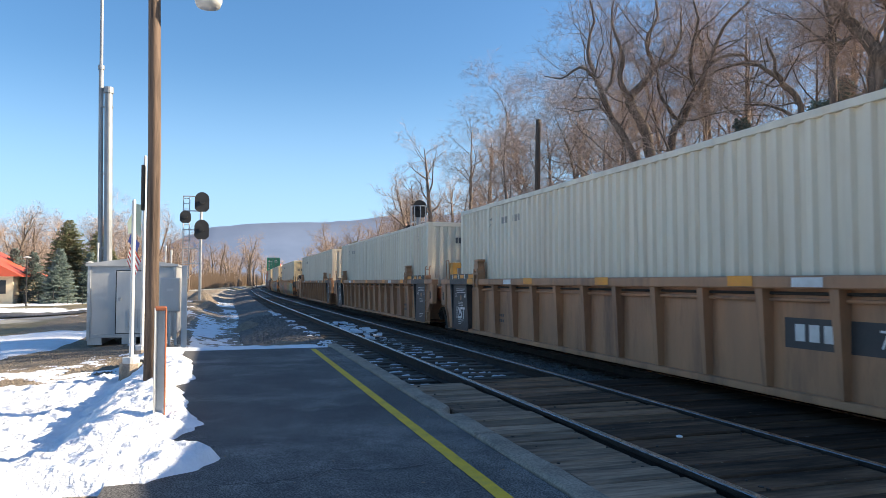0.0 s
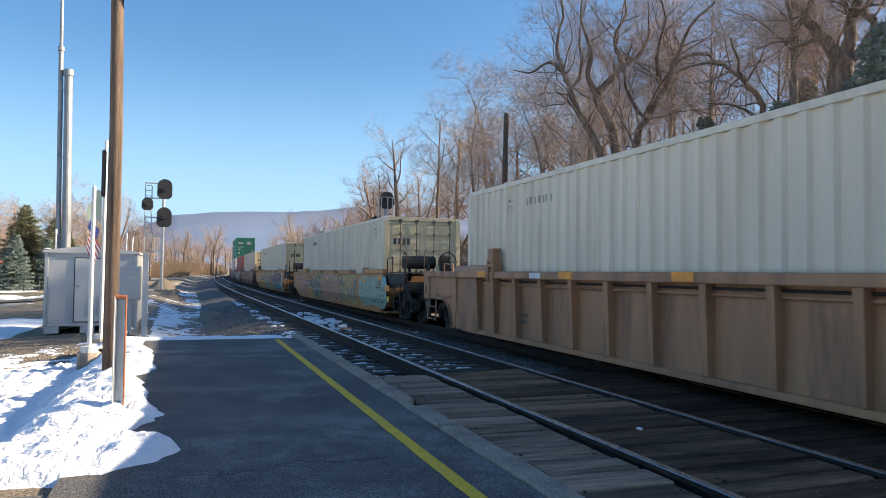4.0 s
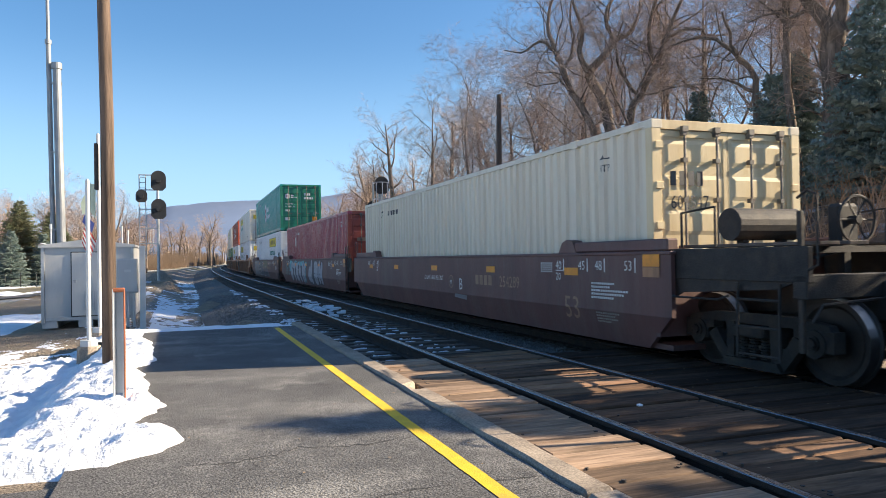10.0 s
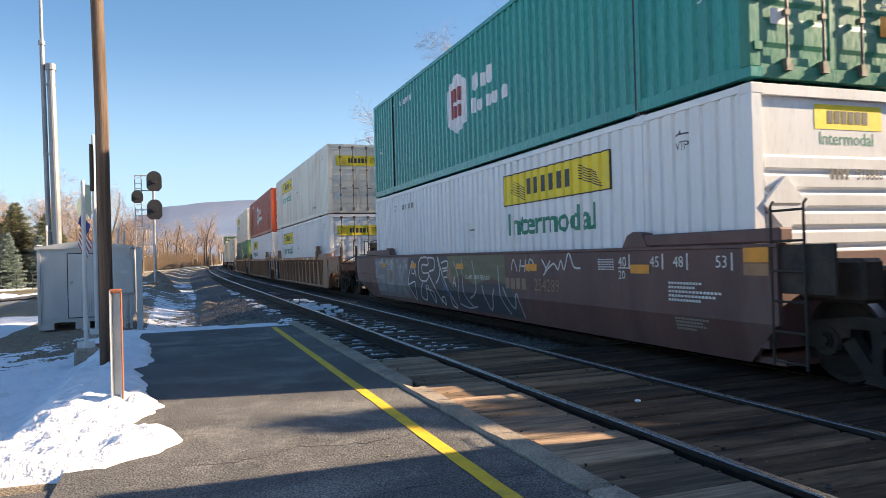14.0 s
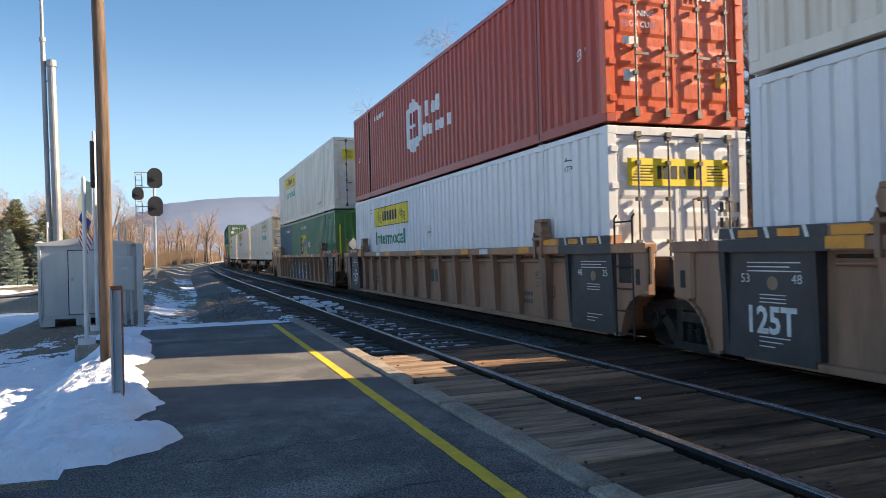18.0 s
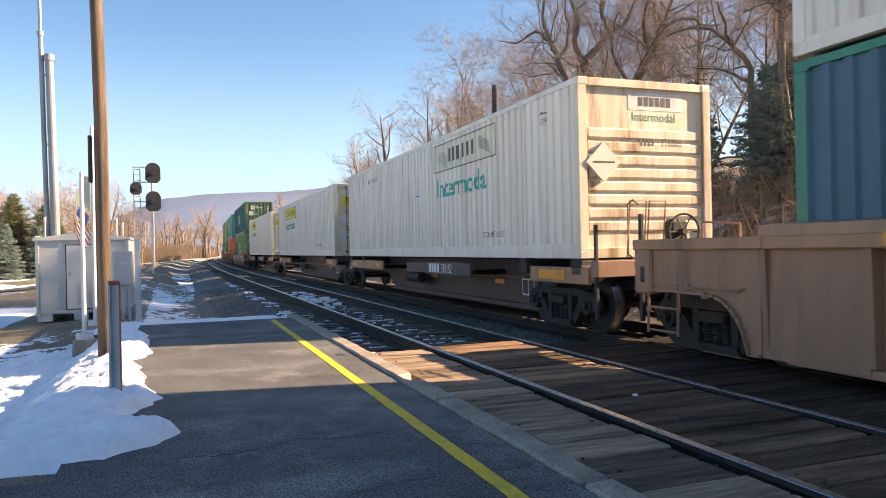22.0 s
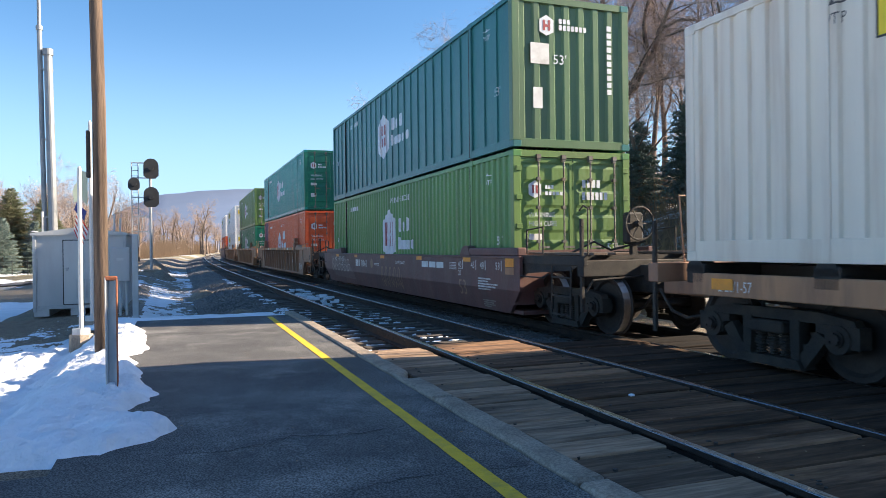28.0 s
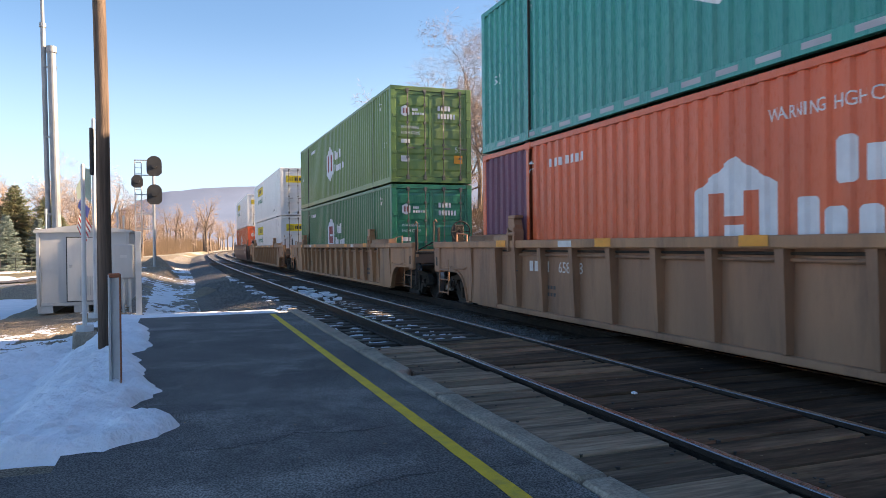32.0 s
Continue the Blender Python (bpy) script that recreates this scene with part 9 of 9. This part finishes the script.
def spruce(seed, height, width, label, material):
    rnd = random.Random(seed)
    trunk, crown = Wood(), Wood()
    trunk.limb([Vector((0, 0, -0.2)), Vector((0, 0, height * 0.5)), Vector((0, 0, height))], [0.02 * height, 0.012 * height, 0.004], 8)
    z = 0.25
    while z < height * 0.99:
        u = z / height
        reach = width * (1 - u) ** 0.7 * rnd.uniform(0.85, 1.1) + 0.08
        for k in range(11 if u < 0.75 else 8):
            az = rnd.uniform(0, 2 * math.pi)
            rr = reach * rnd.uniform(0.75, 1.12)
            out = Vector((math.cos(az), math.sin(az), 0))
            tip = Vector((0, 0, z)) + out * rr + Vector((0, 0, -0.16 * rr + 0.18 * u))
            start = Vector((0, 0, z))
            n = max(4, int(rr * 10))
            side = out.cross(Vector((0, 0, 1)))
            for i in range(n):
                q = (i + 0.6) / n
                p = start.lerp(tip, q) + Vector((0, 0, 0.10 * rr * q * q))
                s = 0.3 * rr * (1.05 - q) + 0.13
                for sg in (-1, 1):
                    e = p + (side * sg * rnd.uniform(0.7, 1) + out * rnd.uniform(0.4, 0.9)).normalized() * s + Vector((0, 0, rnd.uniform(-0.12, 0.06)))
                    m = p.lerp(e, 0.5)
                    wv = (out - side * sg * 0.6).normalized() * 0.04 + Vector((0, 0, rnd.uniform(-0.03, 0.03)))
                    o = len(crown.v)
                    crown.v += [p, m + wv + Vector((0, 0, 0.03)), e, m - wv - Vector((0, 0, 0.02))]
                    crown.f += [(o, o + 1, o + 2), (o, o + 2, o + 3)]
                    # short upright needles on the spray
                    for w in (0.3, 0.6, 0.9):
                        r = p.lerp(e, w)
                        up = r + Vector((rnd.uniform(-0.06, 0.06), rnd.uniform(-0.06, 0.06), rnd.uniform(0.05, 0.11)))
                        o = len(crown.v)
                        crown.v += [r - wv * 0.4, r + wv * 0.4, up]
                        crown.f += [(o, o + 1, o + 2)]
        z += 0.12 + 0.05 * (1 - u)
    t = thing("spruce_tree", label, "tree", "evergreens")
    o = new("trunk", trunk.mesh("trunk", BARK))
    o.parent = t
    o = new("crown", crown.mesh("crown", material, False))
    o.parent = t
    return t


def plant(tree, x, y, turn, size, sink=0.0):
    m = pose(x, y, ground_z(x, y) - sink, 0, 0, turn)
    o = copy_thing(tree, m)
    o.scale = (size, size, size)
    return o


WOODS = [
    bare_tree("tree", 1, 13, 1.0, 7, "bare grey-brown winter tree with a dense twiggy crown"),
    bare_tree("tree", 2, 14, 0.75, 7, "tall slender bare winter tree on the bank"),
    bare_tree("tree", 3, 12, 1.15, 8, "spreading bare winter tree with crooked limbs", 0.15),
    bare_tree("tree", 4, 15, 0.65, 6, "straight bare winter tree with upright branches"),
    bare_tree("tree", 5, 12, 1.2, 8, "broad bare winter tree with drooping twigs", -0.12),
]
FAR_WOODS = [
    bare_tree("tree", 21, 13, 0.9, 7, "bare brown tree of the far woods", 0.0, False),
    bare_tree("tree", 22, 14, 0.7, 6, "slim bare brown tree of the far woods", 0.0, False),
]
rnd = random.Random(77)
for i, t in enumerate(WOODS):
    t.matrix_basis = pose(20 + i * 3.1, 24 + i * 7.3, ground_z(20 + i * 3.1, 24 + i * 7.3), 0, 0, 40 * i)
for i, t in enumerate(FAR_WOODS):
    t.matrix_basis = pose(-30 + i * 9, 240, ground_z(-30, 240), 0, 0, 0)
OLD_TREES = (
    # leaning to one side, then upright
    (16.5, 26.7, 31, 61, "old bare tree with a leaning trunk on the bank", [([(0.7, -0.4), (0.4, 2.2), (0, 4.4), (-0.9, 6.0), (-1.55, 7.8), (-1.85, 8.9), (-1.6, 10.2), (-1.9, 11.8)], 0.2, 0.03, 2.2), ([(-1.55, 7.8), (-2.2, 8.3), (-3.0, 7.9), (-3.7, 8.1)], 0.09, 0.02, 3.0), ([(-1.2, 6.8), (-0.7, 8.0), (-0.9, 9.4), (-0.5, 11.0)], 0.09, 0.02, 3.0)]),
    # a low dark fork
    (17.0, 26.2, 33, 62, "old bare tree forking into two dark crooked limbs", [([(0.3, -0.4), (0.2, 2.4), (0, 4.5), (-0.35, 5.7), (-0.8, 6.65)], 0.26, 0.21, 0.6), ([(-0.8, 6.65), (-1.2, 7.3), (-1.05, 8.4), (-1.5, 9.9), (-1.2, 11.6)], 0.16, 0.02, 2.4), ([(-0.8, 6.65), (-0.25, 7.2), (0.25, 7.8), (-0.05, 9.0), (0.4, 10.2), (0.05, 11.8)], 0.19, 0.02, 2.4), ([(0.25, 7.8), (1.0, 8.3), (1.4, 9.4), (1.3, 10.6)], 0.1, 0.02, 3.0)]),
    # one that sweeps away in a long bow
    (17.5, 25.5, 35, 63, "old bare tree sweeping outwards in a long bow", [([(-0.1, -0.4), (-0.1, 2.2), (0, 4.3), (0.45, 5.3), (1.1, 6.4), (1.5, 7.5), (1.9, 8.6), (2.9, 9.9), (4.2, 11.2)], 0.22, 0.03, 2.2), ([(1.1, 6.4), (0.8, 7.9), (1.2, 9.4), (0.8, 11.0)], 0.12, 0.02, 2.8), ([(0.45, 5.3), (-0.3, 6.3), (-0.4, 7.4), (-0.1, 8.6)], 0.1, 0.02, 2.8), ([(1.5, 7.5), (2.5, 7.9), (3.4, 7.5), (4.2, 7.7)], 0.09, 0.02, 3.0)]),
    # a bowed dead limb
    (18.0, 19.0, 43, 64, "broken bare tree with one long bowed limb", [([(0.1, -0.4), (0, 2.0), (0, 4.4), (-0.5, 5.2), (-1.2, 5.9), (-1.9, 6.05), (-2.6, 5.9)], 0.14, 0.03, 2.0), ([(-0.4, 5.0), (-0.6, 5.6), (-0.95, 6.7)], 0.09, 0.04, 0.5), ([(0, 4.0), (-0.8, 4.5), (-1.7, 4.7)], 0.07, 0.02, 2.5)]),
    # the great one above the spruces
    (18.2, 16.1, 48, 65, "massive old bare tree with thick twisted limbs", [([(0.1, -0.4), (0.1, 2.5), (0, 4.6), (0, 5.1)], 0.4, 0.33, 1.5), ([(0, 5.1), (-0.55, 6.0), (-0.95, 6.6), (-1.3, 7.2), (-1.9, 8.3), (-2.3, 10.0)], 0.22, 0.04, 2.2), ([(0.1, 5.1), (0.3, 6.1), (0.46, 7.1), (0.3, 8.6), (0.7, 10.5)], 0.22, 0.04, 2.2), ([(0.15, 5.0), (0.7, 5.5), (0.95, 6.0), (0.65, 6.5), (1.0, 7.2), (1.6, 8.6)], 0.17, 0.03, 2.2), ([(-0.5, 5.9), (-1.1, 5.7), (-1.6, 5.9), (-2.3, 5.7)], 0.07, 0.02, 3.0)]),
)
for x, y, az, seed, label, limbs in OLD_TREES:
    t = crooked_tree(seed, limbs, label)
    t.matrix_basis = pose(x, y, ground_z(x, y), 0, 0, -az)
plant(WOODS[0], 17.4, 29.0, 120, 0.95)
plant(WOODS[0], 16.2, 36.0, 310, 0.85)
for k in range(58):
    y = 13 + 100 * ((k + rnd.random()) / 58) ** 1.2
    x = 17.5 + bend(y)[0] + 14 * rnd.random() ** 1.2
    if x > 1.4 * y + 3:
        continue
    plant(FAR_WOODS[rnd.randrange(2)] if y > 62 else WOODS[rnd.randrange(5) if x < 22 else 1 + 2 * rnd.randrange(2)], x, y, rnd.uniform(0, 360), rnd.uniform(0.75, 1.1) * (0.85 if x < 18 else 1) * (1 if y < 70 else 0.75), 0.1)
# the far woods round the bend and behind the yard
for k in range(180):
    y = rnd.uniform(215, 330)
    x = rnd.uniform(-85, 10)
    s = rnd.uniform(0.8, 1.35) if k % 2 else rnd.uniform(0.3, 0.5)
    plant(FAR_WOODS[k % 2], x, y if k % 2 else y - 20, rnd.uniform(0, 360), s, 0.2)
for k in range(36):
    y = rnd.uniform(115, 215)
    plant(FAR_WOODS[k % 2], bend(y)[0] + rnd.uniform(12, 36), y, rnd.uniform(0, 360), rnd.uniform(0.5, 0.85), 0.2)
for x, y, s in ((-13.0, 95, 0.85), (-16, 102, 1.0), (-11, 100, 0.9), (-20, 98, 0.95), (-8.2, 108, 0.9), (-25, 105, 1.0), (-5.5, 112, 0.8), (-30, 95, 0.9)):
    plant(FAR_WOODS[0], x, y, rnd.uniform(0, 360), s * 0.85, 0.2)
for i, x, y, size in ((0, -9.6, 88, 0.95), (2, -12.6, 94, 0.9), (4, -17.5, 92, 0.85), (0, -6.0, 98, 0.8), (2, -22.0, 90, 0.9), (1, -14.5, 104, 1.0)):
    plant(WOODS[i], x, y, 37 * i + 11 * x, size, 0.1)
for k in range(46):
    y = rnd.uniform(330, 400)
    x = rnd.uniform(-25, 62)
    if abs(x - bend(y)[0] - 5) > 8:
        plant(FAR_WOODS[k % 2], x, y, rnd.uniform(0, 360), rnd.uniform(0.8, 1.2), 0.2)
for k in range(26):
    y = rnd.uniform(100, 165)
    plant(FAR_WOODS[k % 2], -0.2 * y + rnd.uniform(-16, 14), y, rnd.uniform(0, 360), rnd.uniform(0.8, 1.1), 0.2)



def brush():
    """Leafless scrub in front of the far woods."""
    rnd = random.Random(9)
    vs, fs = [], []
    for _ in range(24000):
        y = rnd.uniform(150, 320)
        x = rnd.uniform(-95, 14)
        if abs(x - bend(y)[0] - 5) < 9:
            continue
        g = ground_z(x, y)
        h, w, lean = rnd.uniform(1.0, 5.5) * (1 if y > 190 else 0.5), rnd.uniform(0.04, 0.09), rnd.uniform(-0.8, 0.8)
        o = len(vs)
        vs += [(x - w, y, g), (x + w, y, g), (x + lean, y + rnd.uniform(-0.5, 0.5), g + h)]
        fs.append((o, o + 1, o + 2))
        for _ in range(2):
            z = rnd.uniform(0.3, 0.7)
            o = len(vs)
            vs += [(x + lean * z, y, g + h * z - w), (x + lean * z, y, g + h * z + w), (x + lean * z + rnd.uniform(-1.3, 1.3), y, g + h * min(1.1, z + 0.4))]
            fs.append((o, o + 1, o + 2))
    me = bpy.data.meshes.new("brush")
    me.from_pydata(vs, [], fs)
    me.materials.append(BRUSH)
    tagged(new("brush", me), "brown leafless scrub at the edge of far woods", "brush", kind="stuff")


brush()


def undergrowth():
    """Thin bare shoots and briars on the wooded bank."""
    rnd = random.Random(19)
    vs, fs = [], []
    for _ in range(7000):
        y = 12 + 60 * rnd.random() ** 1.3
        x = bend(y)[0] + rnd.uniform(11.6, 24)
        g = ground_z(x, y) - 0.05
        h, w = rnd.uniform(0.3, 1.7), rnd.uniform(0.006, 0.014)
        a, lean = rnd.uniform(0, 6.28), rnd.uniform(0.1, 0.7) * h
        tip = (x + lean * math.cos(a), y + lean * math.sin(a), g + h)
        o = len(vs)
        vs += [(x - w, y + w, g), (x + w, y - w, g), tip]
        fs.append((o, o + 1, o + 2))
        for _ in range(2):
            q = rnd.uniform(0.3, 0.8)
            p = [b + (c - b) * q for b, c in zip((x, y, g), tip)]
            o = len(vs)
            vs += [(p[0], p[1], p[2] - w), (p[0], p[1], p[2] + w), (p[0] + rnd.uniform(-0.4, 0.4), p[1] + rnd.uniform(-0.4, 0.4), p[2] + rnd.uniform(0.05, 0.45))]
            fs.append((o, o + 1, o + 2))
    me = bpy.data.meshes.new("undergrowth")
    me.from_pydata(vs, [], fs)
    me.materials.append(BRUSH)
    tagged(new("undergrowth", me), "bare shoots and briars on the wooded bank", "brush", kind="stuff")


undergrowth()
BLUE = spruce(11, 4.5, 1.55, "blue-green spruce with dense drooping boughs", NEEDLE)
DARK = spruce(12, 8.0, 3.4, "dark green evergreen with an uneven crown", PINE)
BLUE.matrix_basis = pose(17.5, 17.7, ground_z(17.5, 17.7) - 0.3, 0, 0, 0)
DARK.matrix_basis = pose(-15.2, 80, ground_z(-15.2, 80), 0, 0, 0)
# the row of spruces on the bank; the last three are unseen, added to shade the crossing
for x, y, s, t in ((18.0, 14.55, 1.25, BLUE), (18.0, 21.8, 0.98, BLUE), (20.2, 14.9, 1.2, BLUE), (19.6, 18.8, 1.1, BLUE), (17.4, 24.3, 0.8, BLUE), (18.2, 2.4, 1.25, BLUE), (18.0, -0.4, 1.3, BLUE), (18.6, -3.2, 1.25, BLUE)):
    plant(t, x, y, rnd.uniform(0, 360), s)
for x, y, s, t in ((-13.2, 66, 1.0, BLUE), (-11.2, 68, 0.96, BLUE), (-15.6, 68, 0.95, BLUE), (-18.0, 72, 1.05, BLUE), (-12.2, 78, 0.85, DARK), (-10.4, 74, 0.6, DARK), (-21, 76, 1.1, BLUE), (26, 150, 1.2, DARK), (22, 146, 1.0, DARK)):
    plant(t, x, y, rnd.uniform(0, 360), s)

# poles and a ridge behind it all
up = thing("utility_pole", "leaning weathered wooden pole among the trees", "pole", m=pose(13.5, 30, 0))
bm = B()
tube(bm, [(0, 0, 0), (0.05, 0, 5), (0.12, 0, 8.75)], [0.15, 0.13, 0.11], 12)
part("pole_shaft", bm, POLE_WOOD, up, smooth=True)


def ridge(name, y, pts, material, label):
    bm = B()
    vs = []
    n = 160
    for i in range(n + 1):
        x = pts[0][0] + (pts[-1][0] - pts[0][0]) * i / n
        h = 0
        for (a, ha), (b, hb) in zip(pts, pts[1:]):
            if a <= x <= b:
                h = ha + (hb - ha) * smooth01((x - a) / (b - a))
                break
        h += 4 * noise.noise((x * 0.012, 1, 0)) + 2.0 * noise.noise((x * 0.05, 2, 0))
        vs.append([bm.verts.new((x, y - 500, -5)), bm.verts.new((x, y - 260, h * 0.5 + 6 * noise.noise((x * 0.02, 5, 0)))), bm.verts.new((x, y, h)), bm.verts.new((x, y + 200, -5))])
    for a, b in zip(vs, vs[1:]):
        for k in range(3):
            bm.faces.new((a[k], b[k], b[k + 1], a[k + 1]))
    solo(name, bm, material, label, "hills", kind="structure", smooth=True)


ridge("backdrop", 3000, ((-3000, 20), (-900, 40), (-420, 70), (-250, 128), (-150, 182), (-50, 220), (160, 240), (380, 248), (480, 257), (700, 285), (1500, 330), (3500, 260)), RIDGE, "long wooded ridge with distance haze painted into its blue")


# ---- what moves ----
def motions():
    times = [0.0, 1 / 30, 0.1] + [float(i) for i in range(1, 32)] + [31.9, 32 - 1 / 30, 32.0]
    for ob, s, base in TRAIN:
        walk(ob, [(t, on_track(s - travel(t)) @ Matrix.Translation((0, 0, base))) for t in times])
    n = 540
    turns = [(32.0 * k / n, math.degrees((travel(32.0 * k / n) - travel(0)) / 0.46)) for k in range(n + 1)]
    for w, q in WHEELS:
        walk(w, [(t, pose(0, q, 0.47, a)) for t, a in turns])


motions()
